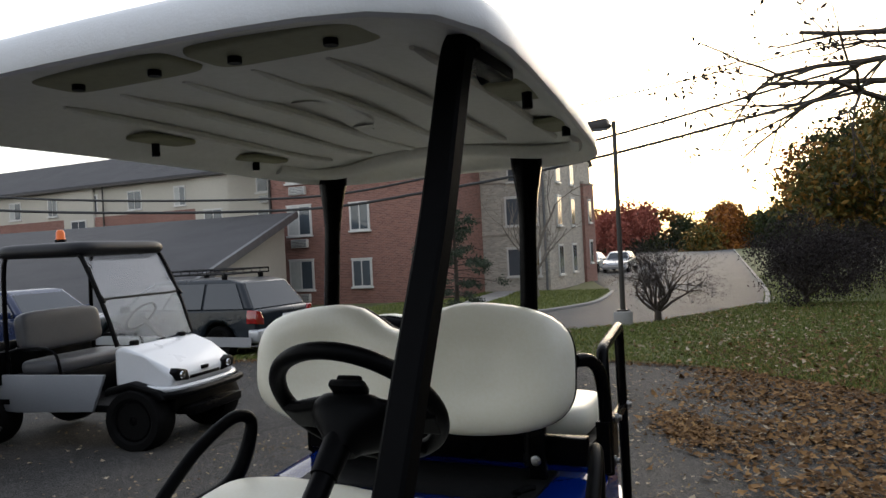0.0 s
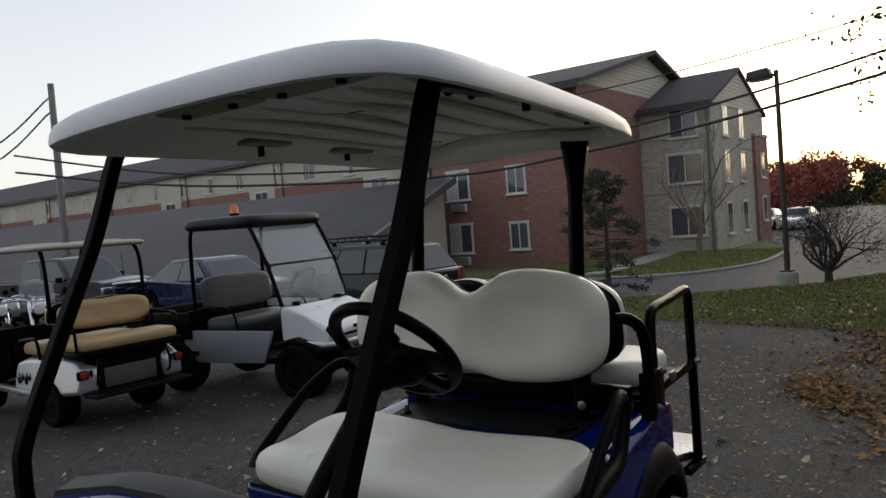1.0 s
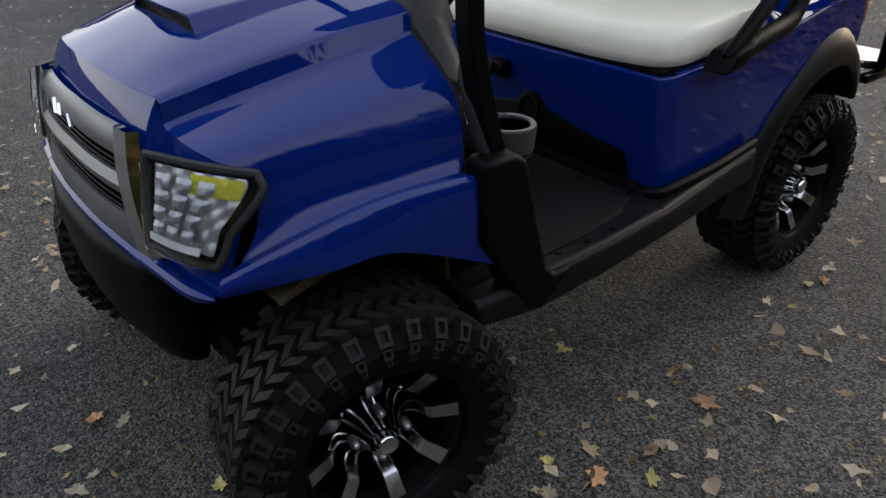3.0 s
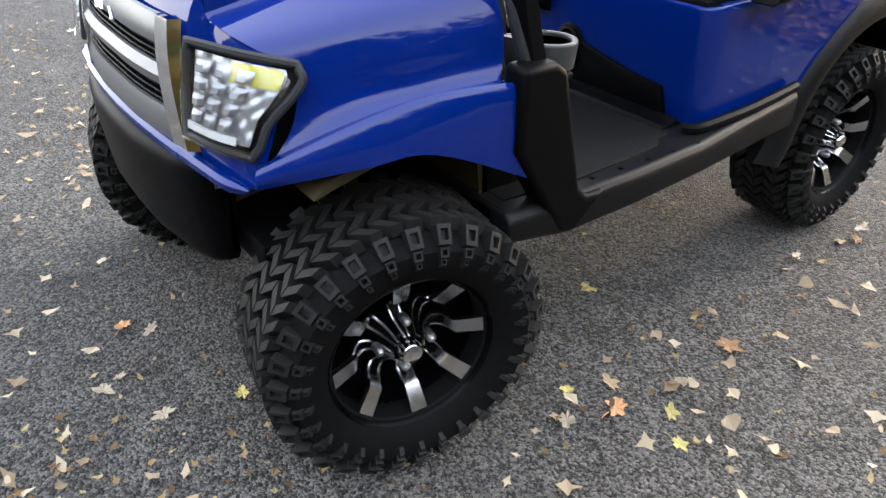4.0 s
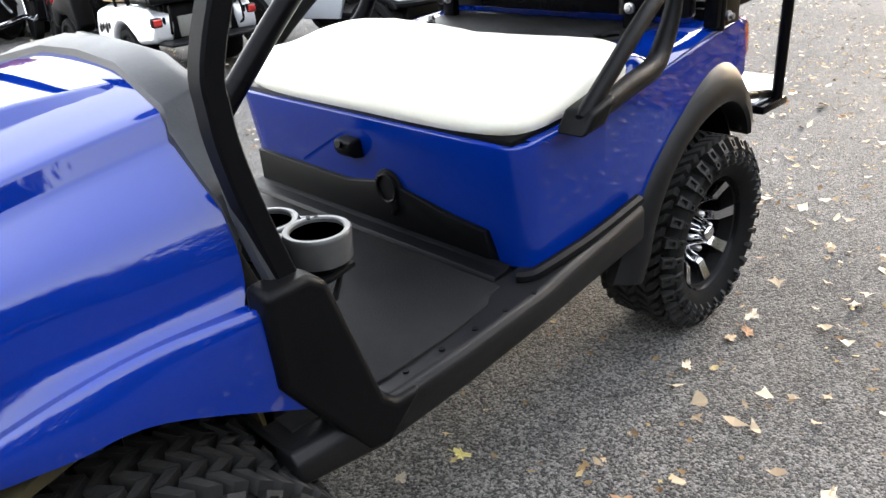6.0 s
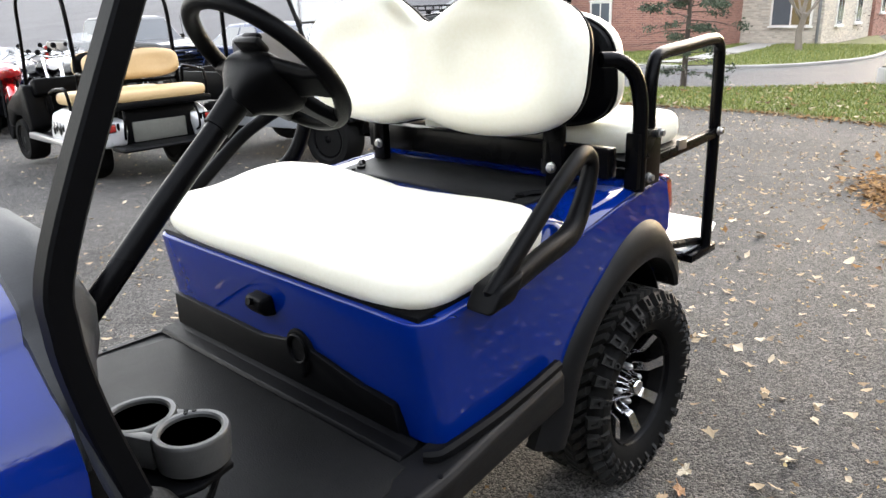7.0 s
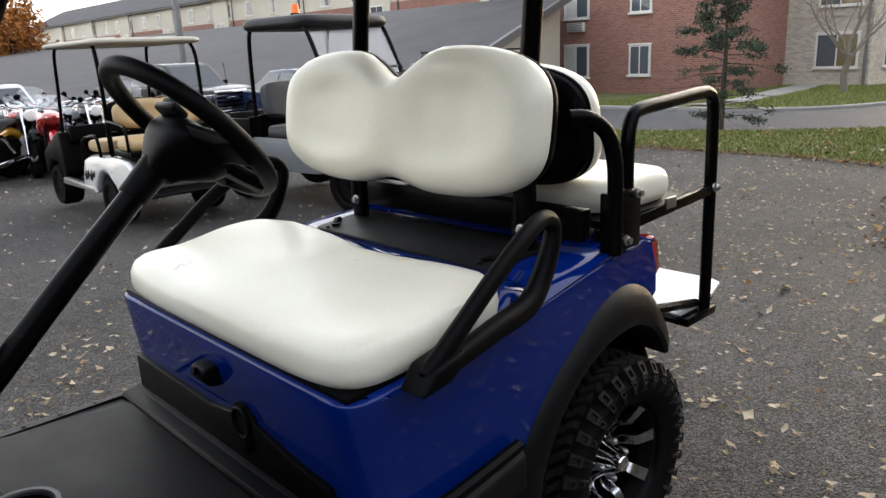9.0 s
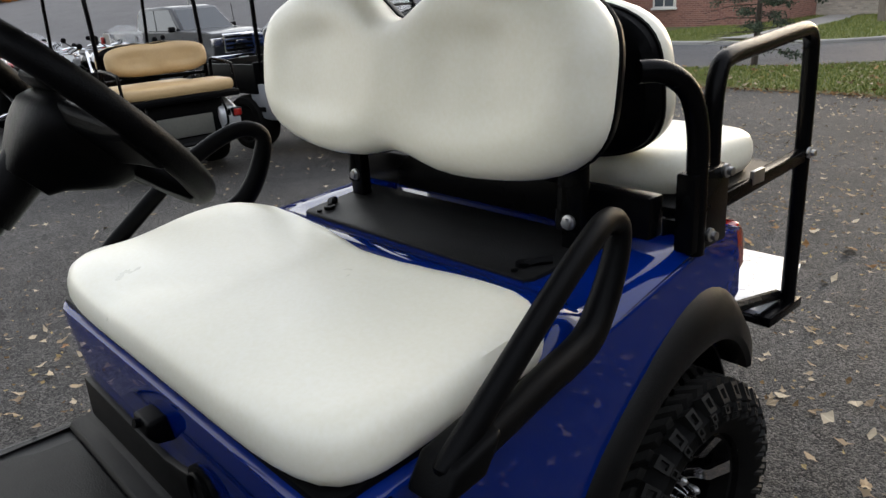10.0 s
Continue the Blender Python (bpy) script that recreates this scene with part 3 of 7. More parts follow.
# brick pilasters and bands of the gable end
part("brick_corner", box(-8.62, 38.2, GB, -8.45, 40.75, 4.2), MORTAR, block, "red brick corner pier")
part("stone_cap", box(-8.66, 38.1, 4.2, -8.40, 40.85, 4.36, .02), STUCCO, block)
for z in (1.35, 4.0):
    part("band_course", box(-11.9, 31.34, z, -8.56, 31.42, z + .16), STUCCO, block)
part("downspout", cyl((-8.75, 31.33, GB), (-8.75, 31.33, 5.3), .06, 10), GALV, block)
part("downspout", cyl((-19.5, 24.93, GB), (-19.5, 24.93, 6.2), .06, 10), DARKPOLE, wing)
part("gutter", box(-24.2, 24.45, 6.02, -11.5, 24.62, 6.16), DARKPOLE, house)
part("gutter", box(-140, 37.42, 6.98, -19, 37.6, 7.12), DARKPOLE, house)
part("gutter", box(-13, 30.86, 5.22, -8.2, 31.02, 5.36), DARKPOLE, house)
# windows of the brick wing
for x, w, unit in ((-18.0, 1.15, True), (-14.95, .85, False)):
    for z in (-.08, 2.45, 4.9):
        window_unit(wing, x, 25, z, w, 1.25 if unit else 1.1, 0, unit, curtain=unit)
for z in (-.05, 2.5, 4.7):
    window_unit(block, -9.85, 31.4, z, 1.55 if z < 4 else 1.2, 1.3, 0, False, lit=z < 4)
for y in (33.4, 36.1):
    for z in (-.05, 2.5, 4.75):
        window_unit(block, -8.6, y, z, .75, 1.4, 1)
for z in (.2, 2.6):
    window_unit(block, -8.45, 39.4, z, .55, 1.2, 1)
for z in (.3, 2.6, 4.9):
    window_unit(link, -21.5, 27.5, z, 1.3, 1.2, 0, True)
# windows of the long wing, top storeys above the low roof
part("brick_band", box(-140, 37.86, 2.6, -24, 38.02, 4.7), MORTAR, long_wing, "red brick band under the top windows")
for i in range(22):
    x = -28.5 - 4.3 * i
    window_unit(long_wing, x, 38, 5.75, .95 if i % 3 else 1.25, 1.3, 0, i % 3 == 1, curtain=i % 2 == 0)
for i in range(8):
    x = -34 - 13 * i
    part("siding_bay", box(x - 1.6, 37.8, 2.6, x + 1.6, 38.05, 7.0), SIDING, long_wing)
    win = window_unit(long_wing, x, 37.8, 3.6, 1.5, 1.7, 0)
    part("downspout", cyl((x + 2.6, 37.8, 2.0), (x + 2.6, 37.8, 7.0), .06, 8), DARKPOLE, long_wing)

# low shingled roof in front of the long wing
low = thing("shingled_annex", pose(0, 0, 0), "low annex under a broad grey shingle roof", "building")
A, B, C, D = Vector((-14.6, 12.9, .18)), Vector((-62, -16, -.3)), Vector((-17.4, 23.7, 3.35)), Vector((-120, 37, 4.7))
rows = []
for i in range(25):
    t = i / 24
    rows.append([tuple(A.lerp(B, t ** 1.0).lerp(C.lerp(D, t), k / 12)) for k in range(13)])
bm = bmesh.new()
faces_of(bm, rows)
part("annex_roof", thicken(bm, .22), SHINGLE, low, "broad grey shingle roof slope")
part("rake_board", tube([A + Vector((.15, -.2, -.12)), C + Vector((.15, 0, -.1))], .20, 4, flat=.5, up=(0, 0, 1)), GALV, low, "grey rake board at the roof's edge")
part("eave_board", tube([A + Vector((.1, -.1, -.18)), B + Vector((0, 0, -.18))], .16, 4, flat=.5, up=(0, 0, 1)), DARKPOLE, low)
bm = bmesh.new()
vs = [bm.verts.new(p) for p in (A + Vector((-.8, .6, -.3)), A + Vector((-.8, .6, -2.2)), B + Vector((-.8, .6, -2.5)), B + Vector((-.8, .6, -.3)))]
bm.faces.new(vs)
part("annex_wall", thicken(bm, .2), SIDING, low)
bm = bmesh.new()
vs = [bm.verts.new(p) for p in (A + Vector((-.5, .3, -.2)), A + Vector((-.5, .3, -2.0)), C + Vector((-.5, 0, -5)), C + Vector((-.5, 0, -.2)))]
bm.faces.new(vs)
part("annex_end_wall", thicken(bm, .2), SIDING, low)


# ---- the blue golf cart ----
def column(ctrl, n=4):
    return smooth_path(ctrl, n)


HOOD = [
    [(0, -1.880, .868), (0, -1.74, .925), (0, -1.58, .972), (0, -1.39, 1.012)],
    [(.15, -1.872, .866), (.15, -1.74, .921), (.16, -1.58, .968), (.17, -1.395, 1.006)],
    [(.258, -1.857, .862), (.287, -1.74, .896), (.330, -1.59, .937), (.368, -1.425, .973)],
    [(.266, -1.855, .855), (.295, -1.74, .889), (.338, -1.59, .930), (.376, -1.428, .966)],
    [(.268, -1.855, .823), (.299, -1.74, .859), (.344, -1.59, .903), (.384, -1.435, .939)],
    [(.276, -1.855, .816), (.308, -1.74, .852), (.353, -1.59, .896), (.394, -1.437, .932)],
    [(.345, -1.848, .806), (.385, -1.735, .832), (.425, -1.60, .866), (.460, -1.448, .893)],
    [(.393, -1.828, .793), (.428, -1.725, .814), (.465, -1.60, .840), (.497, -1.450, .861)],
    [(.425, -1.785, .766), (.450, -1.705, .780), (.486, -1.60, .796), (.519, -1.452, .813)],
    [(.436, -1.795, .69), (.460, -1.71, .715), (.494, -1.60, .738), (.528, -1.456, .758)],
    [(.440, -1.830, .640), (.480, -1.715, .688), (.510, -1.60, .718), (.542, -1.47, .733)],
    [(.446, -1.868, .626), (.522, -1.720, .706), (.554, -1.605, .737), (.574, -1.448, .737)],
    [(.450, -1.873, .618), (.532, -1.722, .696), (.564, -1.606, .726), (.586, -1.440, .720)],
    [(.452, -1.874, .606), (.540, -1.726, .664), (.572, -1.612, .686), (.594, -1.420, .64)],
    [(.446, -1.868, .592), (.540, -1.730, .634), (.574, -1.618, .644), (.596, -1.405, .552)],
]


def mirrored(rows):
    """Rows from the middle outwards become rows from one side to the other."""
    return [[(-p[0], p[1], p[2]) for p in r] for r in rows[:0:-1]] + rows


def hood_z(x, y):
    """Height of the hood's raised middle panel."""
    line = []
    for c in HOOD[:3]:
        ys, zs, xs = [p[1] for p in c], [p[2] for p in c], [p[0] for p in c]
        line.append((float(np.interp(y, ys, xs)), float(np.interp(y, ys, zs))))
    return float(np.interp(abs(x), [p[0] for p in line], [p[1] for p in line])) + .0025


def weighted(ob):
    """Keeps the large panels flat in shading beside their rounded edges."""
    w = ob.modifiers.new("weighted_normal", "WEIGHTED_NORMAL")
    w.keep_sharp, w.weight = True, 60
    return ob


def build_hood(cart):
    cols = [[tuple(p) for p in column(c, 6)] for c in HOOD]
    # round the panels between the creases
    dense = []
    for run, n in (((0, 1, 2), 4), ((2, 3), 1), ((3, 4), 1), ((4, 5), 1), ((5, 6, 7, 8, 9, 10), 4), ((10, 11), 2), ((11, 12, 13, 14), 3)):
        lines = [smooth_path([cols[k][i] for k in run], n) for i in range(len(cols[0]))]
        for k in range(len(lines[0]) - 1):
            dense.append([tuple(l[k]) for l in lines])
    dense.append(cols[-1])
    bm = bmesh.new()
    faces_of(bm, mirrored(dense))
    weighted(part("hood", thicken(bm, 0.006), BLUE, cart, "glossy blue moulded hood with flared fenders"))
    # front face under the hood's lip
    tops = [(0, -1.880, .868), (.15, -1.872, .866), (.258, -1.857, .862), (.268, -1.855, .823), (.276, -1.855, .816), (.345, -1.848, .806), (.393, -1.828, .793), (.425, -1.785, .766)]
    lows = [(0, -1.925, .602), (.15, -1.920, .602), (.258, -1.910, .60), (.272, -1.908, .60), (.282, -1.906, .60), (.35, -1.897, .598), (.405, -1.887, .595), (.444, -1.870, .593)]
    rows = []
    for a, b in zip(tops, lows):
        a, b = Vector(a), Vector(b)
        line = []
        for t in (0, .05, .12, .22, .4, .6, .8, .94, 1):
            q = a.lerp(b, t)
            k = 1 - (1 - t) ** 3 if a.x < .27 else t
            line.append((a.x + (b.x - a.x) * t, a.y + (b.y - a.y) * k, q.z))
        rows.append(line)
    bm = bmesh.new()
    faces_of(bm, mirrored(rows))
    weighted(part("front_fascia", thicken(bm, 0.006), BLUE, cart, "blue front face of the cart's nose"))
    # lower lip that runs round the nose into the fenders
    lip = [(-p[0], p[1] - .012, p[2] + .0) for p in lows[::-1]] + [(p[0], p[1] - .012, p[2]) for p in lows[1:]]
    lip = smooth_path(lip, 4)
    part("nose_lip", tube(lip, [.003, .009, .013] + [.016] * (len(lip) - 6) + [.013, .009, .003], 8, flat=0.8), BLUE, cart)
    # scoop
    half = []
    for i in range(8):
        t = i / 7
        y = -1.737 + t * 0.287
        w = .128 + .105 * t
        h = .027 * (1 - t) ** 0.9 + .001
        row = []
        for g, up, dy in ((-1, -.006, 0), (-.86, .80, .001), (-.80, 1, 0), (-.4, 1.10, -.012), (0, 1.15, -.016), (.4, 1.10, -.012), (.80, 1, 0), (.86, .80, .001), (1, -.006, 0)):
            x = g * (w + .022)
            row.append((x, y + dy * (1 - t), hood_z(x, y) + (h * up if up > 0 else up)))
        half.append(row)
    bm = bmesh.new()
    faces_of(bm, half)
    weighted(part("hood_scoop", thicken(bm, 0.005), BLUE, cart, "raised blue air scoop on the hood"))
    # black sheet across the mouth stands for the shade inside the scoop
    f = half[0]
    bm = bmesh.new()
    vs = [bm.verts.new((p[0] * .985, p[1] + .004, p[2] - .003)) for p in f]
    bm.faces.new(vs)
    bmesh.ops.solidify(bm, geom=bm.faces[:], thickness=0.004)
    part("scoop_shade", bm, BLACKPLASTIC, cart, "black sheet for the shade in the scoop's mouth")
    # black cowl band behind the hood
    rear = [c[-1] for c in HOOD]
    rows = []
    for p, wd, fwd in zip(rear[:9], (1, 1, 1, 1, .95, .88, .66, .40, .15), (1, 1, .85, .75, .65, .55, .3, .1, 0)):
        x, y, z = p
        k = abs(x) / .6
        n = Vector((0.9 * k ** 2, -.25, 1)).normalized()
        q = Vector(p)
        rows.append([tuple(q + Vector((0, -.028 * fwd, -.016)) + n * .004), tuple(q + Vector((0, -.022 * fwd, -.006)) + n * .014), tuple(q + Vector((0, .03 * wd, .004)) + n * .018 * wd), tuple(q + Vector((0, .062 * wd, -.004)) + n * .012 * wd), tuple(q + Vector((0, .074 * wd, -.022 * wd))), tuple(q + Vector((0, .072 * wd, -.06 * wd)))])
    bm = bmesh.new()
    faces_of(bm, mirrored(rows))
    part("cowl_band", thicken(bm, 0.006), COWLGREY, cart, "matt black plastic cowl behind the hood")


def build_grille(cart):
    def at(x, z, out=0.0):
        t = min(1, max(0, (.868 - z) / .266))
        y = -1.880 - .045 * (1 - (1 - t) ** 3) + 0.48 * max(0, abs(x) - .05) ** 2
        return (x, y - .006 - out, z)
    holder = part("grille", prism_on(at, [(-.25, .612), (.25, .612), (.21, .80), (-.21, .80)], 0.004), BLACKPLASTIC, cart, "chrome and black mesh grille")
    for name, z0, z1, w0, w1, o in (("top_bar", .770, .812, .222, .214, .012), ("middle_bar", .706, .738, .235, .230, .012), ("lower_bar", .612, .668, .258, .246, .012)):
        bm = bmesh.new()
        rows = []
        for i in range(15):
            s = -1 + 2 * i / 14
            rows.append([at(s * w0, z0, .002), at(s * w0, z0, o), at(s * (w0 + w1) / 2, (z0 + z1) / 2, o + .006), at(s * w1, z1, o - .002), at(s * w1, z1, .0)])
        faces_of(bm, rows)
        bmesh.ops.recalc_face_normals(bm, faces=bm.faces)
        part(name, bm, SILVER, holder, "bright bar of the grille")
    for s in (-1, 1):
        rows = []
        for i in range(9):
            t = i / 8
            z = .815 - t * .215
            x = .205 + .052 * t
            rows.append([at(s * (x - .004), z, .002), at(s * x, z, .018), at(s * (x + .042), z, .020), at(s * (x + .050), z, .002)])
        bm = bmesh.new()
        faces_of(bm, rows)
        bmesh.ops.recalc_face_normals(bm, faces=bm.faces)
        part("grille_leg", bm, CHROME, holder, "chrome upright at the grille's end")
    bm = bmesh.new()
    for z0, z1 in ((.739, .769), (.669, .705)):
        for k in range(44):
            x = -.222 + .444 * k / 43
            tube([at(x, z0, .003), at(x + .008, z1, .003)], .0022, 4, bm=bm)
        for k in range(3):
            z = z0 + (z1 - z0) * (k + .5) / 3
            tube([at(-.225 + .45 * i / 10, z, .004) for i in range(11)], .002, 4, bm=bm)
    part("mesh_insert", bm, BLACKPLASTIC, holder)
    # plain badges in place of the maker's marks
    part("badge", tube([at(-.075, .795, .018), at(-.062, .772, .018), at(-.035, .776, .018), at(-.045, .792, .018)], .004, 6), CHROME, holder, "small chrome badge")
    part("badge", tube([at(.01, .786, .018), at(.03, .768, .018)], .004, 6), CHROME, holder, "small chrome badge")


def prism_on(at, poly, t):
    bm = bmesh.new()
    rows = []
    (a, b, c, d) = poly
    for i in range(13):
        s = i / 12
        lo = (a[0] + (b[0] - a[0]) * s, a[1])
        hi = (d[0] + (c[0] - d[0]) * s, c[1])
        rows.append([at(lo[0] + (hi[0] - lo[0]) * k / 4, lo[1] + (hi[1] - lo[1]) * k / 4) for k in range(5)])
    faces_of(bm, rows)
    return thicken(bm, t)


def build_headlight(cart, s):
    """s is 1 for the driver's side, -1 for the other."""
    IT, IB, OB, OT = Vector((.294, -1.882, .796)), Vector((.304, -1.900, .652)), Vector((.436, -1.838, .640)), Vector((.444, -1.750, .776))

    def P(u, v, out=0.0):
        # outer edge sweeps in half way down
        lim = 1 - .10 * math.exp(-((v - .68) / .28) ** 2) - .10 * math.exp(-(v / .09) ** 2) - .07 * math.exp(-((1 - v) / .10) ** 2)
        u2 = u * lim
        q = IT.lerp(IB, v).lerp(OT.lerp(OB, v), u2)
        bulge = .018 * math.sin(math.pi * min(1, u2 * .9 + .05)) * (0.6 + .4 * math.sin(math.pi * v))
        q = q + Vector((.45, -.9, 0)) * (bulge + out + .010)
        return (s * q.x, q.y, q.z)
    head = part("headlight", patch(lambda u, v: P(u, v, .0), 14, 10, .004), BLACKPLASTIC, cart, "LED headlight in a black surround")
    rim = [P(u, 0, .010) for u in np.linspace(0, 1, 10)] + [P(1, v, .010) for v in (.04, .08, .13, .2, .3, .42, .54, .66, .78, .87, .92, .96, 1)] + [P(u, 1, .010) for u in np.linspace(.9, 0, 10)] + [P(0, v, .010) for v in np.linspace(.9, .1, 8)]
    part("surround", tube(rim, .0075, 8, closed=True), COWLGREY, head, "dark grey lamp surround")

    def inner(u, v, out):
        return P(.07 + .80 * u, .08 + .83 * v, out)
    part("reflector", patch(lambda u, v: inner(u, v, .006 + .004 * math.sin(9 * math.pi * u) * math.sin(7 * math.pi * v)), 27, 21, .002), REFLECTOR, head, "faceted silver reflector")
    for i in range(3):
        for j in range(4):
            u0, v0 = .08 + .24 * i, .06 + .21 * j
            bm = bmesh.new()
            rows = [[inner(u0 + .17 * a, v0 + .16 * b, .016 + (.008 if 0 < a < 1 and 0 < b < 1 else 0)) for b in (0, .25, .75, 1)] for a in (0, .25, .75, 1)]
            faces_of(bm, rows)
            part("lamp_cell", thicken(bm, .004), REFLECTOR, head)
    part("lower_strip", patch(lambda u, v: inner(u * .86, .87 + .10 * v, .020), 12, 3, .004), WHITEPLASTIC, head, "pale light strip along the lamp's foot")
    # yellow-green reflection at the lens's top corner, painted as a coloured patch
    part("turn_lens", patch(lambda u, v: inner(.46 + .54 * u, .0 + .24 * v, .0125), 10, 4, .003), GLINTYELLOW, head, "yellow-green reflection painted in the headlight")
    part("lens", patch(lambda u, v: P(.03 + .94 * u, .03 + .94 * v, .030), 14, 10, .002), LENSCLEAR, head, "clear lens").visible_shadow = False


def patch(f, nu, nv, t):
    bm = bmesh.new()
    faces_of(bm, [[f(i / (nu - 1), j / (nv - 1)) for j in range(nv)] for i in range(nu)])
    return thicken(bm, t)


def build_body(cart):
    # side outline, front to rear
    out = [(-.63, .502), (-.63, .7875), (-.60, .790), (-.40, .810), (-.15, .843), (.02, .860), (.11, .866), (.16, .848), (.19, .77), (.195, .70)]
    low = [p for p in ((.42 * math.cos(a) - .02, .30 + .42 * math.sin(a)) for a in np.linspace(radians(40), radians(150), 14))] + [(-.43, .50)]
    poly = out + [p for p in low if p[0] < .2]
    for s in (1, -1):
        bm = bmesh.new()
        prism([(p[0], p[1]) for p in poly], "x", s * .505, s * .455, bm=bm)
        for v in bm.verts:
            # the flank tucks in towards the tail
            if v.co.y > -.5:
                v.co.x -= s * .055 * ((v.co.y + .5) / .75) ** 1.5
        bmesh.ops.recalc_face_normals(bm, faces=bm.faces)
        ob = part("side_panel", bm, BLUE, cart, "glossy blue rear quarter panel")
        bevel(ob, .008)
    # front of the seat box, wrapped round both corners in one skin
    plan = [(.0, 0), (.25, 0), (.42, .0), (.455, .001), (.474, .005), (.490, .014), (.501, .029), (.5055, .048), (.506, .07), (.506, .14), (.506, .20), (.506, .255)]
    plan = [(-x, d) for x, d in plan[:0:-1]] + plan
    rows = []
    for x, d in plan:
        yb = -.824 + d
        zt = float(np.interp(yb - .03, (-.858, -.78, -.60), (.772, .778, .790)))
        n = Vector((x, 0, 0)) if abs(x) > .505 else Vector((0 if abs(x) < .43 else x * .5, -1, 0))
        n.normalize()
        line = []
        for z, inn in ((.502, .0), (.56, 0), (.64, 0), (.72, 0), (zt - .010, 0), (zt - .004, .0015), (zt - .001, .005), (zt, .010), (zt, .030)):
            lean = -.036 * (z - .502) / .272 * max(0, 1 - d / .24)
            line.append((x - n.x * inn, yb + lean - n.y * inn, z))
        rows.append(line)
    bm = bmesh.new()
    faces_of(bm, rows)
    bmesh.ops.recalc_face_normals(bm, faces=bm.faces)
    part("seat_front_panel", thicken(bm, .006), BLUE, cart, "glossy blue panel wrapped round the seat box")
    part("body_ledge", prism([(-.845, .755), (-.845, .775), (-.52, .812), (-.48, .838), (-.455, .842), (-.44, .80), (-.50, .78)], "x", -.47, .47, .006), BLUE, cart, "blue ledge round the seat opening")
    part("tail_panel", box(-.43, .17, .56, .43, .215, .845, .02, 3), BLUE, cart)
    # crowned deck behind the seat, with a raised lip before the stowage panel
    rows = []
    for y, zc, ze in ((-.475, .838, .800), (-.45, .856, .803), (-.425, .867, .806), (-.405, .869, .809), (-.385, .866, .812), (-.365, .857, .815), (-.345, .853, .818), (-.30, .855, .824), (-.20, .862, .838), (-.10, .868, .850), (0, .871, .859), (.09, .869, .864), (.17, .846, .842)):
        xe = .503 - .055 * (max(0, y + .5) / .75) ** 1.5
        rows.append([(g * xe, y, zc + (ze - zc) * k) for g, k in ((-1, 1), (-.975, .70), (-.94, .30), (-.88, .05), (-.8, 0), (-.4, 0), (0, 0), (.4, 0), (.8, 0), (.88, .05), (.94, .30), (.975, .70), (1, 1))])
    bm = bmesh.new()
    faces_of(bm, rows)
    bmesh.ops.recalc_face_normals(bm, faces=bm.faces)
    if sum(f.normal.z for f in bm.faces) < 0:
        bmesh.ops.reverse_faces(bm, faces=bm.faces)
    part("deck", thicken(bm, -.008), BLUE, cart, "glossy blue deck round the stowage panel")
    # flat stowage panel set into the deck
    poly = [(-.345, -.325), (-.335, -.338), (.335, -.338), (.345, -.325), (.362, -.12), (-.362, -.12)]
    bm = prism(poly, "z", 0, .012, .003)
    for v in bm.verts:
        v.co.z += .856 + .070 * (v.co.y + .338)
    part("stowage_panel", bm, FLOORMAT, cart, "dark grey flat panel behind the seat")
    for g in (1, -1):
        clip = part("panel_clip", tube([(g * .300, -.292, .873), (g * .318, -.278, .880), (g * .330, -.258, .878)], .009, 6), BLACKPLASTIC, cart)
        part("clip_eye", cyl((g * .297, -.296, .870), (g * .297, -.296, .878), .013, 10), BLACKPLASTIC, clip)
        part("panel_screw", cyl((g * .300, -.322, .868), (g * .300, -.322, .8735), .006, 8), BLACKPLASTIC, cart)
    # kick panel with key switch and charger socket
    hump = [(.100 + .046 * math.cos(a), .608 + .046 * math.sin(a)) for a in np.linspace(radians(10), radians(170), 9)]
    part("kick_panel", prism([(-.46, .502), (.425, .502), (.402, .576), (.30, .586)] + hump + [(-.05, .598), (-.46, .604)], "y", -.850, -.826, .003), BLACKPLASTIC, cart, "black kick panel under the seat")
    part("kick_ledge", prism([(-.90, .500), (-.892, .509), (-.862, .512), (-.846, .520), (-.84, .50)], "x", -.475, .470, .002), BLACKPLASTIC, cart)
    key = part("key_switch", prism([(-.842, .664), (-.874, .670), (-.888, .690), (-.884, .712), (-.848, .716)], "x", -.042, .022, .007, 3), BLACKPLASTIC, cart, "black key switch housing")
    part("key_knob", cyl((-.012, -.884, .703), (-.012, -.894, .706), .008, 12), BLACKPLASTIC, key)
    soc = part("charger_socket", lathe([(.036, .01), (.036, -.004), (.033, -.007), (.029, -.005), (.027, .010)], (.100, -.850, .608), "y", 24), BLACKPLASTIC, cart, "round charger socket")
    part("socket_flap", tube([(.128, -.853, .585), (.131, -.858, .565), (.122, -.856, .550)], .007, 6), BLACKPLASTIC, soc)


def bevel(ob, w, seg=3):
    b = ob.modifiers.new("bevel", "BEVEL")
    b.width, b.segments, b.limit_method, b.angle_limit = w, seg, "ANGLE", radians(40)
    return ob


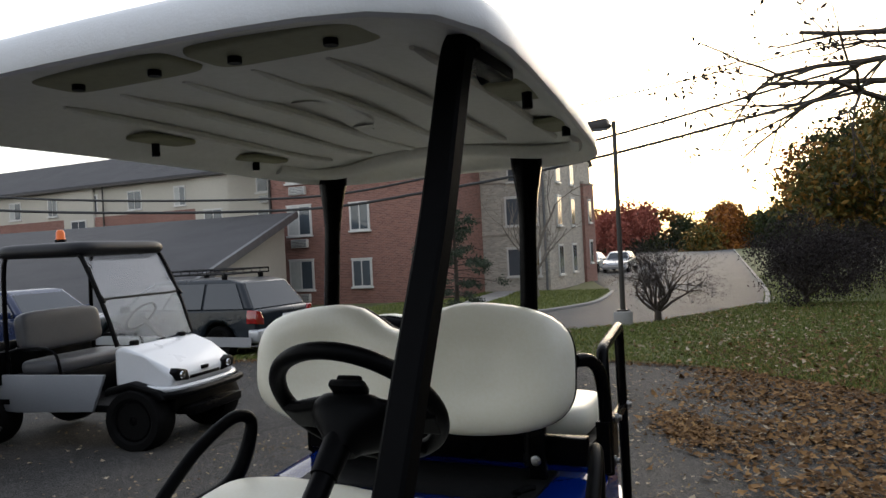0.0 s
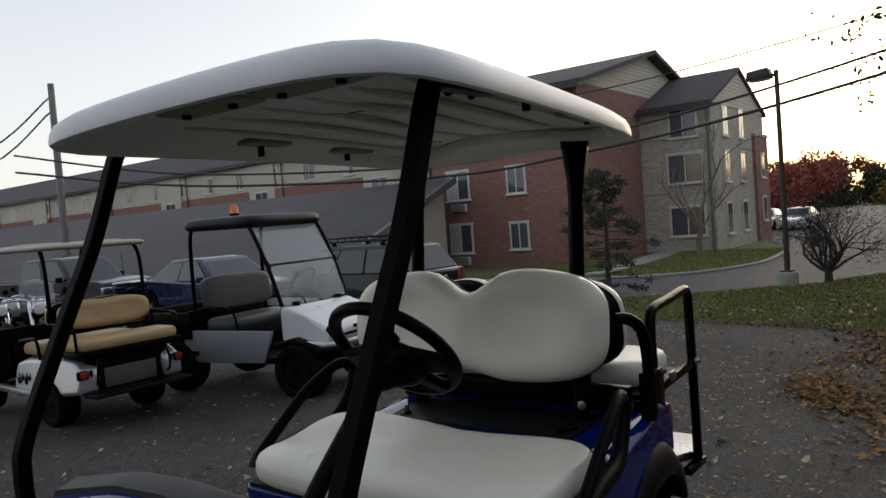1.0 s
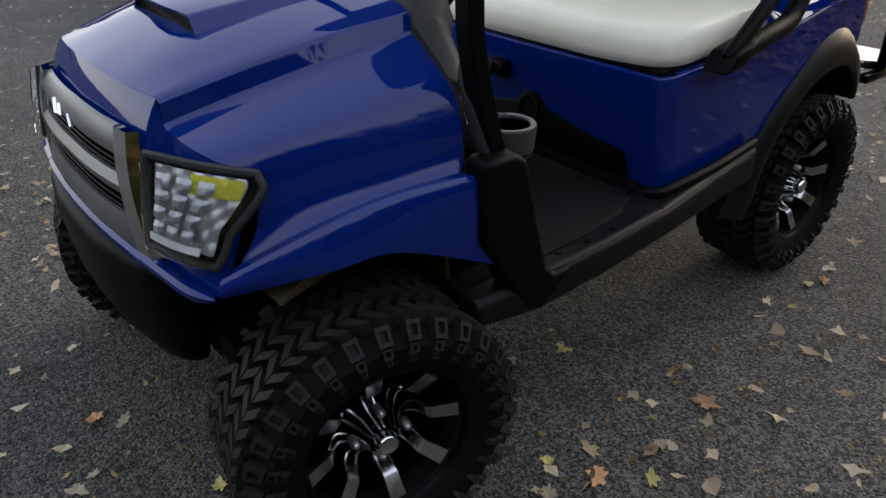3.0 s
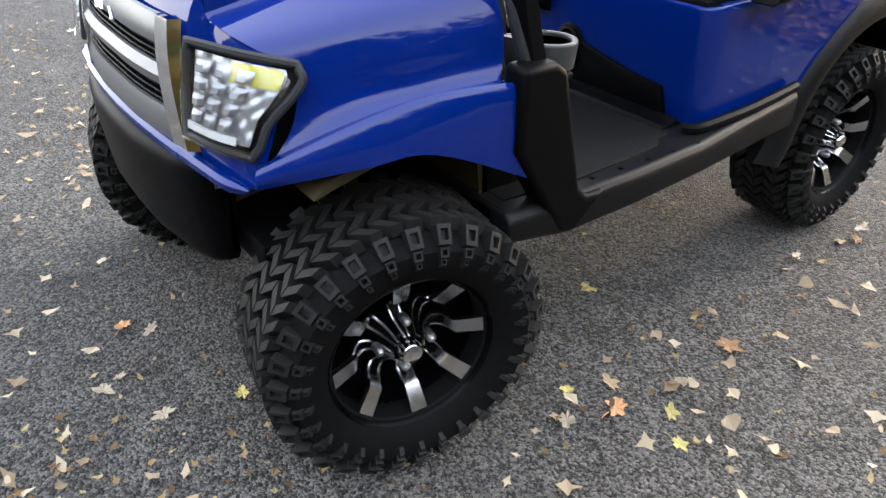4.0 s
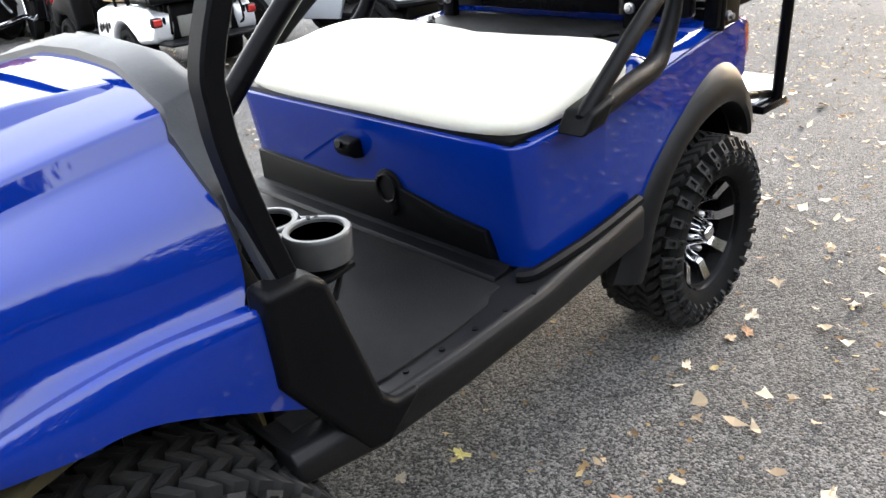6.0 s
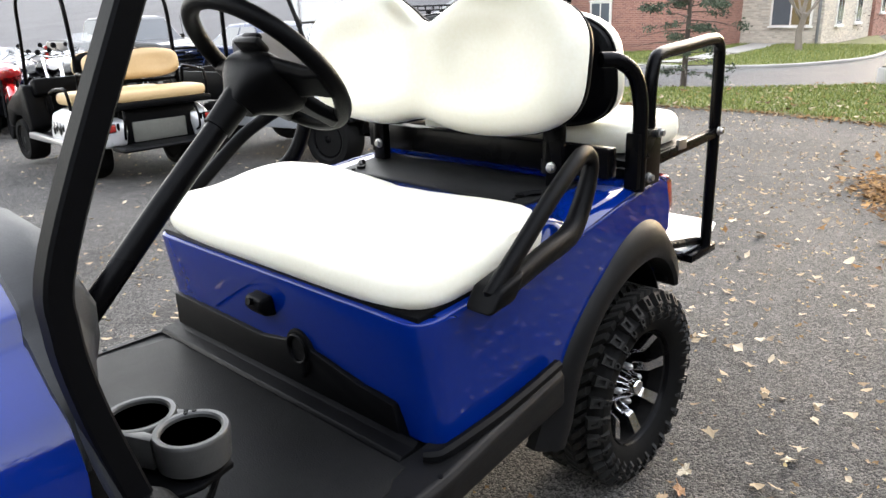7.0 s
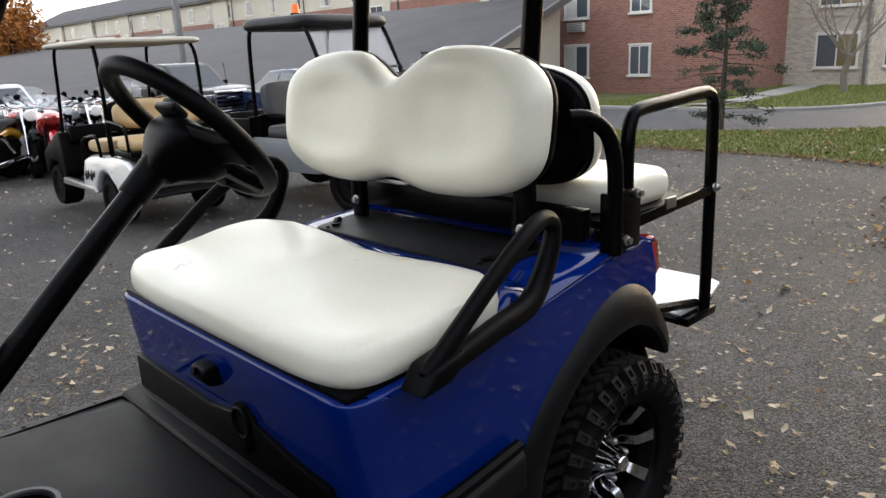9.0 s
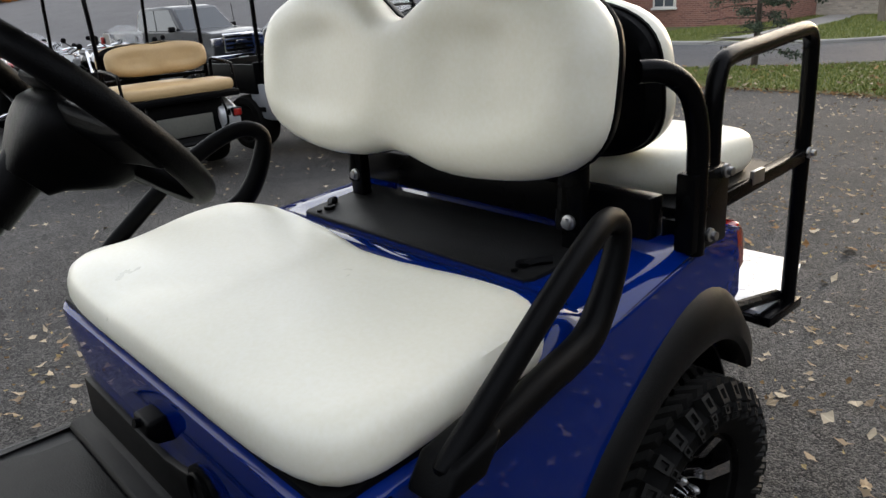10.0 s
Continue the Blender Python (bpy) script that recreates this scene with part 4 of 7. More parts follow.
def build_floor(cart):
    part("floor_pan", box(-.505, -1.47, .455, .55, -.845, .496, .006), GREYPLASTIC, cart)
    mat_plan = [(.46, -.902), (.492, -.905), (.500, -.945), (.522, -.975), (.540, -1.10), (.550, -1.25), (.545, -1.44), (-.47, -1.44), (-.455, -1.20), (-.438, -1.02), (-.418, -.985), (-.410, -.902)]
    part("floor_mat", prism(mat_plan, "z", .490, .5035, .003), FLOORMAT, cart, "dusty dark rubber floor mat")
    # toe board rising to the dash
    part("toe_board", prism([(-1.46, .49), (-1.34, .495), (-1.44, .80), (-1.48, .80)], "x", -.50, .50, .006), FLOORMAT, cart)
    for s in (1, -1):
        # rocker rail; the far side of the floor is narrower
        off = 0 if s > 0 else -.075
        rows = []
        for y, xo, zl, zh in ((-1.47, .60 + off, .44, .50), (-1.31, .600 + off, .416, .497), (-1.1, .592 + off, .418, .497), (-.86, .575 + off, .424, .500), (-.62, .55, .43, .518), (-.44, .535, .437, .535)):
            rows.append([(s * .44, y, zl), (s * (xo - .008), y, zl), (s * xo, y, zl + .012), (s * xo, y, zh - .016), (s * (xo - .014), y, zh), (s * .47, y, zh + .002)])
        bm = bmesh.new()
        vs = faces_of(bm, rows)
        for r in (vs[0], vs[-1]):
            bm.faces.new(r)
        bmesh.ops.recalc_face_normals(bm, faces=bm.faces)
        bevel(part("rocker", bm, GREYPLASTIC, cart, "scuffed black plastic rocker panel"), .006)
        # upright panel at the front of the doorway
        poly = [(-1.47, .765), (-1.40, .768), (-1.372, .75), (-1.345, .66), (-1.30, .515), (-1.275, .492), (-1.22, .49), (-1.30, .42), (-1.34, .43), (-1.43, .56), (-1.47, .62)]
        bm = prism(poly, "x", s * .604, s * .545)
        bevel(part("cowl_side", bm, BLACKPLASTIC, cart, "black plastic panel at the foot of the roof strut"), .012, 4)
        for k in range(5):
            part("mat_rivet", cyl((s * (.558 + off), -1.22 + .085 * k, .494), (s * (.558 + off), -1.22 + .085 * k, .5005), .006, 8), BLACKPLASTIC, cart)
        # sill fillet beside the body
        if s > 0:
            part("sill_trim", tube(smooth_path([(s * .50, -.862, .508), (s * .515, -.85, .509), (s * .525, -.82, .512), (s * .53, -.65, .525), (s * .522, -.45, .545)], 4), .014, 8), BLACKPLASTIC, cart)


def build_dash(cart):
    part("dash", prism([(-1.48, .74), (-1.465, .90), (-1.445, .925), (-1.425, .915), (-1.42, .74)], "x", -.41, .41, .012), BLACKPLASTIC, cart, "black plastic dashboard")
    wells = ((.366, -1.320), (.464, -1.290))
    cup = part("cup_holder", prism([(.30, -1.40), (.50, -1.40), (.516, -1.31), (.50, -1.25), (.46, -1.238), (.35, -1.265), (.305, -1.31)], "z", .690, .700, .004), BLACKPLASTIC, cart, "grey plastic twin cup holder")
    for x, y in wells:
        part("cup_ring", lathe([(.0425, -.004), (.043, .002), (.046, .0045), (.0525, .0045), (.0545, .002), (.055, -.002), (.052, -.045), (.049, -.046)], (x, y, .757), "z", 32), CUPGREY, cup)
        # the wells' shade is put into their colour: black, though the holder is grey
        part("cup_well", lathe([(.0435, -.003), (.0415, -.03), (.039, -.060), (.002, -.061), (.002, -.064), (.042, -.064), (.047, -.03), (.047, -.003)], (x, y, .757), "z", 28), BLACKPAINT, cup)
    web = part("cup_web", prism([(.395, -1.276), (.418, -1.262), (.447, -1.242), (.432, -1.252), (.425, -1.268), (.412, -1.282)], "z", .712, .7610, .002), CUPGREY, cup)
    part("cup_web", prism([(.378, -1.375), (.45, -1.345), (.438, -1.332), (.418, -1.338), (.405, -1.352)], "z", .712, .7610, .002), CUPGREY, cup)
    for x, y in ((.414, -1.270), (.424, -1.262), (.420, -1.274)):
        part("rivet", cyl((x, y, .760), (x, y, .7625), .0035, 8), BLACKPLASTIC, web)
    part("cup_bracket", tube([(.44, -1.30, .69), (.47, -1.262, .672), (.50, -1.30, .655), (.505, -1.36, .65)], .007, 6), BLACKPLASTIC, cup)
    part("brake_pedal", prism([(-.0, .55), (.09, .55), (.085, .63), (.005, .63)], "y", -1.30, -1.285, .006), BLACKPLASTIC, cart)
    col = part("steering_column", tube([(.212, -1.49, .70), (.222, -1.165, 1.027), (.229, -1.0, 1.187)], .0205, 14), BLACKPAINT, cart, "black steering column")
    part("column_boot", cyl((.2265, -1.052, 1.137), (.229, -.985, 1.202), .0245, 16, .028), BLACKPLASTIC, col)
    # wheel local frame: z towards the driver along the column, y towards the wheel's top
    M = Matrix.Translation((.232, -.950, 1.225)) @ Euler((radians(-47), 0, 0)).to_matrix().to_4x4() @ Matrix.Rotation(math.pi, 4, "Z")
    ring = [(.154 * math.cos(a), .154 * math.sin(a), .012) for a in np.linspace(0, 2 * math.pi, 49)[:-1]]
    wheel = part("steering_wheel", xform(tube(ring, .0155, 12, closed=True), M), BLACKPLASTIC, cart, "black steering wheel with a moulded centre")

    def blade(a0, stations):
        a = radians(a0)
        d = Vector((math.cos(a), math.sin(a), 0))
        p = Vector((-d.y, d.x, 0))
        rows = [[tuple(d * r + p * w + Vector((0, 0, z + .007))), tuple(d * r + p * (w + .004) + Vector((0, 0, z - .004))), tuple(d * r + p * w * .8 + Vector((0, 0, z - .016))), tuple(d * r - p * w * .8 + Vector((0, 0, z - .016))), tuple(d * r - p * (w + .004) + Vector((0, 0, z - .004))), tuple(d * r - p * w + Vector((0, 0, z + .007)))] for r, w, z in stations]
        bevel(part("spoke", xform(loft(rows), M), BLACKPLASTIC, wheel), .004)
    for a0 in (-10, 190):
        blade(a0, ((.03, .046, .0), (.08, .040, .0), (.12, .030, .004), (.156, .034, .010)))
    for a0 in (-58, 238):
        blade(a0, ((.03, .036, -.004), (.08, .026, -.002), (.12, .019, .003), (.155, .022, .009)))
    hub = [[(w * math.copysign(abs(math.cos(a)) ** .62, math.cos(a)), h * math.copysign(abs(math.sin(a)) ** .62, math.sin(a)) - dy, z) for a in np.linspace(0, 2 * math.pi, 33)[:-1]] for w, h, dy, z in ((.026, .026, 0, -.082), (.034, .034, .002, -.068), (.048, .046, .008, -.054), (.066, .058, .014, -.038), (.076, .064, .016, -.022), (.078, .066, .016, -.008), (.073, .060, .015, .006), (.055, .046, .013, .016), (.03, .026, .01, .019))]
    part("hub_cover", xform(loft(hub), M), BLACKPLASTIC, wheel)
    clip = part("scorecard_clip", xform(box(-.036, .030, .008, .036, .062, .024, .006), M), GREYPLASTIC, wheel)
    part("clip_bar", xform(box(-.024, .048, .022, .024, .060, .034, .004), M), BLACKPLASTIC, clip)


def build_seats(cart):
    # seat cushion
    bm = cushion(.985, .452, .098, p=7.0, dents=((-.24, .05, .20, .012), (.24, .05, .20, .012)))
    for v in bm.verts:
        # waterfall front, waist at the back's middle
        if v.co.y > .12:
            v.co.y -= .050 * math.exp(-((v.co.x - .12) / .20) ** 2) * (v.co.y - .12) / .12
        v.co.z += .022 * (v.co.y + .24) / .48 if v.co.z > .02 else .018 * (v.co.y + .24) / .48
    for v in bm.verts:
        # the pad stands clear of the body; soft creases of the worn vinyl
        if v.co.z < .03:
            v.co.z += .009
        if v.co.z > .05:
            v.co.z += .007 * noise.noise((v.co.x * 5, v.co.y * 8, 1.3)) + .0035 * noise.noise((v.co.x * 14, v.co.y * 5, 7))
    xform(bm, pose(.004, -.632, .780, 4))
    seat = part("seat_cushion", bm, CREAM, cart, "cream vinyl bench seat cushion")
    part("seat_base", xform(box(-.478, -.213, -.030, .478, .212, .014, .004), pose(.004, -.632, .784, 4)), BLACKPLASTIC, seat)
    build_back(cart, "backrest", Vector((-.030, -.262, 1.002)), .484, .358, -1, CREAM, 8)
    build_back(cart, "rear_backrest", Vector((-.012, .015, .985)), .395, .325, 1, CREAM, 8)
    # brackets
    part("back_beam", box(-.44, -.130, .898, .44, -.085, .975, .005), BLACKPAINT, cart, "black steel beam under the backrests")
    for s in (1, -1):
        part("back_bracket", box(s * .30, -.195, .868, s * .345, -.168, 1.12, .004), BLACKPAINT, cart)
        part("bolt", lathe([(.014, 0), (.014, -.006), (.009, -.008), (.009, -.014), (.003, -.015)], (s * .32, -.195, .928), "y", 12), STEEL, cart, "zinc bolt")
    # flip seat
    bm = cushion(.80, .37, .085, p=6, dents=())
    part("rear_cushion", xform(bm, pose(0, .215, .925)), CREAM, cart, "cream vinyl rear seat cushion")
    part("rear_seat_pan", box(-.42, .0, .900, .42, .43, .922, .005), BLACKPLASTIC, cart)


def build_back(cart, name, foot, half, height, face, material, lean, dip=.082, sag=.030):
    """A two-lobed backrest: padded face one way, black shell the other."""
    def outline(k, inset):
        a = 2 * math.pi * k
        c, s = math.cos(a), math.sin(a)
        p = 3.5
        q = (abs(c) ** p + abs(s) ** p) ** (-1 / p)
        x, z = c * q * (half - inset), s * q * (height / 2 - inset)
        notch = math.exp(-(x / .10) ** 2)
        if s > 0:
            z -= dip * notch * (z / (height / 2))
        else:
            z += sag * notch * (-z / (height / 2))
        return x, z + height / 2
    n = 72
    turn = Matrix.Translation(foot) @ Matrix.Rotation(radians(-face * lean if face > 0 else lean * -1), 4, "X")
    if face > 0:
        turn = Matrix.Translation(foot) @ Matrix.Rotation(radians(lean), 4, "X")

    def rings(seq):
        out = []
        for inset, d in seq:
            r = []
            for i in range(n):
                x, z = outline(i / n, inset)
                dish = 0.0
                if inset > .05:
                    dish = .014 * math.exp(-((abs(x) - half * .5) / .14) ** 2) * min(1, (inset - .05) / .06)
                rip = (.006 * noise.noise((x * 6 + half, z * 5, 4)) + .003 * noise.noise((x * 16, z * 4, 9))) if inset > .03 else 0
                r.append(turn @ Vector((x, face * (d - dish + rip), z)))
            out.append(r)
        return out
    bm = loft(rings([(.02, 0), (.004, .006), (0, .02), (.003, .045), (.016, .064), (.036, .076), (.055, .081), (.07, .083), (.09, .0845), (.11, .0852), (.125, .0853), (.14, .0853), (.16, .0853), (height / 2, .0853)]), False)
    bmesh.ops.remove_doubles(bm, verts=bm.verts, dist=.0008)
    bmesh.ops.recalc_face_normals(bm, faces=bm.faces)
    pad = part(name, bm, material, cart, "cream vinyl two-lobed backrest with a black shell")
    bm = loft(rings([(.05, -.03), (.02, -.026), (.006, -.012), (.004, .002), (.012, .008)]))
    part("shell", bm, BLACKPLASTIC, pad, "black plastic back shell")
    bead = [turn @ Vector((outline(i / n, .004)[0], face * .006, outline(i / n, .004)[1])) for i in range(n)]
    part("piping", tube(bead, .005, 6, closed=True), BLACKPLASTIC, pad)


def build_arm(cart, s):
    """A moulded triangular loop: straight front leg, round apex, rear leg that falls to the body's edge."""
    pts = [(.562, -.730, .812), (.556, -.640, .874), (.546, -.530, .944), (.532, -.420, 1.000), (.520, -.362, 1.012), (.513, -.325, .990), (.513, -.335, .940), (.518, -.375, .880), (.528, -.430, .846), (.540, -.540, .832), (.556, -.680, .812)]
    path = smooth_path(pts, 5, closed=True)
    n = len(path)
    lift = 0 if s > 0 else .035
    rad = [.0165 + .006 * max(0, math.sin(2 * math.pi * (i / n - .45))) for i in range(n)]
    bm = tube([(s * p.x, p.y, p.z + lift * min(1, max(0, (p.z - .80) / .15))) for p in path], rad, 12, closed=True, flat=1.15, up=(1, 0, 0), square=False)
    arm = part("armrest", bm, BLACKPLASTIC, cart, "black plastic loop armrest")
    part("foot_plate", prism([(-.765, .785), (-.69, .795), (-.655, .846), (-.735, .828)], "x", s * .520, s * .590, .010, 3), BLACKPLASTIC, arm)


def build_rail(cart, s):
    """Tubes and bars that carry the rear seat on one side."""
    x = .445
    hoop = smooth_path([(s * .478, -.045, .86), (s * .478, -.045, .98), (s * .478, -.05, 1.08), (s * .472, -.075, 1.15), (s * .455, -.12, 1.185), (s * .43, -.16, 1.19)], 5)
    part("front_tube", tube(hoop, .019, 12), BLACKPAINT, cart)
    grab = smooth_path([(s * .468, .02, .87), (s * .466, .02, 1.0), (s * .464, .022, 1.10), (s * .458, .045, 1.165), (s * .452, .09, 1.188), (s * .44, .25, 1.196), (s * .425, .44, 1.204), (s * .418, .50, 1.20), (s * .413, .535, 1.178), (s * .41, .55, 1.13), (s * .41, .555, .95), (s * .41, .556, .75), (s * .41, .556, .535)], 5)
    part("grab_rail", tube(grab, .0175, 12), BLACKPAINT, cart, "black tubular grab rail")
    part("side_plate", box(s * .455, -.075, .868, s * .492, .045, 1.01, .004), BLACKPAINT, cart)
    part("seat_rail", prism([(-.02, .872), (.54, .903), (.54, .932), (-.02, .905)], "x", s * .425, s * .40, .003), BLACKPAINT, cart)
    part("hinge_tab", box(s * .418, .28, .905, s * .428, .33, .935, .002), STEEL, cart)
    for y, z in ((-.02, .892), (.025, 1.0), (.545, .925)):
        part("bolt", lathe([(.013, 0), (.013, .006), (.008, .008), (.008, .016), (.003, .017)] if s > 0 else [(.013, 0), (.013, -.006), (.008, -.008), (.008, -.016), (.003, -.017)], (s * (.492 if y < .1 else .428), y, z), "x", 12), STEEL, cart, "zinc bolt")
    part("strut", tube([(s * .38, .20, .62), (s * .39, .54, .56)], .014, 8), BLACKPAINT, cart)


def build_step(cart):
    part("foot_step", prism([(-.40, .42), (.40, .42), (.40, .60), (.33, .80), (-.33, .80), (-.40, .60)], 'z', .524, .540, .004), BLACKPAINT, cart, "black framed rear foot step")
    ob = part("step_plate", prism([(-.395, .435), (.395, .435), (.395, .60), (.34, .80), (.30, .825), (-.30, .825), (-.34, .80), (-.395, .60)], 'z', .5395, .552, .003), STEPWHITE, cart, "pale step plate with a raised tread")
    for s in (1, -1):
        part("step_end", box(s * .385, .425, .520, s * .428, .60, .546, .004), BLACKPAINT, cart)
    bm = bmesh.new()
    for i in range(9):
        for j in range(22):
            y = .455 + .040 * i
            x = (-.37 + .74 * j / 21) * (1 if i < 4 else 1 - .045 * (i - 3))
            a = radians(45 if (i + j) % 2 else -45)
            d = Vector((math.cos(a), math.sin(a), 0)) * .011
            tube([Vector((x, y, .5515)) - d, Vector((x, y, .5515)) + d], .0018, 4, bm=bm)
    tagged(part("tread_rib", bm, STEPWHITE, ob), kind="stuff")


def build_fender(cart, s):
    """Black flare over the rear wheel."""
    rows = []
    for a in np.linspace(radians(37), radians(168), 26):
        c, sn = math.cos(a), math.sin(a)
        k = max(0, (a - radians(37)) / radians(131))
        base = .405 + .085 * k ** .8
        w = .078 - .036 * k
        rows_here = []
        for r, x in ((.385, base - .02), (.382, base + w * .9), (.392, base + w), (.42, base + w * .92), (.445, base + w * .55), (.462, base + .006), (.46, base - .02)):
            r += .040 * (r - .385) / .077 * max(0, math.sin(math.pi * min(1, (a - radians(37)) / radians(80)))) ** .8
            rows_here.append((s * x, -.012 + r * c * 1.02 * (.72 if c > 0 else 1.0), .296 + r * sn * .98))
        rows.append(rows_here)
    # run forward into the rocker
    rows.append([(s * (p[0] * s - .0), p[1] - .03, p[2] - .055) for p in rows[-1]])
    bm = bmesh.new()
    vs = faces_of(bm, rows)
    bm.faces.new(vs[0])
    part("rear_fender_flare", thicken(bm, .004), GREYPLASTIC, cart, "black plastic flare over the rear wheel")
    part("flare_tail", prism([(.185, .532), (.250, .538), (.256, .556), (.246, .590), (.20, .61)], "x", s * .27, s * .462, .012, 3), BLACKPLASTIC, cart)


def tyre_mesh(R=.270, W=.236):
    h = W / 2
    prof = [(.160, -h * .80), (.170, -h * .90), (.200, -h * 1.0), (.226, -h * 1.0), (R - .036, -h * .93), (R - .026, -h * .80), (R - .022, -h * .4), (R - .021, 0), (R - .022, h * .4), (R - .026, h * .80), (R - .036, h * .93), (.226, h * 1.0), (.200, h * 1.0), (.170, h * .90), (.160, h * .80), (.150, h * .7), (.150, -h * .7)]
    bm = lathe(prof, (0, 0, 0), "x", 64)
    return mesh_of("tyre", bm, RUBBER)


def tread_mesh(R=.270, W=.236, n=46):
    """Blocks of the tread: zigzag bars across, and shoulder lugs with a hollow."""
    bm = bmesh.new()
    h = W / 2

    def block(pts, a0, r0, r1, sk=0.0):
        """pts: (x, angle) corners of one block."""
        lo = [bm.verts.new((x, (r0) * math.cos(a), (r0) * math.sin(a))) for x, a in pts]
        cx, ca = sum(p[0] for p in pts) / len(pts), sum(p[1] for p in pts) / len(pts)
        hi = [bm.verts.new((cx + (x - cx) * .88, r1 * math.cos(ca + (a - ca) * .88), r1 * math.sin(ca + (a - ca) * .88))) for x, a in pts]
        bm.faces.new(hi)
        k = len(pts)
        for i in range(k):
            j = (i + 1) % k
            bm.faces.new((lo[i], lo[j], hi[j], hi[i]))
    st = 2 * math.pi / n
    xs = [-.082, -.049, -.0165, .0165, .049, .082]
    for i in range(n):
        a = i * st
        # one zigzag bar across the tread
        for k in range(5):
            y0, y1 = (0, .85 * st) if k % 2 else (.85 * st, 0)
            block([(xs[k], a + y0), (xs[k + 1], a + y1), (xs[k + 1], a + y1 + .62 * st), (xs[k], a + y0 + .62 * st)], a, R - .022, R + .001)
    m = 30
    st = 2 * math.pi / m
    for i in range(m):
        for s in (-1, 1):
            b = i * st + (st * .5 if s > 0 else 0)
            # shoulder lugs with a hollow, the large ones above the small
            for r0, r1, x0, x1, w, sh in ((R - .006, R - .034, .0945, .115, .46, 0), (R - .040, R - .055, .1135, .1213, .34, .06), (R - .059, R - .069, .119, .1218, .22, .12)):
                b0 = b + sh * st
                pts = [(r0, b0, x0), (r0, b0 + w * st, x0), (r1, b0 + w * st, x1), (r1, b0, x1)]
                lift = Vector((.75, .66)) * .009
                cr, ct, cx = (r0 + r1) / 2, b0 + w * st / 2, (x0 + x1) / 2

                def ring(k, up):
                    out = []
                    for r, t, x in pts:
                        r, t, x = cr + (r - cr) * k + lift.y * up, ct + (t - ct) * k, cx + (x - cx) * k + lift.x * up
                        out.append(bm.verts.new((s * x, r * math.cos(t), r * math.sin(t))))
                    return out
                lo, hi, inn, pit = ring(1.05, -1.6), ring(1, 1), ring(.55, 1), ring(.5, -.1)
                for q in range(4):
                    j = (q + 1) % 4
                    bm.faces.new((lo[q], lo[j], hi[j], hi[q]))
                    bm.faces.new((hi[q], hi[j], inn[j], inn[q]))
                    bm.faces.new((inn[q], inn[j], pit[j], pit[q]))
                bm.faces.new(pit)
    bmesh.ops.recalc_face_normals(bm, faces=bm.faces)
    return mesh_of("tread", bm, TREAD, False)


def spoke_mesh():
    """The machined pad at a spoke's end: a flat blade that folds back onto the rim."""
    rows = []
    for r, w, x in ((.092, .0125, .024), (.097, .0135, .038), (.102, .014, .044), (.148, .016, .064), (.153, .016, .061), (.161, .0155, .030)):
        rows.append([(x, -w, r), (x, w, r), (x - .014, w * .92, r), (x - .014, -w * .92, r)])
    bm = loft(rows)
    return mesh_of("spoke", bm, MACHINED)


def fork_mesh():
    """Two bright edges of the dished spoke, from the hub out to the pad."""
    bm = bmesh.new()
    for d in (-1, 1):
        tube(smooth_path([(.052, d * .004, .030), (.020, d * .008, .044), (.000, d * .0105, .066), (.006, d * .0125, .084), (.026, d * .0130, .095)], 4), .0032, 6, flat=.7, bm=bm)
    return mesh_of("rib", bm, MACHINED)


def web_mesh():
    """The black dished blade between a spoke's bright edges."""
    rows = []
    for r, w, x in ((.030, .005, .045), (.046, .009, .014), (.068, .013, -.006), (.086, .016, -.002), (.100, .017, .020)):
        rows.append([(x, -w, r), (x, w, r), (x - .016, w * .8, r), (x - .016, -w * .8, r)])
    return mesh_of("web", loft(rows), BLACKPAINT)


def build_wheel(cart, name, pos, side, turn, shared):
    """side 1: the wheel's face looks towards +x."""
    w = new(name)
    w.parent = cart
    w.empty_display_size = .1
    tyre, tread, spoke, rib, web, barrel, cap, nut = shared
    M = pose(*pos, 0, 0, turn + (0 if side > 0 else 180))
    w["label"] = "lifted off-road wheel, knobbly black tyre on a machined rim"
    w.matrix_basis = M
    for n, me in (("tyre", tyre), ("rim", barrel), ("hub_cap", cap)):
        o = new(n, me)
        o.parent = w
        if n == "tyre":
            t = tagged(new("tread_pattern", tread), kind="stuff")
            t.parent = w
    for i in range(8):
        o = new("spoke", spoke)
        o.parent = w
        o.matrix_basis = pose(.02, 0, 0, 45 * i + 8)
        o = new("rib", rib)
        o.parent = w
        o.matrix_basis = pose(.02, 0, 0, 45 * i + 8)
        o = new("web", web)
        o.parent = w
        o.matrix_basis = pose(.02, 0, 0, 45 * i + 8)
    for i in range(4):
        o = new("wheel_nut", nut)
        o.parent = w
        o.matrix_basis = pose(.04, 0, 0, 90 * i)
    return w


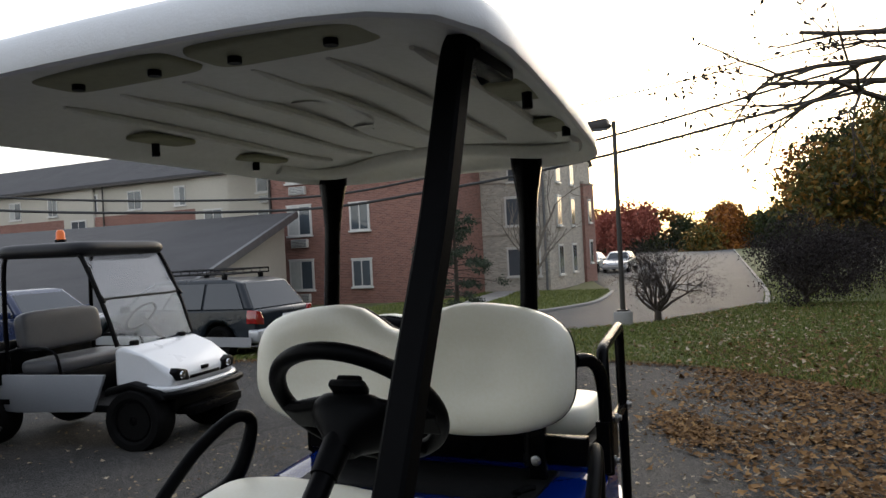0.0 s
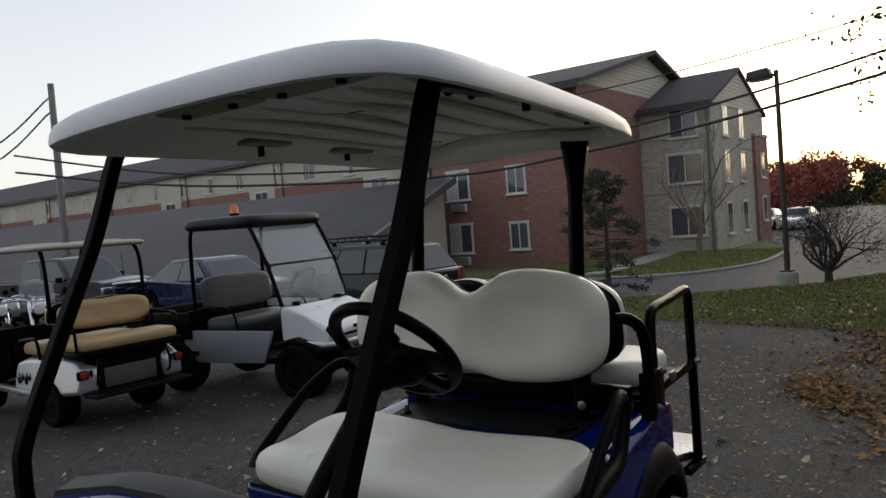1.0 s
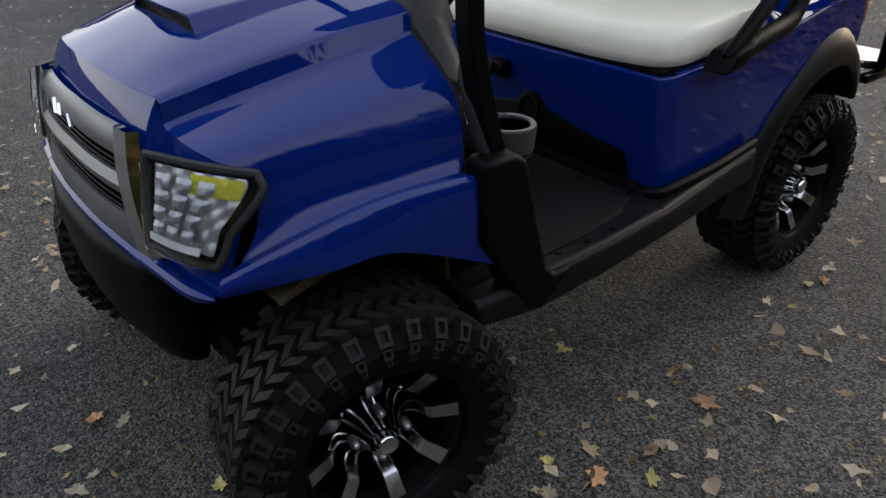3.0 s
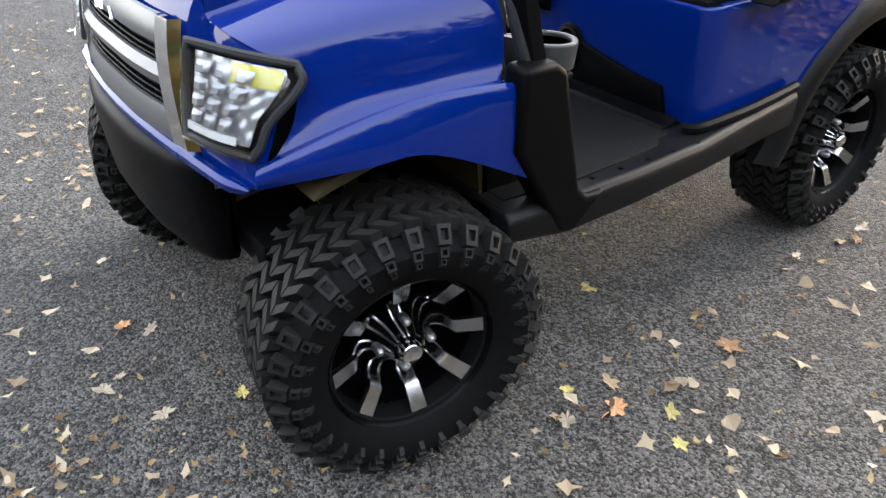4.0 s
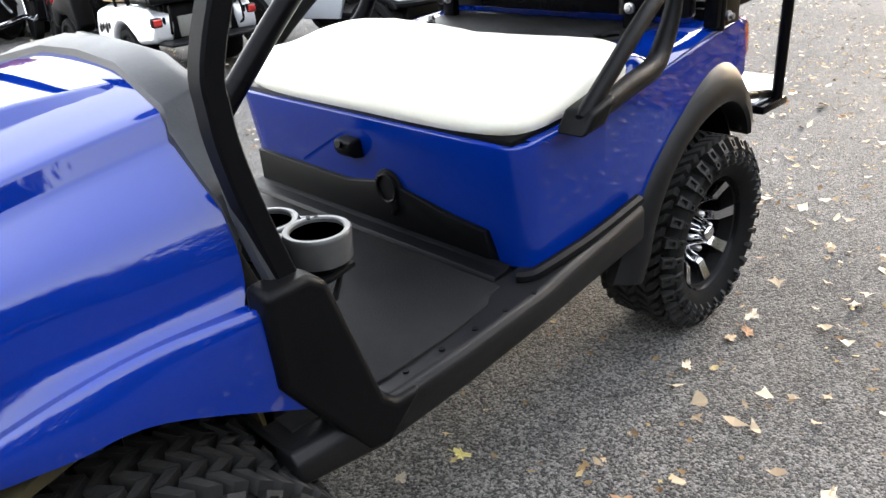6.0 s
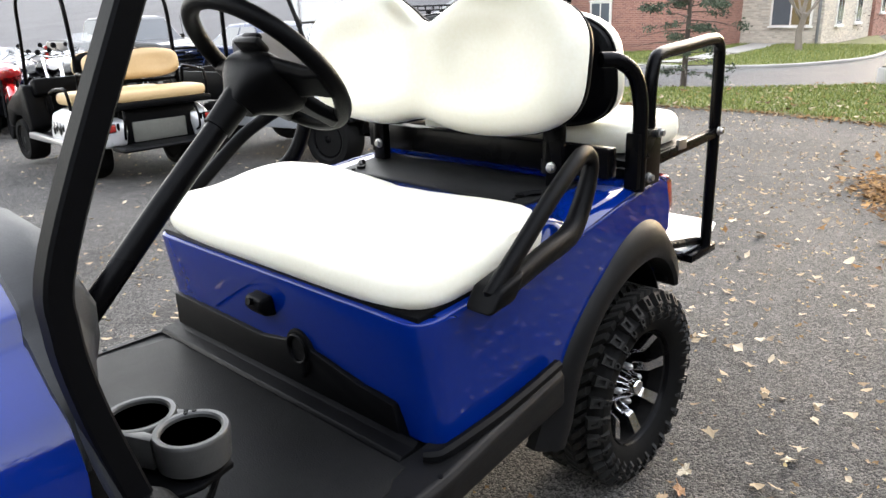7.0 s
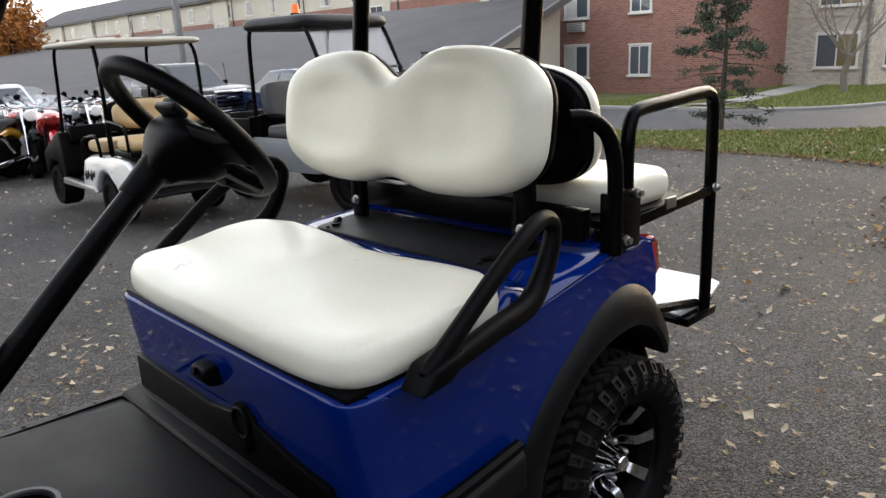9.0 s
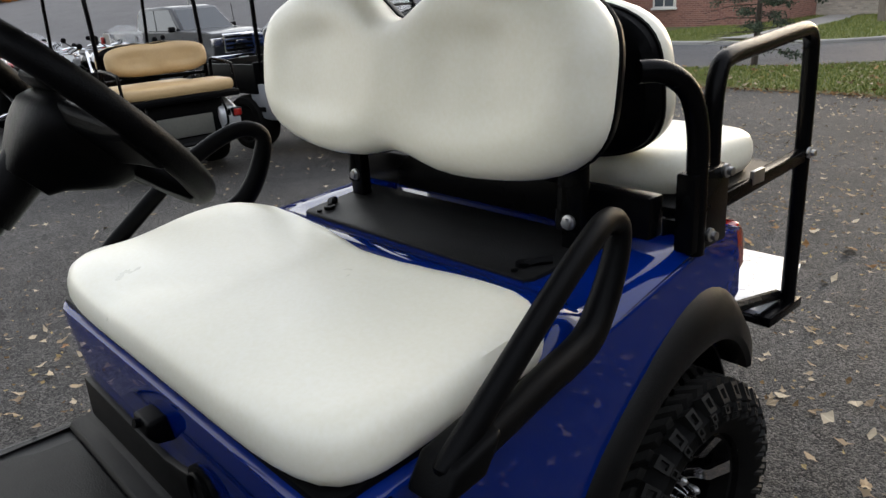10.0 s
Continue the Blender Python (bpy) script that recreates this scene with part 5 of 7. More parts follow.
def build_wheels(cart):
    barrel = lathe([(.166, -.10), (.168, .092), (.160, .098), (.154, .090), (.150, .04), (.146, -.02), (.045, -.042), (.034, .02), (.026, .052), (.002, .054), (.002, -.05), (.03, -.05), (.03, -.05), (.14, -.02), (.15, -.10)], (0, 0, 0), "x", 48)
    barrel = mesh_of("rim", barrel, BLACKPAINT)
    cap = mesh_of("hub_cap", lathe([(.022, .05), (.022, .060), (.0225, .086), (.019, .091), (.015, .089), (.005, .087)], (0, 0, 0), "x", 20), CHROME)
    nut = mesh_of("wheel_nut", lathe([(.009, .0), (.009, .022), (.004, .028)], (0, 0, .052), "x", 8), STEEL)
    shared = (tyre_mesh(), tread_mesh(), spoke_mesh(), fork_mesh(), web_mesh(), barrel, cap, nut)
    build_wheel(cart, "front_wheel", (.500, -1.650, .272), 1, -10, shared)
    build_wheel(cart, "front_wheel", (-.500, -1.650, .272), -1, -10, shared)
    for g in (1, -1):
        w = build_wheel(cart, "rear_wheel", (g * .400, 0, .284), g, 0, shared)
        w.matrix_basis = w.matrix_basis @ Matrix.Diagonal((1, 1.045, 1.045, 1))
        rows = []
        for a in np.linspace(radians(20), radians(166), 20):
            c, sn = math.cos(a), math.sin(a)
            y, z = .378 * c * (.64 if c > 0 else 1.0) - .012, .296 + .375 * sn
            rows.append([(g * .20, y * .98, z * .98), (g * .205, y, z), (g * .44, y, z)])
        bm = bmesh.new()
        faces_of(bm, rows)
        part("wheel_well", thicken(bm, .006), BLACKPLASTIC, cart, "black liner inside the rear wheel arch")
        part("well_wall", box(g * .19, -.36, .30, g * .205, .24, .66), BLACKPLASTIC, cart)
    part("rear_axle", cyl((-.36, 0, .29), (.36, 0, .29), .035, 12), BLACKPAINT, cart)
    part("motor", cyl((-.15, 0, .30), (.12, 0, .30), .10, 20), BLACKPAINT, cart)
    part("front_axle", cyl((-.40, -1.648, .30), (.40, -1.648, .30), .022, 10), BLACKPAINT, cart)
    for s in (1, -1):
        part("control_arm", tube([(s * .10, -1.80, .40), (s * .24, -1.72, .36), (s * .40, -1.65, .30)], .015, 8), BLACKPAINT, cart)
        part("shock", cyl((s * .30, -1.66, .34), (s * .24, -1.62, .60), .026, 12), BLACKPAINT, cart)
        part("frame_rail", prism([(-1.855, .50), (-1.855, .575), (-1.40, .62), (-1.30, .55), (-1.30, .46), (-1.45, .50), (-1.62, .55)], "x", s * .30, s * .22, .004), OLIVE, cart, "olive steel frame rail")
        part("inner_fender", prism([(-1.80, .578), (-1.77, .606), (-1.62, .652), (-1.46, .632), (-1.44, .50), (-1.46, .50), (-1.48, .612), (-1.62, .630), (-1.77, .588)], "x", s * .50, s * .20), OLIVE, cart)
        part("bumper_bracket", prism([(-1.89, .545), (-1.85, .545), (-1.85, .560), (-1.89, .566)], "x", s * .315, s * .24), STEEL, cart)
    part("tie_rod", tube([(-.38, -1.76, .31), (.38, -1.76, .31)], .012, 8), STEEL, cart)
    part("under_tray", box(-.40, -1.85, .40, .40, .15, .46, .01), BLACKPLASTIC, cart)


def build_bumper(cart):
    """A chunky moulded block: flat front, rounded top edge, ends swept back."""
    rings = []
    for x, f in ((-.312, .72), (-.305, .90), (-.287, .98), (-.25, 1), (-.12, 1), (0, 1), (.12, 1), (.25, 1), (.287, .98), (.305, .90), (.312, .72)):
        k = abs(x) / .312
        bow = .05 * k ** 3
        zc, hz = .490, .108 * f
        yf, yb = -1.975 + bow, -1.868 + bow * .4
        ring = []
        for q in range(28):
            a = 2 * math.pi * q / 28
            c, sn = math.cos(a), math.sin(a)
            u, v = math.copysign(abs(c) ** .42, c), math.copysign(abs(sn) ** .42, sn)
            y = (yf + yb) / 2 + u * (yb - yf) / 2 * f
            # the face leans: its foot lies further back
            y += .030 * (1 - v) / 2 if u < 0 else 0
            ring.append((x, y, zc + v * hz))
        rings.append(ring)
    part("front_bumper", loft(rings), BLACKPLASTIC, cart, "matt black plastic front bumper")


def build_roof(cart):
    # outline of the roof, front to rear
    def half_w(y):
        return .590 - .135 * (y + 1.385) / 1.373
    x0 = 0.055
    y0, y1 = -1.385, -.012
    n = 64

    def lift(y):
        return .010 + .048 * (-.012 - y) / 1.373

    def ring(inset, z, pw=7.5):
        r = []
        for i in range(n):
            a = 2 * math.pi * i / n
            c, s = math.cos(a), math.sin(a)
            k = (abs(c) ** pw + abs(s) ** pw) ** (-1 / pw)
            yc, hy = (y0 + y1) / 2, (y1 - y0) / 2 - inset
            y = yc + s * k * hy
            x = c * k * (half_w(y) - inset)
            # crown, and the lift of the front edge
            crown = .026 * (1 - (x / .56) ** 2) - .018 * ((y - yc) / hy) ** 2
            r.append((x0 + x, y, z + lift(y) + crown * (1 if inset > .03 else .55)))
        return r
    top = [(.004, 1.712), (-.003, 1.715), (-.004, 1.722), (-.001, 1.742), (.008, 1.762), (.028, 1.777), (.075, 1.787), (.2, 1.796), (.3, 1.800), (.4, 1.801), (.50, 1.802), (.55, 1.802)]
    part("roof", loft([ring(*p) for p in top], False), WHITEPLASTIC, cart, "white moulded plastic roof")
    under = [(.004, 1.712), (.020, 1.716), (.036, 1.735), (.07, 1.752), (.14, 1.758), (.25, 1.762), (.38, 1.764), (.50, 1.765), (.55, 1.765)]
    bm = loft([ring(*p) for p in under], False)
    bmesh.ops.reverse_faces(bm, faces=bm.faces)
    part("roof_liner", bm, LINER, cart, "dingy white ribbed underside of the roof")

    def under_z(x, y):
        """The liner's height inside its rim."""
        return 1.750 + lift(y) + .026 * (1 - ((x - x0) / .56) ** 2) - .018 * ((y - (y0 + y1) / 2) / .69) ** 2
    for k in range(6):
        x = -.30 + .74 * k / 5
        # shallow ribs that turn outwards as they run back
        path = smooth_path([(x, -1.08, under_z(x, -1.08) + .002), (x, -.75, under_z(x, -.75)), (x * .98, -.48, under_z(x, -.48)), (x * .95 + .012, -.33, under_z(x, -.33)), (x * .90 + .03, -.24, under_z(x, -.24) + .002)], 5)
        part("roof_rib", tube(path, [.005] + [.012] * (len(path) - 2) + [.005], 8, flat=.8), LINER, cart)
    # step of the liner down to its rear rim
    rim = smooth_path([(x0 + x, y, under_z(x0 + x, y) + z) for x, y, z in ((-.44, -.30, -.012), (-.40, -.17, -.016), (-.30, -.15, -.020), (-.12, -.20, -.012), (0, -.215, -.010), (.12, -.20, -.012), (.30, -.15, -.020), (.40, -.17, -.016), (.44, -.30, -.012))], 5)
    part("liner_step", tube(rim, .014, 8, flat=1.4), LINER, cart)
    for x in (-.05, .28):
        bm = cushion(.30, .115, .014, p=6)
        pad = part("roof_pad", xform(bm, pose(x, -1.185, under_z(x, -1.185) + .008, 180)), PADOLIVE, cart)
        for dx in (-.085, .085):
            part("roof_screw", cyl((x + dx, -1.185, under_z(x, -1.185) - .016), (x + dx, -1.185, under_z(x, -1.185) - .002), .011, 10), BLACKPLASTIC, pad)
    for s in (1, -1):
        part("roof_bracket", box(s * .510, -1.13, 1.770, s * .550, -.93, 1.792, .005), BLACKPAINT, cart)
        for y in (-1.06, -.98):
            part("roof_screw", cyl((s * .497, y + .03, 1.777), (s * .512, y + .03, 1.782), .012, 10), BLACKPLASTIC, cart)
        for y in (-.75, -.40):
            pad = part("side_pad", xform(cushion(.085, .16, .012, p=6), pose(x0 + s * (.440 - .05 * (y + .75)), y, under_z(x0 + s * .44, y) + .004, 180)), PADOLIVE, cart)
            part("roof_screw", cyl((x0 + s * (.46 - .05 * (y + .75)), y, 1.757 - .02 * (y + .75)), (x0 + s * (.46 - .05 * (y + .75)), y, 1.790 - .02 * (y + .75)), .010, 8), BLACKPLASTIC, pad)
        # front strut, bent at the cowl
        f = smooth_path([(s * .535, -1.095, 1.800), (s * .535, -1.120, 1.787), (s * .535, -1.148, 1.74), (s * .532, -1.222, 1.54), (s * .529, -1.322, 1.33), (s * .527, -1.436, 1.08), (s * .529, -1.450, .99), (s * .537, -1.442, .90), (s * .549, -1.422, .80), (s * .566, -1.400, .70)], 5)
        part("front_strut", tube(f, .020, 8, flat=.85, up=(1, 0, 0), square=True), STRUTBLACK, cart, "black steel roof strut")
        # plastic shroud that carries the cowl down to the foot panel
        h = smooth_path([(s * .495, -1.432, .905), (s * .518, -1.442, .870), (s * .536, -1.440, .82), (s * .556, -1.430, .76), (s * .578, -1.408, .68)], 5)
        part("strut_shroud", tube(h, [.006, .009, .012] + [.015] * (len(h) - 4) + [.020], 10, flat=.7, up=(1, 0, 0)), COWLGREY, cart, "matt black plastic shroud at the strut's foot")
        # rear strut
        x = s * .318 - .014
        g = [(x, -.095, 1.776), (x, -.096, 1.725), (x, -.105, 1.64), (x, -.112, 1.57), (x, -.148, 1.25), (x, -.180, .91)]
        part("rear_strut", tube(g, [.046, .044, .030, .024, .024, .024], 10), BLACKPAINT, cart, "black steel roof strut")


def build_tail(cart):
    for s in (1, -1):
        part("tail_lamp", prism([(.10, .80), (.13, .855), (.175, .862), (.20, .84), (.215, .76), (.19, .74), (.15, .76)], "x", s * .41, s * .455, .012, 3), REDLENS, cart, "red tail lamp")


cart = thing("golf_cart", pose(0, 0, 0), "lifted blue golf cart with cream seats and white roof", "golf cart")
build_hood(cart)
build_grille(cart)
build_headlight(cart, 1)
build_headlight(cart, -1)
build_body(cart)
build_floor(cart)
build_dash(cart)
build_seats(cart)
for side in (1, -1):
    build_arm(cart, side)
    build_rail(cart, side)
    build_fender(cart, side)
build_step(cart)
build_wheels(cart)
build_bumper(cart)
build_roof(cart)
build_tail(cart)


# ---- other vehicles ----
def plain_wheel(parent, pos, r, w, side, rim=SILVERPAINT, spokes=5, name="wheel"):
    """A road wheel whose face looks along side * x."""
    h = w / 2
    wh = part(name, lathe([(r * .62, -h * .8), (r * .72, -h), (r * .92, -h), (r, -h * .6), (r, h * .6), (r * .92, h), (r * .72, h), (r * .62, h * .8)], pos, "x", 28), RUBBER, parent, "black tyre on a metal rim")
    part("rim", lathe([(r * .64, -h * .7), (r * .64, h * .86), (r * .58, h * .86), (r * .56, h * .3), (.02, h * .25), (.02, -h * .7)] if side > 0 else [(r * .64, h * .7), (r * .64, -h * .86), (r * .58, -h * .86), (r * .56, -h * .3), (.02, -h * .25), (.02, h * .7)], pos, "x", 24), BLACKPAINT, wh)
    for i in range(spokes):
        a = 2 * math.pi * i / spokes
        d = Vector((0, math.cos(a), math.sin(a)))
        c = Vector(pos) + Vector((side * h * .62, 0, 0))
        part("spoke", tube([c + d * r * .06, c + d * r * .60], [r * .10, r * .07], 6, flat=.6), rim, wh)
    part("hub_cap", lathe([(r * .15, 0), (r * .14, side * h * .2), (.01, side * h * .25)], tuple(Vector(pos) + Vector((side * h * .6, 0, 0))), "x", 12), rim, wh)
    return wh


def side_panels(name, parent, poly, x, t, material, bev=0.0):
    for s in (1, -1):
        part(name, prism(poly, "x", s * x, s * (x + t), bev), material, parent)


def build_car(m, label, category, paint, style, group="parked cars"):
    """A parked car; style: wagon, sedan or pickup. The nose looks along -y."""
    car = thing(category.replace(" ", "_"), m, label, category, group)
    L, W, H = {"wagon": (4.45, 1.74, 1.46), "sedan": (4.75, 1.82, 1.46), "pickup": (5.8, 2.02, 1.92)}[style]
    f, b = -L / 2, L / 2
    hw = W / 2
    gc = .26 if style != "pickup" else .42
    belt = {"wagon": .90, "sedan": .93, "pickup": 1.30}[style]
    r = {"wagon": .31, "sedan": .325, "pickup": .40}[style]
    fa, ra = f + .92, b - (.85 if style != "pickup" else 1.25)

    def arch(cy):
        return [(cy + (r + .07) * math.cos(a), r + (r + .07) * math.sin(a)) for a in np.linspace(math.pi, 0, 11)]
    if style == "pickup":
        top = [(f + .02, .62), (f, .95), (f + .06, 1.20), (f + .3, 1.26), (f + 1.35, belt + .02), (f + 1.4, belt), (b - .04, belt + .02), (b, belt - .05), (b, .6), (b - .1, .5)]
    elif style == "wagon":
        top = [(f + .03, .40), (f, .58), (f + .10, .70), (f + .4, .78), (f + 1.15, belt - .02), (b - .25, belt + .04), (b - .02, belt - .02), (b, .62), (b - .03, .40)]
    else:
        top = [(f + .03, .36), (f, .55), (f + .08, .68), (f + .35, .78), (f + 1.3, belt - .03), (b - .75, belt + .05), (b - .12, belt + .03), (b, belt - .12), (b - .02, .60), (b - .05, .36)]
    low = [(b - .08, gc)] + arch(ra)[::-1] + arch(fa)[::-1] + [(f + .1, gc)]
    bm = prism(top + low, "x", -hw, hw)
    for v in bm.verts:
        # plan taper to nose and tail, tumblehome above the waist
        k = abs(v.co.y) / (L / 2)
        v.co.x *= 1 - .10 * max(0, k - .62) / .38 - .03 * max(0, v.co.z - .7)
    body = part("body", bm, paint, car)
    bevel(body, .06 if style != "pickup" else .05, 4)
    # cabin
    if style == "wagon":
        cab = [(f + 1.05, belt - .03), (f + 1.72, H - .04), (f + 2.1, H), (b - .75, H - .02), (b - .45, H - .08), (b - .12, belt)]
    elif style == "sedan":
        cab = [(f + 1.2, belt - .04), (f + 1.95, H - .03), (f + 2.5, H), (b - 1.55, H - .03), (b - .70, belt)]
    else:
        cab = [(f + 1.32, belt - .03), (f + 1.95, H - .05), (f + 2.4, H), (f + 3.5, H - .02), (f + 3.68, H - .10), (f + 3.78, belt - .03)]
    bm = prism(cab, "x", -hw * .93, hw * .93)
    for v in bm.verts:
        v.co.x *= 1 - .24 * max(0, v.co.z - belt) / (H - belt) * (.75 if style == "pickup" else 1)
    bevel(part("cabin", bm, paint, car), .05, 3)
    # glass
    z0, z1 = belt + .02, H - .09

    def tx(z):
        return hw * .93 * (1 - .24 * max(0, z - belt) / (H - belt) * (.75 if style == "pickup" else 1))
    fy = lambda z: cab[0][0] + (cab[1][0] - cab[0][0]) * (z - cab[0][1]) / (cab[1][1] - cab[0][1])
    ry = lambda z: cab[-1][0] + (cab[-2][0] - cab[-1][0]) * (z - cab[-1][1]) / (cab[-2][1] - cab[-1][1])
    nside = {"wagon": 3, "sedan": 2, "pickup": 2}[style]
    ya0, ya1, yb0, yb1 = fy(z0) + .12, fy(z1) + .10, ry(z0) - .10, ry(z1) - .08
    for s in (1, -1):
        for i in range(nside):
            t0, t1 = i / nside, (i + 1) / nside
            g = .035
            q = [(ya0 + (yb0 - ya0) * t0 + g, z0), (ya0 + (yb0 - ya0) * t1 - g, z0), (ya1 + (yb1 - ya1) * t1 - g, z1), (ya1 + (yb1 - ya1) * t0 + g, z1)]
            bm = bmesh.new()
            vs = [bm.verts.new((s * (tx(z) + .008), y, z)) for y, z in q]
            bm.faces.new(vs)
            part("side_window", thicken(bm, .012), CARGLASS, car)
        # mirror
        part("wing_mirror", xform(box(-.10, -.05, -.07, .10, .05, .07, .03, 3), pose(s * (hw + .06), fy(belt) + .28, belt + .05)), paint if style != "pickup" else BLACKPLASTIC, car)
    for nm, yy, d in (("windscreen", fy, -1), ("rear_window", ry, 1)):
        bm = bmesh.new()
        vs = [bm.verts.new((s * (tx(z) - .09), yy(z) + d * .010, z)) for s, z in ((-1, z0), (1, z0), (1, z1), (-1, z1))]
        bm.faces.new(vs)
        part(nm, thicken(bm, .012), CARGLASS, car)
    for s in (1, -1):
        for cy in (fa, ra):
            plain_wheel(car, (s * (hw - .11), cy, r), r, .22, s)
        if style == "pickup":
            part("headlight", box(s * hw * .92, f - .015, .90, s * hw * .60, f + .10, 1.10, .02, 3), MACHINED, car, "clear headlight")
            part("tail_light", box(s * hw * .98, b - .08, .80, s * hw * .82, b + .012, 1.2, .02), REDLENS, car)
        elif style == "sedan":
            part("headlight", prism([(s * .52, .60), (s * .84, .63), (s * .82, .74), (s * .56, .70)], "y", f + .02, f + .16, .02), MACHINED, car, "clear headlight")
            part("tail_light", box(s * hw * .92, b - .20, .70, s * hw * .58, b + .0, .84, .02), REDLENS, car)
        else:
            part("tail_light", prism([(s * .60, .62), (s * .83, .66), (s * .80, .90), (s * .70, .88), (s * .60, .74)], "y", b - .22, b + .012, .02), REDLENS, car, "red tail light")
            part("headlight", box(s * .80, f + .0, .58, s * .45, f + .12, .72, .02), MACHINED, car)
    part("front_bumper", box(-hw * .95, f - .05, gc + .02, hw * .95, f + .2, gc + .26, .05, 3), CHROME if style == "pickup" else paint, car)
    part("rear_bumper", box(-hw * .95, b - .2, gc + .06, hw * .95, b + .06, gc + .30, .05, 3), CHROME if style == "pickup" else (SILVERPAINT if style == "wagon" else paint), car)
    if style == "pickup":
        gr = part("grille", box(-hw * .58, f - .03, .72, hw * .58, f + .06, 1.19, .03, 3), CHROME, car, "large chrome truck grille")
        for i in range(4):
            part("grille_slat", box(-hw * .52, f - .05, .755 + .105 * i, hw * .52, f - .028, .815 + .105 * i, .006), BLACKPLASTIC, gr)
        part("grille_badge", box(-.20, f - .065, .93, .20, f - .045, 1.01, .01), CHROME, gr)
        part("cab_antenna", cyl((hw * .8, f + 1.2, belt), (hw * .8, f + 1.25, belt + .6), .008, 6), BLACKPAINT, car)
        part("bed_liner", box(-hw * .86, f + 3.9, belt - .1, hw * .86, b - .12, belt + .035), BLACKPLASTIC, car)
        part("number_plate", box(-.16, f - .07, .50, .16, f - .055, .60), WHITEPAINT, car)
    else:
        part("lower_grille", box(-.5, f - .02, .40, .5, f + .05, .54, .02), BLACKPLASTIC, car)
        part("number_plate", box(-.16, b + .06, .66 if style == "wagon" else .5, .16, b + .075, .78 if style == "wagon" else .6), WHITEPAINT, car)
    if style == "wagon":
        side_panels("lower_cladding", car, [(f + .2, gc), (b - .1, gc), (b - .06, gc + .17), (f + .15, gc + .17)], hw - .005, .012, SILVERPAINT)
        rack = part("roof_basket", tube([(-.5, f + 1.95, H + .16), (.5, f + 1.95, H + .16), (.5, b - .75, H + .16), (-.5, b - .75, H + .16)], .016, 8, closed=True), BLACKPAINT, car, "black roof basket")
        part("basket_rim", tube([(-.5, f + 1.95, H + .08), (.5, f + 1.95, H + .08), (.5, b - .75, H + .08), (-.5, b - .75, H + .08)], .014, 8, closed=True), BLACKPAINT, rack)
        for i in range(9):
            y = f + 2.0 + (L - 2.75) * i / 8
            part("basket_bar", tube([(-.5, y, H + .08), (.5, y, H + .08)], .009, 6), BLACKPAINT, rack)
            for s in (1, -1):
                part("basket_post", cyl((s * .5, y, H + .08), (s * .5, y, H + .16), .009, 6), BLACKPAINT, rack)
        for s in (1, -1):
            for y in (f + 2.1, b - .95):
                part("rack_foot", box(s * .47, y - .05, H - .04, s * .53, y + .05, H + .09, .01), BLACKPAINT, rack)
    return car


build_car(heading(-9.55, 9.2, -92), "dark blue station wagon with a black roof basket", "station wagon", DARKTEAL, "wagon")
build_car(heading(-14.1, 8.9, 88), "navy sedan parked in a row of cars", "sedan", NAVY, "sedan")
build_car(heading(-18.5, 7.35, 100, fan_z(-18.5, 7.35) - .05) @ Matrix.Diagonal((.86, .86, .95, 1)), "dark grey pickup truck with a chrome grille", "pickup truck", GUNMETAL, "pickup")
build_car(heading(-9.2, 52, 0), "silver sedan in the far car park", "sedan", SILVERPAINT, "sedan", "far parked cars")
build_car(heading(-11.6, 53, 0), "white sedan in the far car park", "sedan", WHITEPAINT, "sedan", "far parked cars")
build_car(heading(-13.9, 54, 0), "dark sedan in the far car park", "sedan", NAVY, "sedan", "far parked cars")
build_car(heading(-21, 3.6, 84), "silver sedan behind the motorcycles", "sedan", SILVERPAINT, "sedan")
build_car(heading(-21.5, .9, 84), "dark blue sedan behind the motorcycles", "sedan", NAVY, "sedan")
build_car(heading(-21, -1.8, 84), "white sedan behind the motorcycles", "sedan", WHITEPAINT, "sedan")


PANELGREY = mat("pale_grey_body_plastic", (.30, .315, .335), (.25, .26, .28), rough=.4, bump=.05)


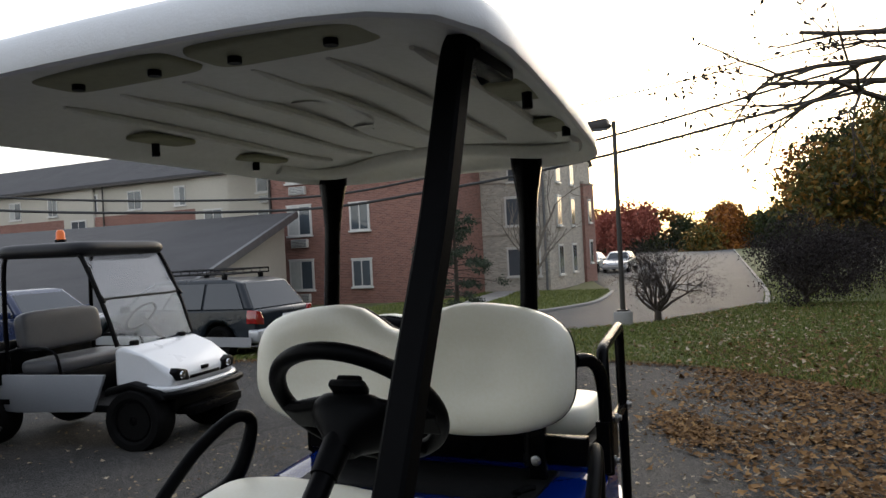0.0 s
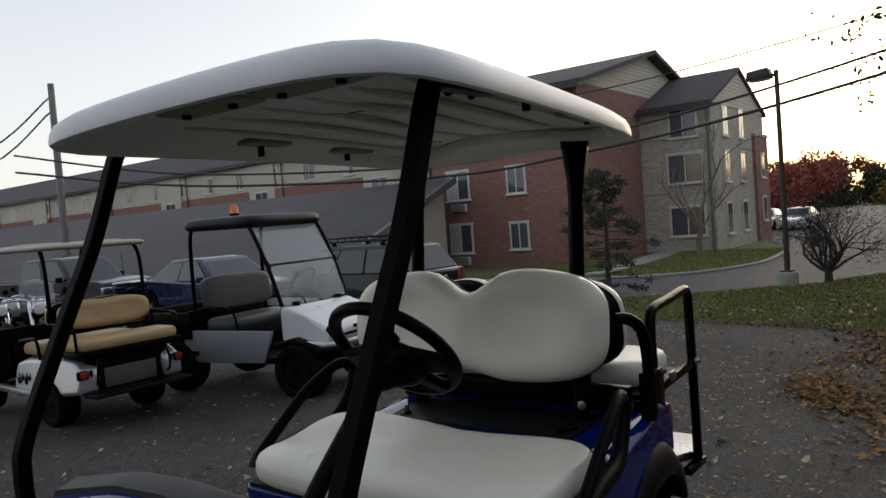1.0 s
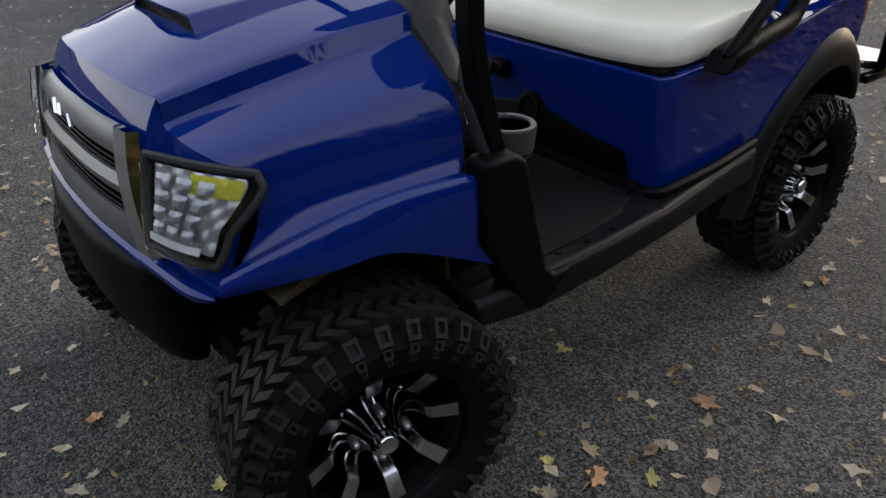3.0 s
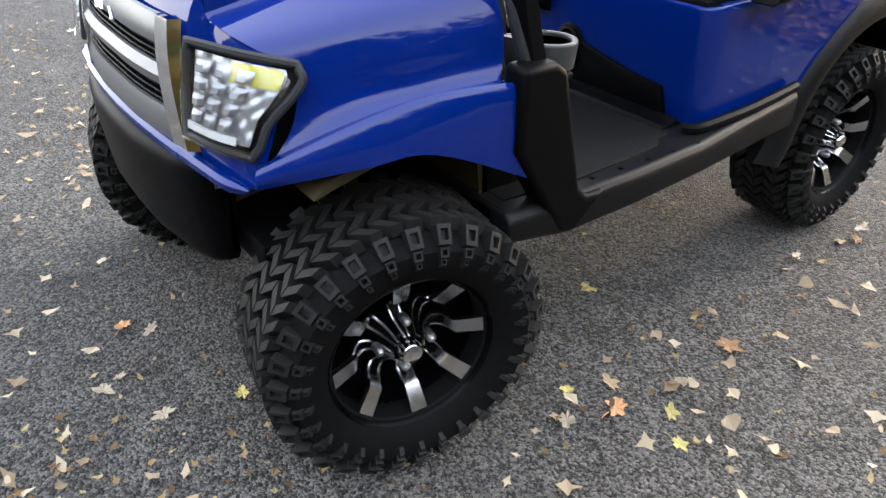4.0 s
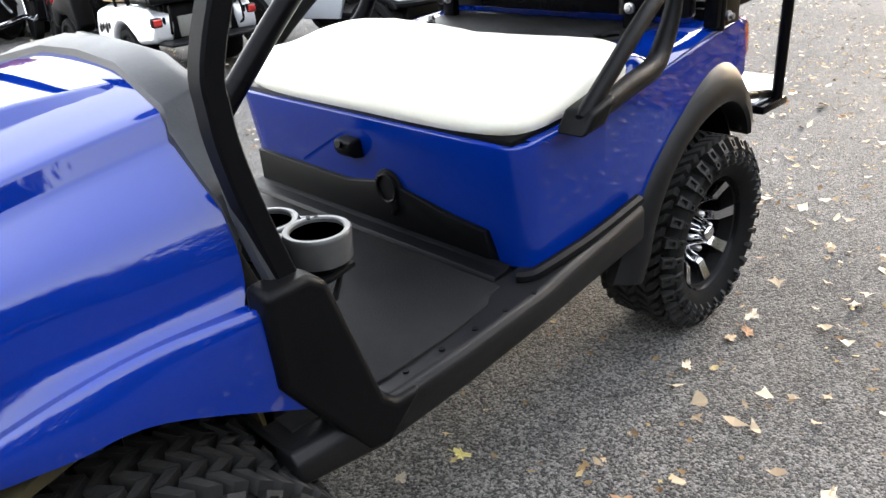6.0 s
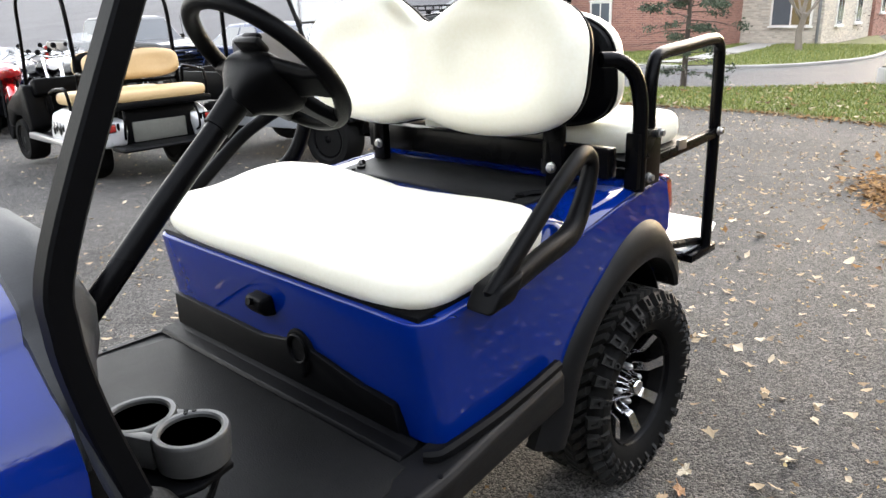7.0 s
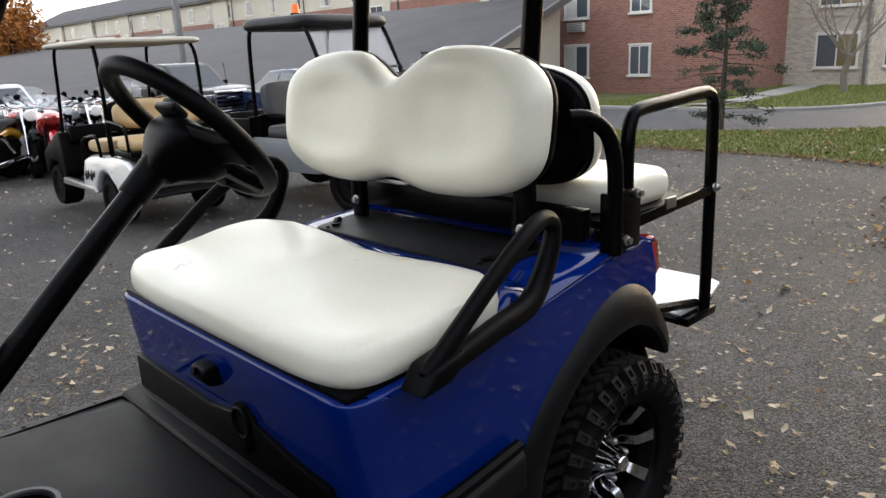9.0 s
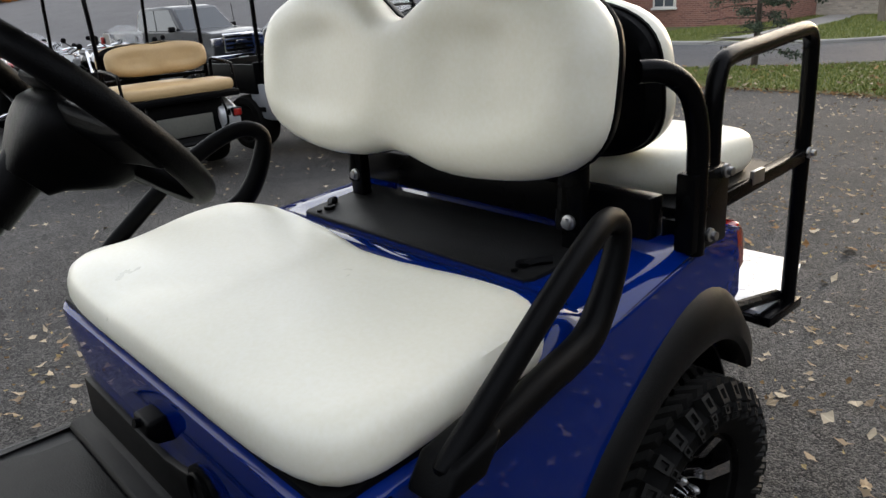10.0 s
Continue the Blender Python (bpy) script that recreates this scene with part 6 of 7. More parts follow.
# ---- white utility cart with a windscreen and beacon ----
def build_utility(m):
    u = thing("utility_cart", m, "white utility cart with clear windscreen and orange beacon", "utility cart")
    side = [(-1.00, .52), (-1.06, .60), (-1.05, .68), (-.99, .74), (-.80, .86), (-.58, .95), (-.50, .92), (-.50, .60), (-.60, .48), (-.72, .44)]
    bm = prism(side, "x", -.52, .52)
    for v in bm.verts:
        if v.co.y < -.9:
            v.co.x *= .90
    hood = part("nose", bm, WHITEPAINT, u, "glossy white nose")
    bevel(hood, .05, 4)
    for s in (1, -1):
        hl = part("headlight", prism([(s * .24, .60), (s * .43, .62), (s * .46, .70), (s * .40, .735), (s * .27, .70)], "y", -1.075, -.94, .015), BLACKPLASTIC, u, "black rimmed headlight")
        part("bulb", lathe([(.001, -.02), (.03, -.012), (.036, 0), (.03, .01)], (s * .35, -1.075, .665), "y", 14), CHROME, hl)
        part("fender", prism([(-1.06, .48), (-1.00, .56), (-.72, .64), (-.46, .58), (-.44, .50), (-.70, .57), (-.94, .52), (-1.00, .46)], "x", s * .44, s * .60, .02), BLACKPLASTIC, u)
        plain_wheel(u, (s * .50, -.74, .29), .29, .24, s, BLACKPAINT, 5)
        plain_wheel(u, (s * .50, .95, .29), .29, .24, s, BLACKPAINT, 5)
        part("side_panel", prism([(-.30, .36), (-.44, .70), (.86, .70), (.80, .36), (.55, .34)], "x", s * .54, s * .58, .012), PANELGREY, u, "pale grey side panel below the seat")
        part("latch", box(s * .575, .62, .42, s * .59, .80, .47, .004), BLACKPLASTIC, u)
        f = smooth_path([(s * .52, -.55, .95), (s * .53, -.42, 1.35), (s * .53, -.22, 1.78), (s * .52, -.10, 1.86)], 4)
        part("front_post", tube(f, .022, 8), BLACKPAINT, u)
        g = smooth_path([(s * .53, .66, .55), (s * .53, .68, 1.2), (s * .53, .66, 1.75), (s * .52, .58, 1.86)], 4)
        part("rear_post", tube(g, .022, 8), BLACKPAINT, u)
        part("hip_rail", tube(smooth_path([(s * .55, .05, .70), (s * .56, .12, .92), (s * .56, .45, .95), (s * .55, .62, .92)], 4), .014, 8), BLACKPAINT, u)
        part("wiper_foot", box(s * .30, -.60, .93, s * .37, -.54, .985, .01), BLACKPLASTIC, u)
    part("badge", box(-.05, -1.068, .665, .05, -1.045, .70, .006), BLACKPLASTIC, u)
    part("bumper", tube(smooth_path([(-.56, -.92, .50), (-.47, -1.12, .51), (0, -1.17, .51), (.47, -1.12, .51), (.56, -.92, .50)], 5), .035, 8), BLACKPLASTIC, u, "black tubular bumper")
    part("front_lip", tube(smooth_path([(-.54, -.86, .58), (-.47, -1.05, .555), (0, -1.10, .55), (.47, -1.05, .555), (.54, -.86, .58)], 5), .026, 8), WHITEPAINT, u, "white lip round the nose")
    part("nose_slot", box(-.22, -1.066, .605, .22, -1.04, .635, .006), BLACKPLASTIC, u)
    part("lower_guard", prism([(-.46, .34), (.46, .34), (.42, .53), (-.42, .53)], "y", -1.06, -.98, .01), BLACKPLASTIC, u)
    part("floor", box(-.55, -.70, .36, .55, .20, .42, .01), BLACKPLASTIC, u)
    part("chassis", box(-.36, -1.2, .30, .36, 1.5, .38, .01), BLACKPAINT, u)
    bm = xform(cushion(1.06, .46, .12, p=6), pose(0, .36, .70))
    part("seat", bm, GREYVINYL, u, "grey vinyl seat")
    bm = xform(cushion(1.0, .40, .10, p=6), pose(0, .62, 1.08, 82))
    part("backrest", bm, GREYVINYL, u, "dark grey vinyl backrest")
    part("seat_box", box(-.52, .12, .42, .52, .62, .70, .02), BLACKPLASTIC, u)
    bed = part("cargo_bed", box(-.60, .70, .60, .60, 1.75, .66, .01), BLACKPLASTIC, u, "black cargo bed")
    for s in (1, -1):
        part("bed_side", box(s * .60, .70, .62, s * .565, 1.75, .90, .012), BLACKPLASTIC, bed)
    part("bed_front", box(-.60, .70, .62, .60, .735, .92, .012), BLACKPLASTIC, bed)
    part("tailgate", box(-.60, 1.72, .62, .60, 1.755, .90, .012), BLACKPLASTIC, bed)
    bm = xform(cushion(1.20, 1.04, .135, p=8), pose(0, .24, 1.805))
    roof = part("roof", bm, mat("charcoal_canopy", (.014, .015, .018), (.009, .009, .011), rough=.42, bump=.1, spec=.25), u, "charcoal plastic canopy")
    # clear windscreen in two halves
    for z0, z1, y0, y1 in ((.96, 1.38, -.56, -.42), (1.40, 1.84, -.415, -.18)):
        bm = bmesh.new()
        faces_of(bm, [[(x, y0 + (y1 - y0) * t, z0 + (z1 - z0) * t) for t in (0, .5, 1)] for x in np.linspace(-.52, .52, 6)])
        part("windscreen", thicken(bm, .006), CLEARSHEET, u, "scratched clear plastic windscreen").visible_shadow = False
    part("windscreen_strip", tube([(-.53, -.418, 1.39), (.53, -.418, 1.39)], .012, 6), GREYPLASTIC, u)
    for s in (1, -1):
        part("clamp", cyl((s * .53, -.44, 1.36), (s * .53, -.40, 1.42), .022, 8), BLACKPLASTIC, u)
        part("roof_clamp", cyl((s * .25, -.21, 1.80), (s * .25, -.17, 1.86), .016, 8), BLACKPLASTIC, u)
    M = Matrix.Translation((.24, -.18, 1.16)) @ Euler((radians(-50), 0, 0)).to_matrix().to_4x4()
    part("steering_wheel", xform(tube([(.17 * math.cos(a), .17 * math.sin(a), 0) for a in np.linspace(0, 2 * math.pi, 33)[:-1]], .013, 8, closed=True), M), BLACKPLASTIC, u)
    part("steering_column", cyl((.24, -.50, .86), (.24, -.19, 1.15), .025, 10), BLACKPLASTIC, u)
    bc = part("beacon", lathe([(.001, .135), (.028, .13), (.040, .10), (.043, .04), (.046, .035)], (-.10, .42, 1.950), "z", 20), ORANGE, u, "orange warning beacon")
    part("beacon_base", lathe([(.050, .036), (.054, .025), (.054, -.02), (.04, -.025)], (-.10, .42, 1.950), "z", 20), BLACKPLASTIC, bc)
    return u


build_utility(heading(-4.95, 3.08, 97) @ Matrix.Diagonal((1, 1, .955, 1)))


# ---- cream-seated golf cart ----
def build_second_cart(m):
    c = thing("golf_cart", m, "silver-white golf cart with tan seats and beige roof", "golf cart")
    skin = SILVERPAINT
    ax, fx = -.17, -1.83
    for s in (1, -1):
        # rear side panel: rounded top, arch over the wheel, swept foot
        arch = [(ax + .275 * math.cos(a), .235 + .275 * math.sin(a)) for a in np.linspace(radians(22), radians(168), 13)]
        poly = [(-.86, .34), (-.84, .52), (-.80, .62), (-.62, .665), (-.30, .68), (.10, .69), (.30, .67), (.40, .60), (.44, .50), (.43, .36), (.16, .33)] + arch + [(-.50, .31)]
        bm = prism(poly, "x", s * .585, s * .38)
        for v in bm.verts:
            # the flank rolls in at its top and towards the tail
            v.co.x -= s * (.05 * max(0, v.co.z - .52) / .16 + .04 * max(0, v.co.y) / .44)
        fender = part("rear_fender", bm, skin, c, "silver rear body panel")
        bevel(fender, .045, 4)
        # dark flames painted on the flank
        for y0, z0, k in ((-.74, .40, 1.0), (-.66, .43, .8), (-.58, .40, 1.05), (-.49, .44, .7)):
            flame = [(y0, z0), (y0 + .035 * k, z0 + .015), (y0 + .050 * k, z0 + .06 * k), (y0 + .035 * k, z0 + .13 * k), (y0 + .018 * k, z0 + .08 * k), (y0 + .006, z0 + .05 * k), (y0 - .012, z0 + .09 * k), (y0 - .02, z0 + .03 * k)]
            part("flame_decal", prism(flame, "x", s * .5865, s * .5835), BLACKPLASTIC, fender, "black painted flame")
        part("rocker", prism([(-1.50, .29), (-1.48, .36), (-.50, .35), (-.46, .29)], "x", s * .60, s * .53, .012), STEEL, c)
        plain_wheel(c, (s * .46, ax, .235), .235, .21, s, BLACKPAINT)
        plain_wheel(c, (s * .46, fx, .235), .235, .21, s, BLACKPAINT)
        part("front_fender", prism([(fx - .36, .36), (fx - .33, .60), (fx - .05, .74), (fx + .25, .86), (fx + .34, .84), (fx + .40, .40), (fx + .30, .32), (fx + .24, .42), (fx + .10, .51), (fx - .10, .51), (fx - .24, .36)], "x", s * .57, s * .36, .03, 3), BLACKPLASTIC, c, "black front fender and cowl side")
        f = smooth_path([(s * .50, fx + .26, .82), (s * .50, fx + .36, 1.3), (s * .50, fx + .42, 1.66), (s * .49, fx + .50, 1.76)], 4)
        part("front_strut", tube(f, .018, 8), BLACKPAINT, c)
        g = smooth_path([(s * .50, -.10, .62), (s * .50, -.12, 1.3), (s * .50, -.16, 1.64), (s * .49, -.26, 1.76)], 4)
        part("rear_strut", tube(g, .020, 8), BLACKPAINT, c)
        h = smooth_path([(s * .53, -.06, .70), (s * .53, -.05, .98), (s * .53, .02, 1.02), (s * .53, .34, .995), (s * .53, .40, .95), (s * .53, .42, .70)], 4)
        part("arm_rail", tube(h, .015, 8), BLACKPAINT, c)
        part("hip_rail", tube(smooth_path([(s * .54, -.80, .64), (s * .55, -.78, .80), (s * .55, -.50, .86), (s * .55, -.34, .84), (s * .54, -.32, .66)], 4), .016, 8), BLACKPAINT, c)
        lamp = part("tail_lamp", box(s * .545, .385, .50, s * .445, .452, .585, .014, 3), BLACKPLASTIC, c, "red tail lamp in a dark rim")
        part("lens", box(s * .537, .40, .508, s * .453, .458, .577, .012, 3), REDLENS, lamp)
        part("lamp_hook", tube(smooth_path([(s * .36, .41, .42), (s * .38, .46, .46), (s * .37, .47, .60), (s * .35, .43, .70)], 4), .012, 6), BLACKPAINT, c)
    part("body", prism([(-.80, .34), (-.80, .66), (-.20, .70), (.36, .68), (.37, .36)], "x", -.42, .42, .02), BLACKPLASTIC, c)
    part("nose", prism([(fx - .42, .38), (fx - .42, .58), (fx - .10, .76), (fx + .28, .90), (fx + .36, .88), (fx + .34, .34)], "x", -.40, .40, .05, 3), BLACKPLASTIC, c)
    part("dash", prism([(fx + .28, .70), (fx + .30, .90), (fx + .42, .92), (fx + .44, .74)], "x", -.48, .48, .03, 3), BLACKPLASTIC, c)
    part("floor", box(-.56, -1.5, .28, .56, -.75, .33, .01), BLACKPLASTIC, c)
    part("seat", xform(cushion(1.06, .46, .11, p=6), pose(0, -.55, .70)), BEIGE, c, "tan vinyl seat")
    part("rear_seat", xform(cushion(1.06, .42, .10, p=6), pose(0, .26, .765)), BEIGE, c, "tan vinyl rear seat")
    part("seat_pan", box(-.54, .05, .700, .54, .475, .762, .014), BLACKPLASTIC, c, "black pan under the rear seat")
    for y, face in ((-.25, -1), (-.02, 1)):
        build_back(c, "backrest", Vector((0, y, .93)), .48, .29, face, BEIGE, 6, .012, .0)
    part("back_rail", tube([(-.50, -.12, .90), (.50, -.12, .90)], .018, 8), BLACKPAINT, c)
    bm = xform(cushion(1.14, 1.72, .065, p=9), pose(0, -.86, 1.732))
    roof = part("roof", bm, mat("beige_roof_plastic", (.40, .36, .29), (.33, .30, .25), rough=.5, bump=.2), c, "beige plastic roof")
    for x in (-.30, .30):
        part("roof_channel", tube(smooth_path([(x, -1.60, 1.790), (x, -.90, 1.803), (x, -.15, 1.792)], 4), .022, 8, flat=.4), bpy.data.materials["beige_roof_plastic"], roof)
    part("bagwell", box(-.38, .34, .36, .38, .385, .69, .01), BLACKPLASTIC, c)
    part("bagwell_panel", box(-.27, .38, .38, .27, .395, .57, .012), mat("dull_grey_panel", (.13, .13, .115), (.08, .08, .072), rough=.5, bump=.2), c, "pale grey panel in the bag well")
    part("foot_board", prism([(.40, .335), (.66, .335), (.68, .352), (.66, .372), (.40, .372)], "x", -.50, .50, .008), BLACKPLASTIC, c, "black folding foot board")
    for s in (1, -1):
        part("board_arm", tube([(s * .42, .40, .36), (s * .42, .43, .58)], .014, 6), BLACKPAINT, c)
    M = Matrix.Translation((-.24, -1.14, 1.04)) @ Euler((radians(-50), 0, 0)).to_matrix().to_4x4()
    wheel = part("steering_wheel", xform(tube([(.17 * math.cos(a), .17 * math.sin(a), 0) for a in np.linspace(0, 2 * math.pi, 33)[:-1]], .014, 8, closed=True), M), BLACKPLASTIC, c)
    part("wheel_centre", xform(box(-.15, -.035, -.03, .15, .045, .008, .02, 3), M), BLACKPLASTIC, wheel)
    part("steering_column", cyl((-.24, -1.50, .72), (-.24, -1.15, 1.03), .024, 10), BLACKPLASTIC, c)
    return c


build_second_cart(heading(-5.5, 1.45, -90.5) @ Matrix.Diagonal((.94, .94, .94, 1)))


# ---- motorcycles ----
def spoked(parent, y, r, w, name="wheel"):
    wh = part(name, lathe([(r * .80, -w * .4), (r * .86, -w / 2), (r * .96, -w * .4), (r, 0), (r * .96, w * .4), (r * .86, w / 2), (r * .80, w * .4)], (0, y, r), "x", 26), RUBBER, parent, "motorcycle tyre")
    part("rim", lathe([(r * .80, -w * .35), (r * .81, w * .35), (r * .75, w * .3), (r * .75, -w * .3)], (0, y, r), "x", 24), CHROME, wh)
    for i in range(9):
        a = 2 * math.pi * i / 9
        part("spoke", tube([(0, y + .04 * math.cos(a), r + .04 * math.sin(a)), (0, y + r * .77 * math.cos(a), r + r * .77 * math.sin(a))], .009, 4), CHROME, wh)
    part("hub", cyl((-.06, y, r), (.06, y, r), .05, 12), CHROME, wh)
    part("brake_disc", lathe([(.12, .058), (.12, .064), (.05, .064), (.05, .058)], (0, y, r), "x", 18), STEEL, wh)


def build_bike(m, label, paint, kind, lean=6):
    b = thing("motorcycle", m @ pose(0, 0, 0, 0, lean, 0), label, "motorcycle", "row of motorcycles")
    sport = kind == "sport"
    fr = .30 if sport else .32
    fy, ry = -.78, .72
    spoked(b, fy, fr, .12, "front_wheel")
    spoked(b, ry, .31, .17, "rear_wheel")
    rake = .30 if sport else .48
    for s in (1, -1):
        part("fork", tube([(s * .09, fy, fr), (s * .10, fy + rake * .5, .72), (s * .10, fy + rake, 1.0)], [.02, .02, .024], 10), CHROME if not sport else BLACKPAINT, b)
        part("mirror", lathe([(.001, -.01), (.036, -.006), (.04, .0), (.036, .01)], (s * .40, fy + rake + .02, 1.16), "y", 14), BLACKPLASTIC, b)
        part("mirror_stem", tube([(s * .28, fy + rake + .04, 1.06), (s * .40, fy + rake + .02, 1.14)], .008, 6), BLACKPAINT, b)
        part("shock", cyl((s * .14, ry - .05, .40), (s * .14, ry - .28, .66), .03, 10), CHROME, b)
        part("exhaust", tube(smooth_path([(s * .12, -.28, .38), (s * .20, -.18, .26), (s * .22, .3, .27), (s * .22, .95, .34)], 4), [.03] * 8 + [.045] * 5, 10), CHROME, b)
        part("footpeg", cyl((s * .16, -.05, .32), (s * .32, -.05, .32), .014, 8), BLACKPAINT, b)
    part("handlebar", tube(smooth_path([(-.40, fy + rake + .22, 1.02), (-.26, fy + rake + .06, 1.06), (0, fy + rake, 1.02), (.26, fy + rake + .06, 1.06), (.40, fy + rake + .22, 1.02)], 4), .014, 8), CHROME, b)
    tank = [[(w * math.cos(a), y, z + h * math.sin(a)) for a in np.linspace(0, 2 * math.pi, 19)[:-1]] for y, w, h, z in ((-.40, .03, .03, .86), (-.36, .12, .09, .86), (-.18, .165, .13, .86), (.0, .15, .12, .84), (.14, .09, .07, .80), (.18, .03, .02, .79))]
    part("fuel_tank", loft(tank), paint, b)
    part("engine", box(-.17, -.32, .26, .17, .18, .62, .04, 3), BLACKPAINT if sport else STEEL, b)
    for s in (1, -1):
        part("cylinder", cyl((s * .02, -.10, .45), (s * .13, -.22, .70), .075, 14), BLACKPAINT, b)
    part("frame", tube(smooth_path([(0, fy + rake, .96), (0, -.35, .72), (0, -.30, .30), (0, .25, .28), (0, ry, .31)], 4), .024, 8), BLACKPAINT, b)
    seat = [[(w * math.cos(a), y, z + h * math.sin(a)) for a in np.linspace(0, 2 * math.pi, 17)[:-1]] for y, w, h, z in ((.10, .05, .03, .78), (.16, .13, .05, .77), (.40, .17, .06, .74), (.55, .15, .06, .80), (.80, .12, .05, .83), (.92, .05, .03, .83))]
    part("seat", loft(seat), BLACKPLASTIC, b)
    part("rear_fender", tube(smooth_path([(0, ry - .25, .62), (0, ry, .69), (0, ry + .24, .60), (0, ry + .30, .50)], 4), .055 if sport else .075, 10, flat=1.0), paint, b)
    part("front_fender", tube(smooth_path([(0, fy - .20, .56), (0, fy, .68), (0, fy + .22, .58), (0, fy + .32, .44)], 4), .07, 10), paint, b)
    if sport:
        fair = [[(w * math.copysign(abs(math.cos(a)) ** .8, math.cos(a)), y, z + h * math.sin(a)) for a in np.linspace(0, 2 * math.pi, 21)[:-1]] for y, w, h, z in ((-.92, .03, .03, .92), (-.86, .10, .06, .91), (-.70, .15, .10, .90), (-.45, .18, .15, .83), (-.15, .16, .17, .70), (.05, .11, .12, .62))]
        part("fairing", loft(fair), paint, b, "gloss front fairing")
        part("headlight", box(-.10, -.935, .86, .10, -.86, .93, .02), LENSCLEAR, b)
        shield = [[(x, -.80 + .22 * t + .5 * x * x, 1.0 + .22 * t) for t in (0, .5, 1)] for x in np.linspace(-.17, .17, 7)]
    else:
        lamp = part("headlight", lathe([(.001, -.10), (.085, -.085), (.095, -.06), (.08, .05), (.03, .09)], (0, fy + rake - .12, .92), "y", 20), CHROME, b, "round chrome headlight")
        part("lens", lathe([(.001, -.108), (.07, -.098), (.08, -.086)], (0, fy + rake - .12, .92), "y", 20), WHITEPLASTIC, lamp)
        shield = [[(x, fy + rake - .13 + .14 * t + .35 * x * x, 1.0 + (.36 - 1.6 * x * x) * t) for t in (0, .35, .7, 1)] for x in np.linspace(-.23, .23, 9)]
    if kind != "bare":
        bm = bmesh.new()
        faces_of(bm, shield)
        part("windshield", thicken(bm, .004), CLEARSHEET, b, "clear plastic windshield").visible_shadow = False
    part("side_stand", tube([(.10, .0, .30), (.26, .05, .02)], .012, 6), BLACKPAINT, b)
    return b


BIKES = (("red sport motorcycle with a gloss fairing", REDPAINT, "sport"), ("black touring motorcycle with a tall windshield", BLACKPAINT, "tour"), ("black cruiser motorcycle with chrome forks", BLACKPAINT, "bare"), ("red sport motorcycle with a small screen", REDPAINT, "sport"), ("yellow and chrome cruiser motorcycle", YELLOWPAINT, "tour"), ("black touring motorcycle with a windshield", BLACKPAINT, "tour"), ("black cruiser motorcycle with a long fork", BLACKPAINT, "bare"), ("navy cruiser motorcycle with chrome pipes", NAVY, "bare"), ("red cruiser motorcycle with chrome pipes", REDPAINT, "bare"), ("black sport motorcycle with a fairing", BLACKPAINT, "sport"))
# two ranks, noses towards the open lot
for i, (d, az, turn) in enumerate(((12.6, 71.6, 8), (12.2, 80.0, -4), (13.6, 69.2, 14), (14.2, 73.6, 2), (12.4, 76.0, -38), (13.0, 84.0, 6), (14.8, 66.6, 10), (15.2, 70.4, -8), (15.6, 76.4, 16), (15.4, 80.4, 0))):
    lab, paint, kind = BIKES[i]
    a = radians(az)
    build_bike(heading(1.4 - d * math.sin(a), -2.2 + d * math.cos(a), az + turn), lab, paint, kind)
for d, az, turn, k in ((12.9, 67.0, 12, 5), (13.2, 78.0, 10, 2), (14.6, 83.0, -6, 6), (15.0, 86.5, 4, 5), (12.7, 88.0, -5, 2), (16.2, 73.0, 5, 5), (14.0, 75.2, -12, 6), (13.4, 73.0, 10, 2), (14.4, 71.6, -6, 9), (13.9, 81.6, 4, 9), (15.6, 68.2, 7, 2), (16.6, 75.0, 0, 6)):
    lab, paint, kind = BIKES[k]
    a = radians(az)
    build_bike(heading(1.4 - d * math.sin(a), -2.2 + d * math.cos(a), az + turn), lab, paint, kind)


# ---- poles, lamps, cables ----
lamp = thing("street_lamp", pose(-2.0, 13.55, fan_z(-2.0, 13.55)) @ Matrix.Diagonal((.87, .87, .87, 1)), "dark car park lamp on a round concrete base", "street lamp")
part("base", lathe([(.23, 0), (.23, .33), (.21, .36), (.09, .38)], (0, 0, 0), "z", 20), CONCRETE, lamp, "concrete footing")
part("base_plate", box(-.13, -.13, .37, .13, .13, .41, .01), DARKPOLE, lamp)
part("pole", tube([(0, 0, .38), (0, 0, 4.95)], [.065, .050], 12), DARKPOLE, lamp)
part("arm", box(-.30, -.03, 4.82, 0, .03, 4.88), DARKPOLE, lamp)
hd = part("head", prism([(-.62, 4.78), (-.60, 4.98), (-.14, 5.02), (-.10, 4.80)], "y", -.20, .20, .02), DARKPOLE, lamp, "shoebox lamp head")
part("lens", box(-.58, -.16, 4.765, -.16, .16, 4.785), WINGLASS, hd)

up = thing("utility_pole", pose(-30.2, 13.2, -1.4), "weathered grey utility pole", "utility pole")
part("pole", tube([(0, 0, 0), (0, 0, 9.9)], [.17, .13], 12), GALV, up)
for z in (7.35, 7.95):
    part("insulator", cyl((0, 0, z), (.24, 0, z), .03, 8), WINGLASS, up)


def polar(az, d, slope, eye=(0.9, -2.1, 1.52)):
    a = radians(az + .4)
    return (eye[0] - d * math.sin(a), eye[1] + d * math.cos(a), eye[2] + d * (slope + .0105))


def cable(pts, r, label):
    o = part("overhead_cable", tube(smooth_path(pts, 8), r, 6), CABLE)
    return tagged(o, label, "cable", "overhead cables")


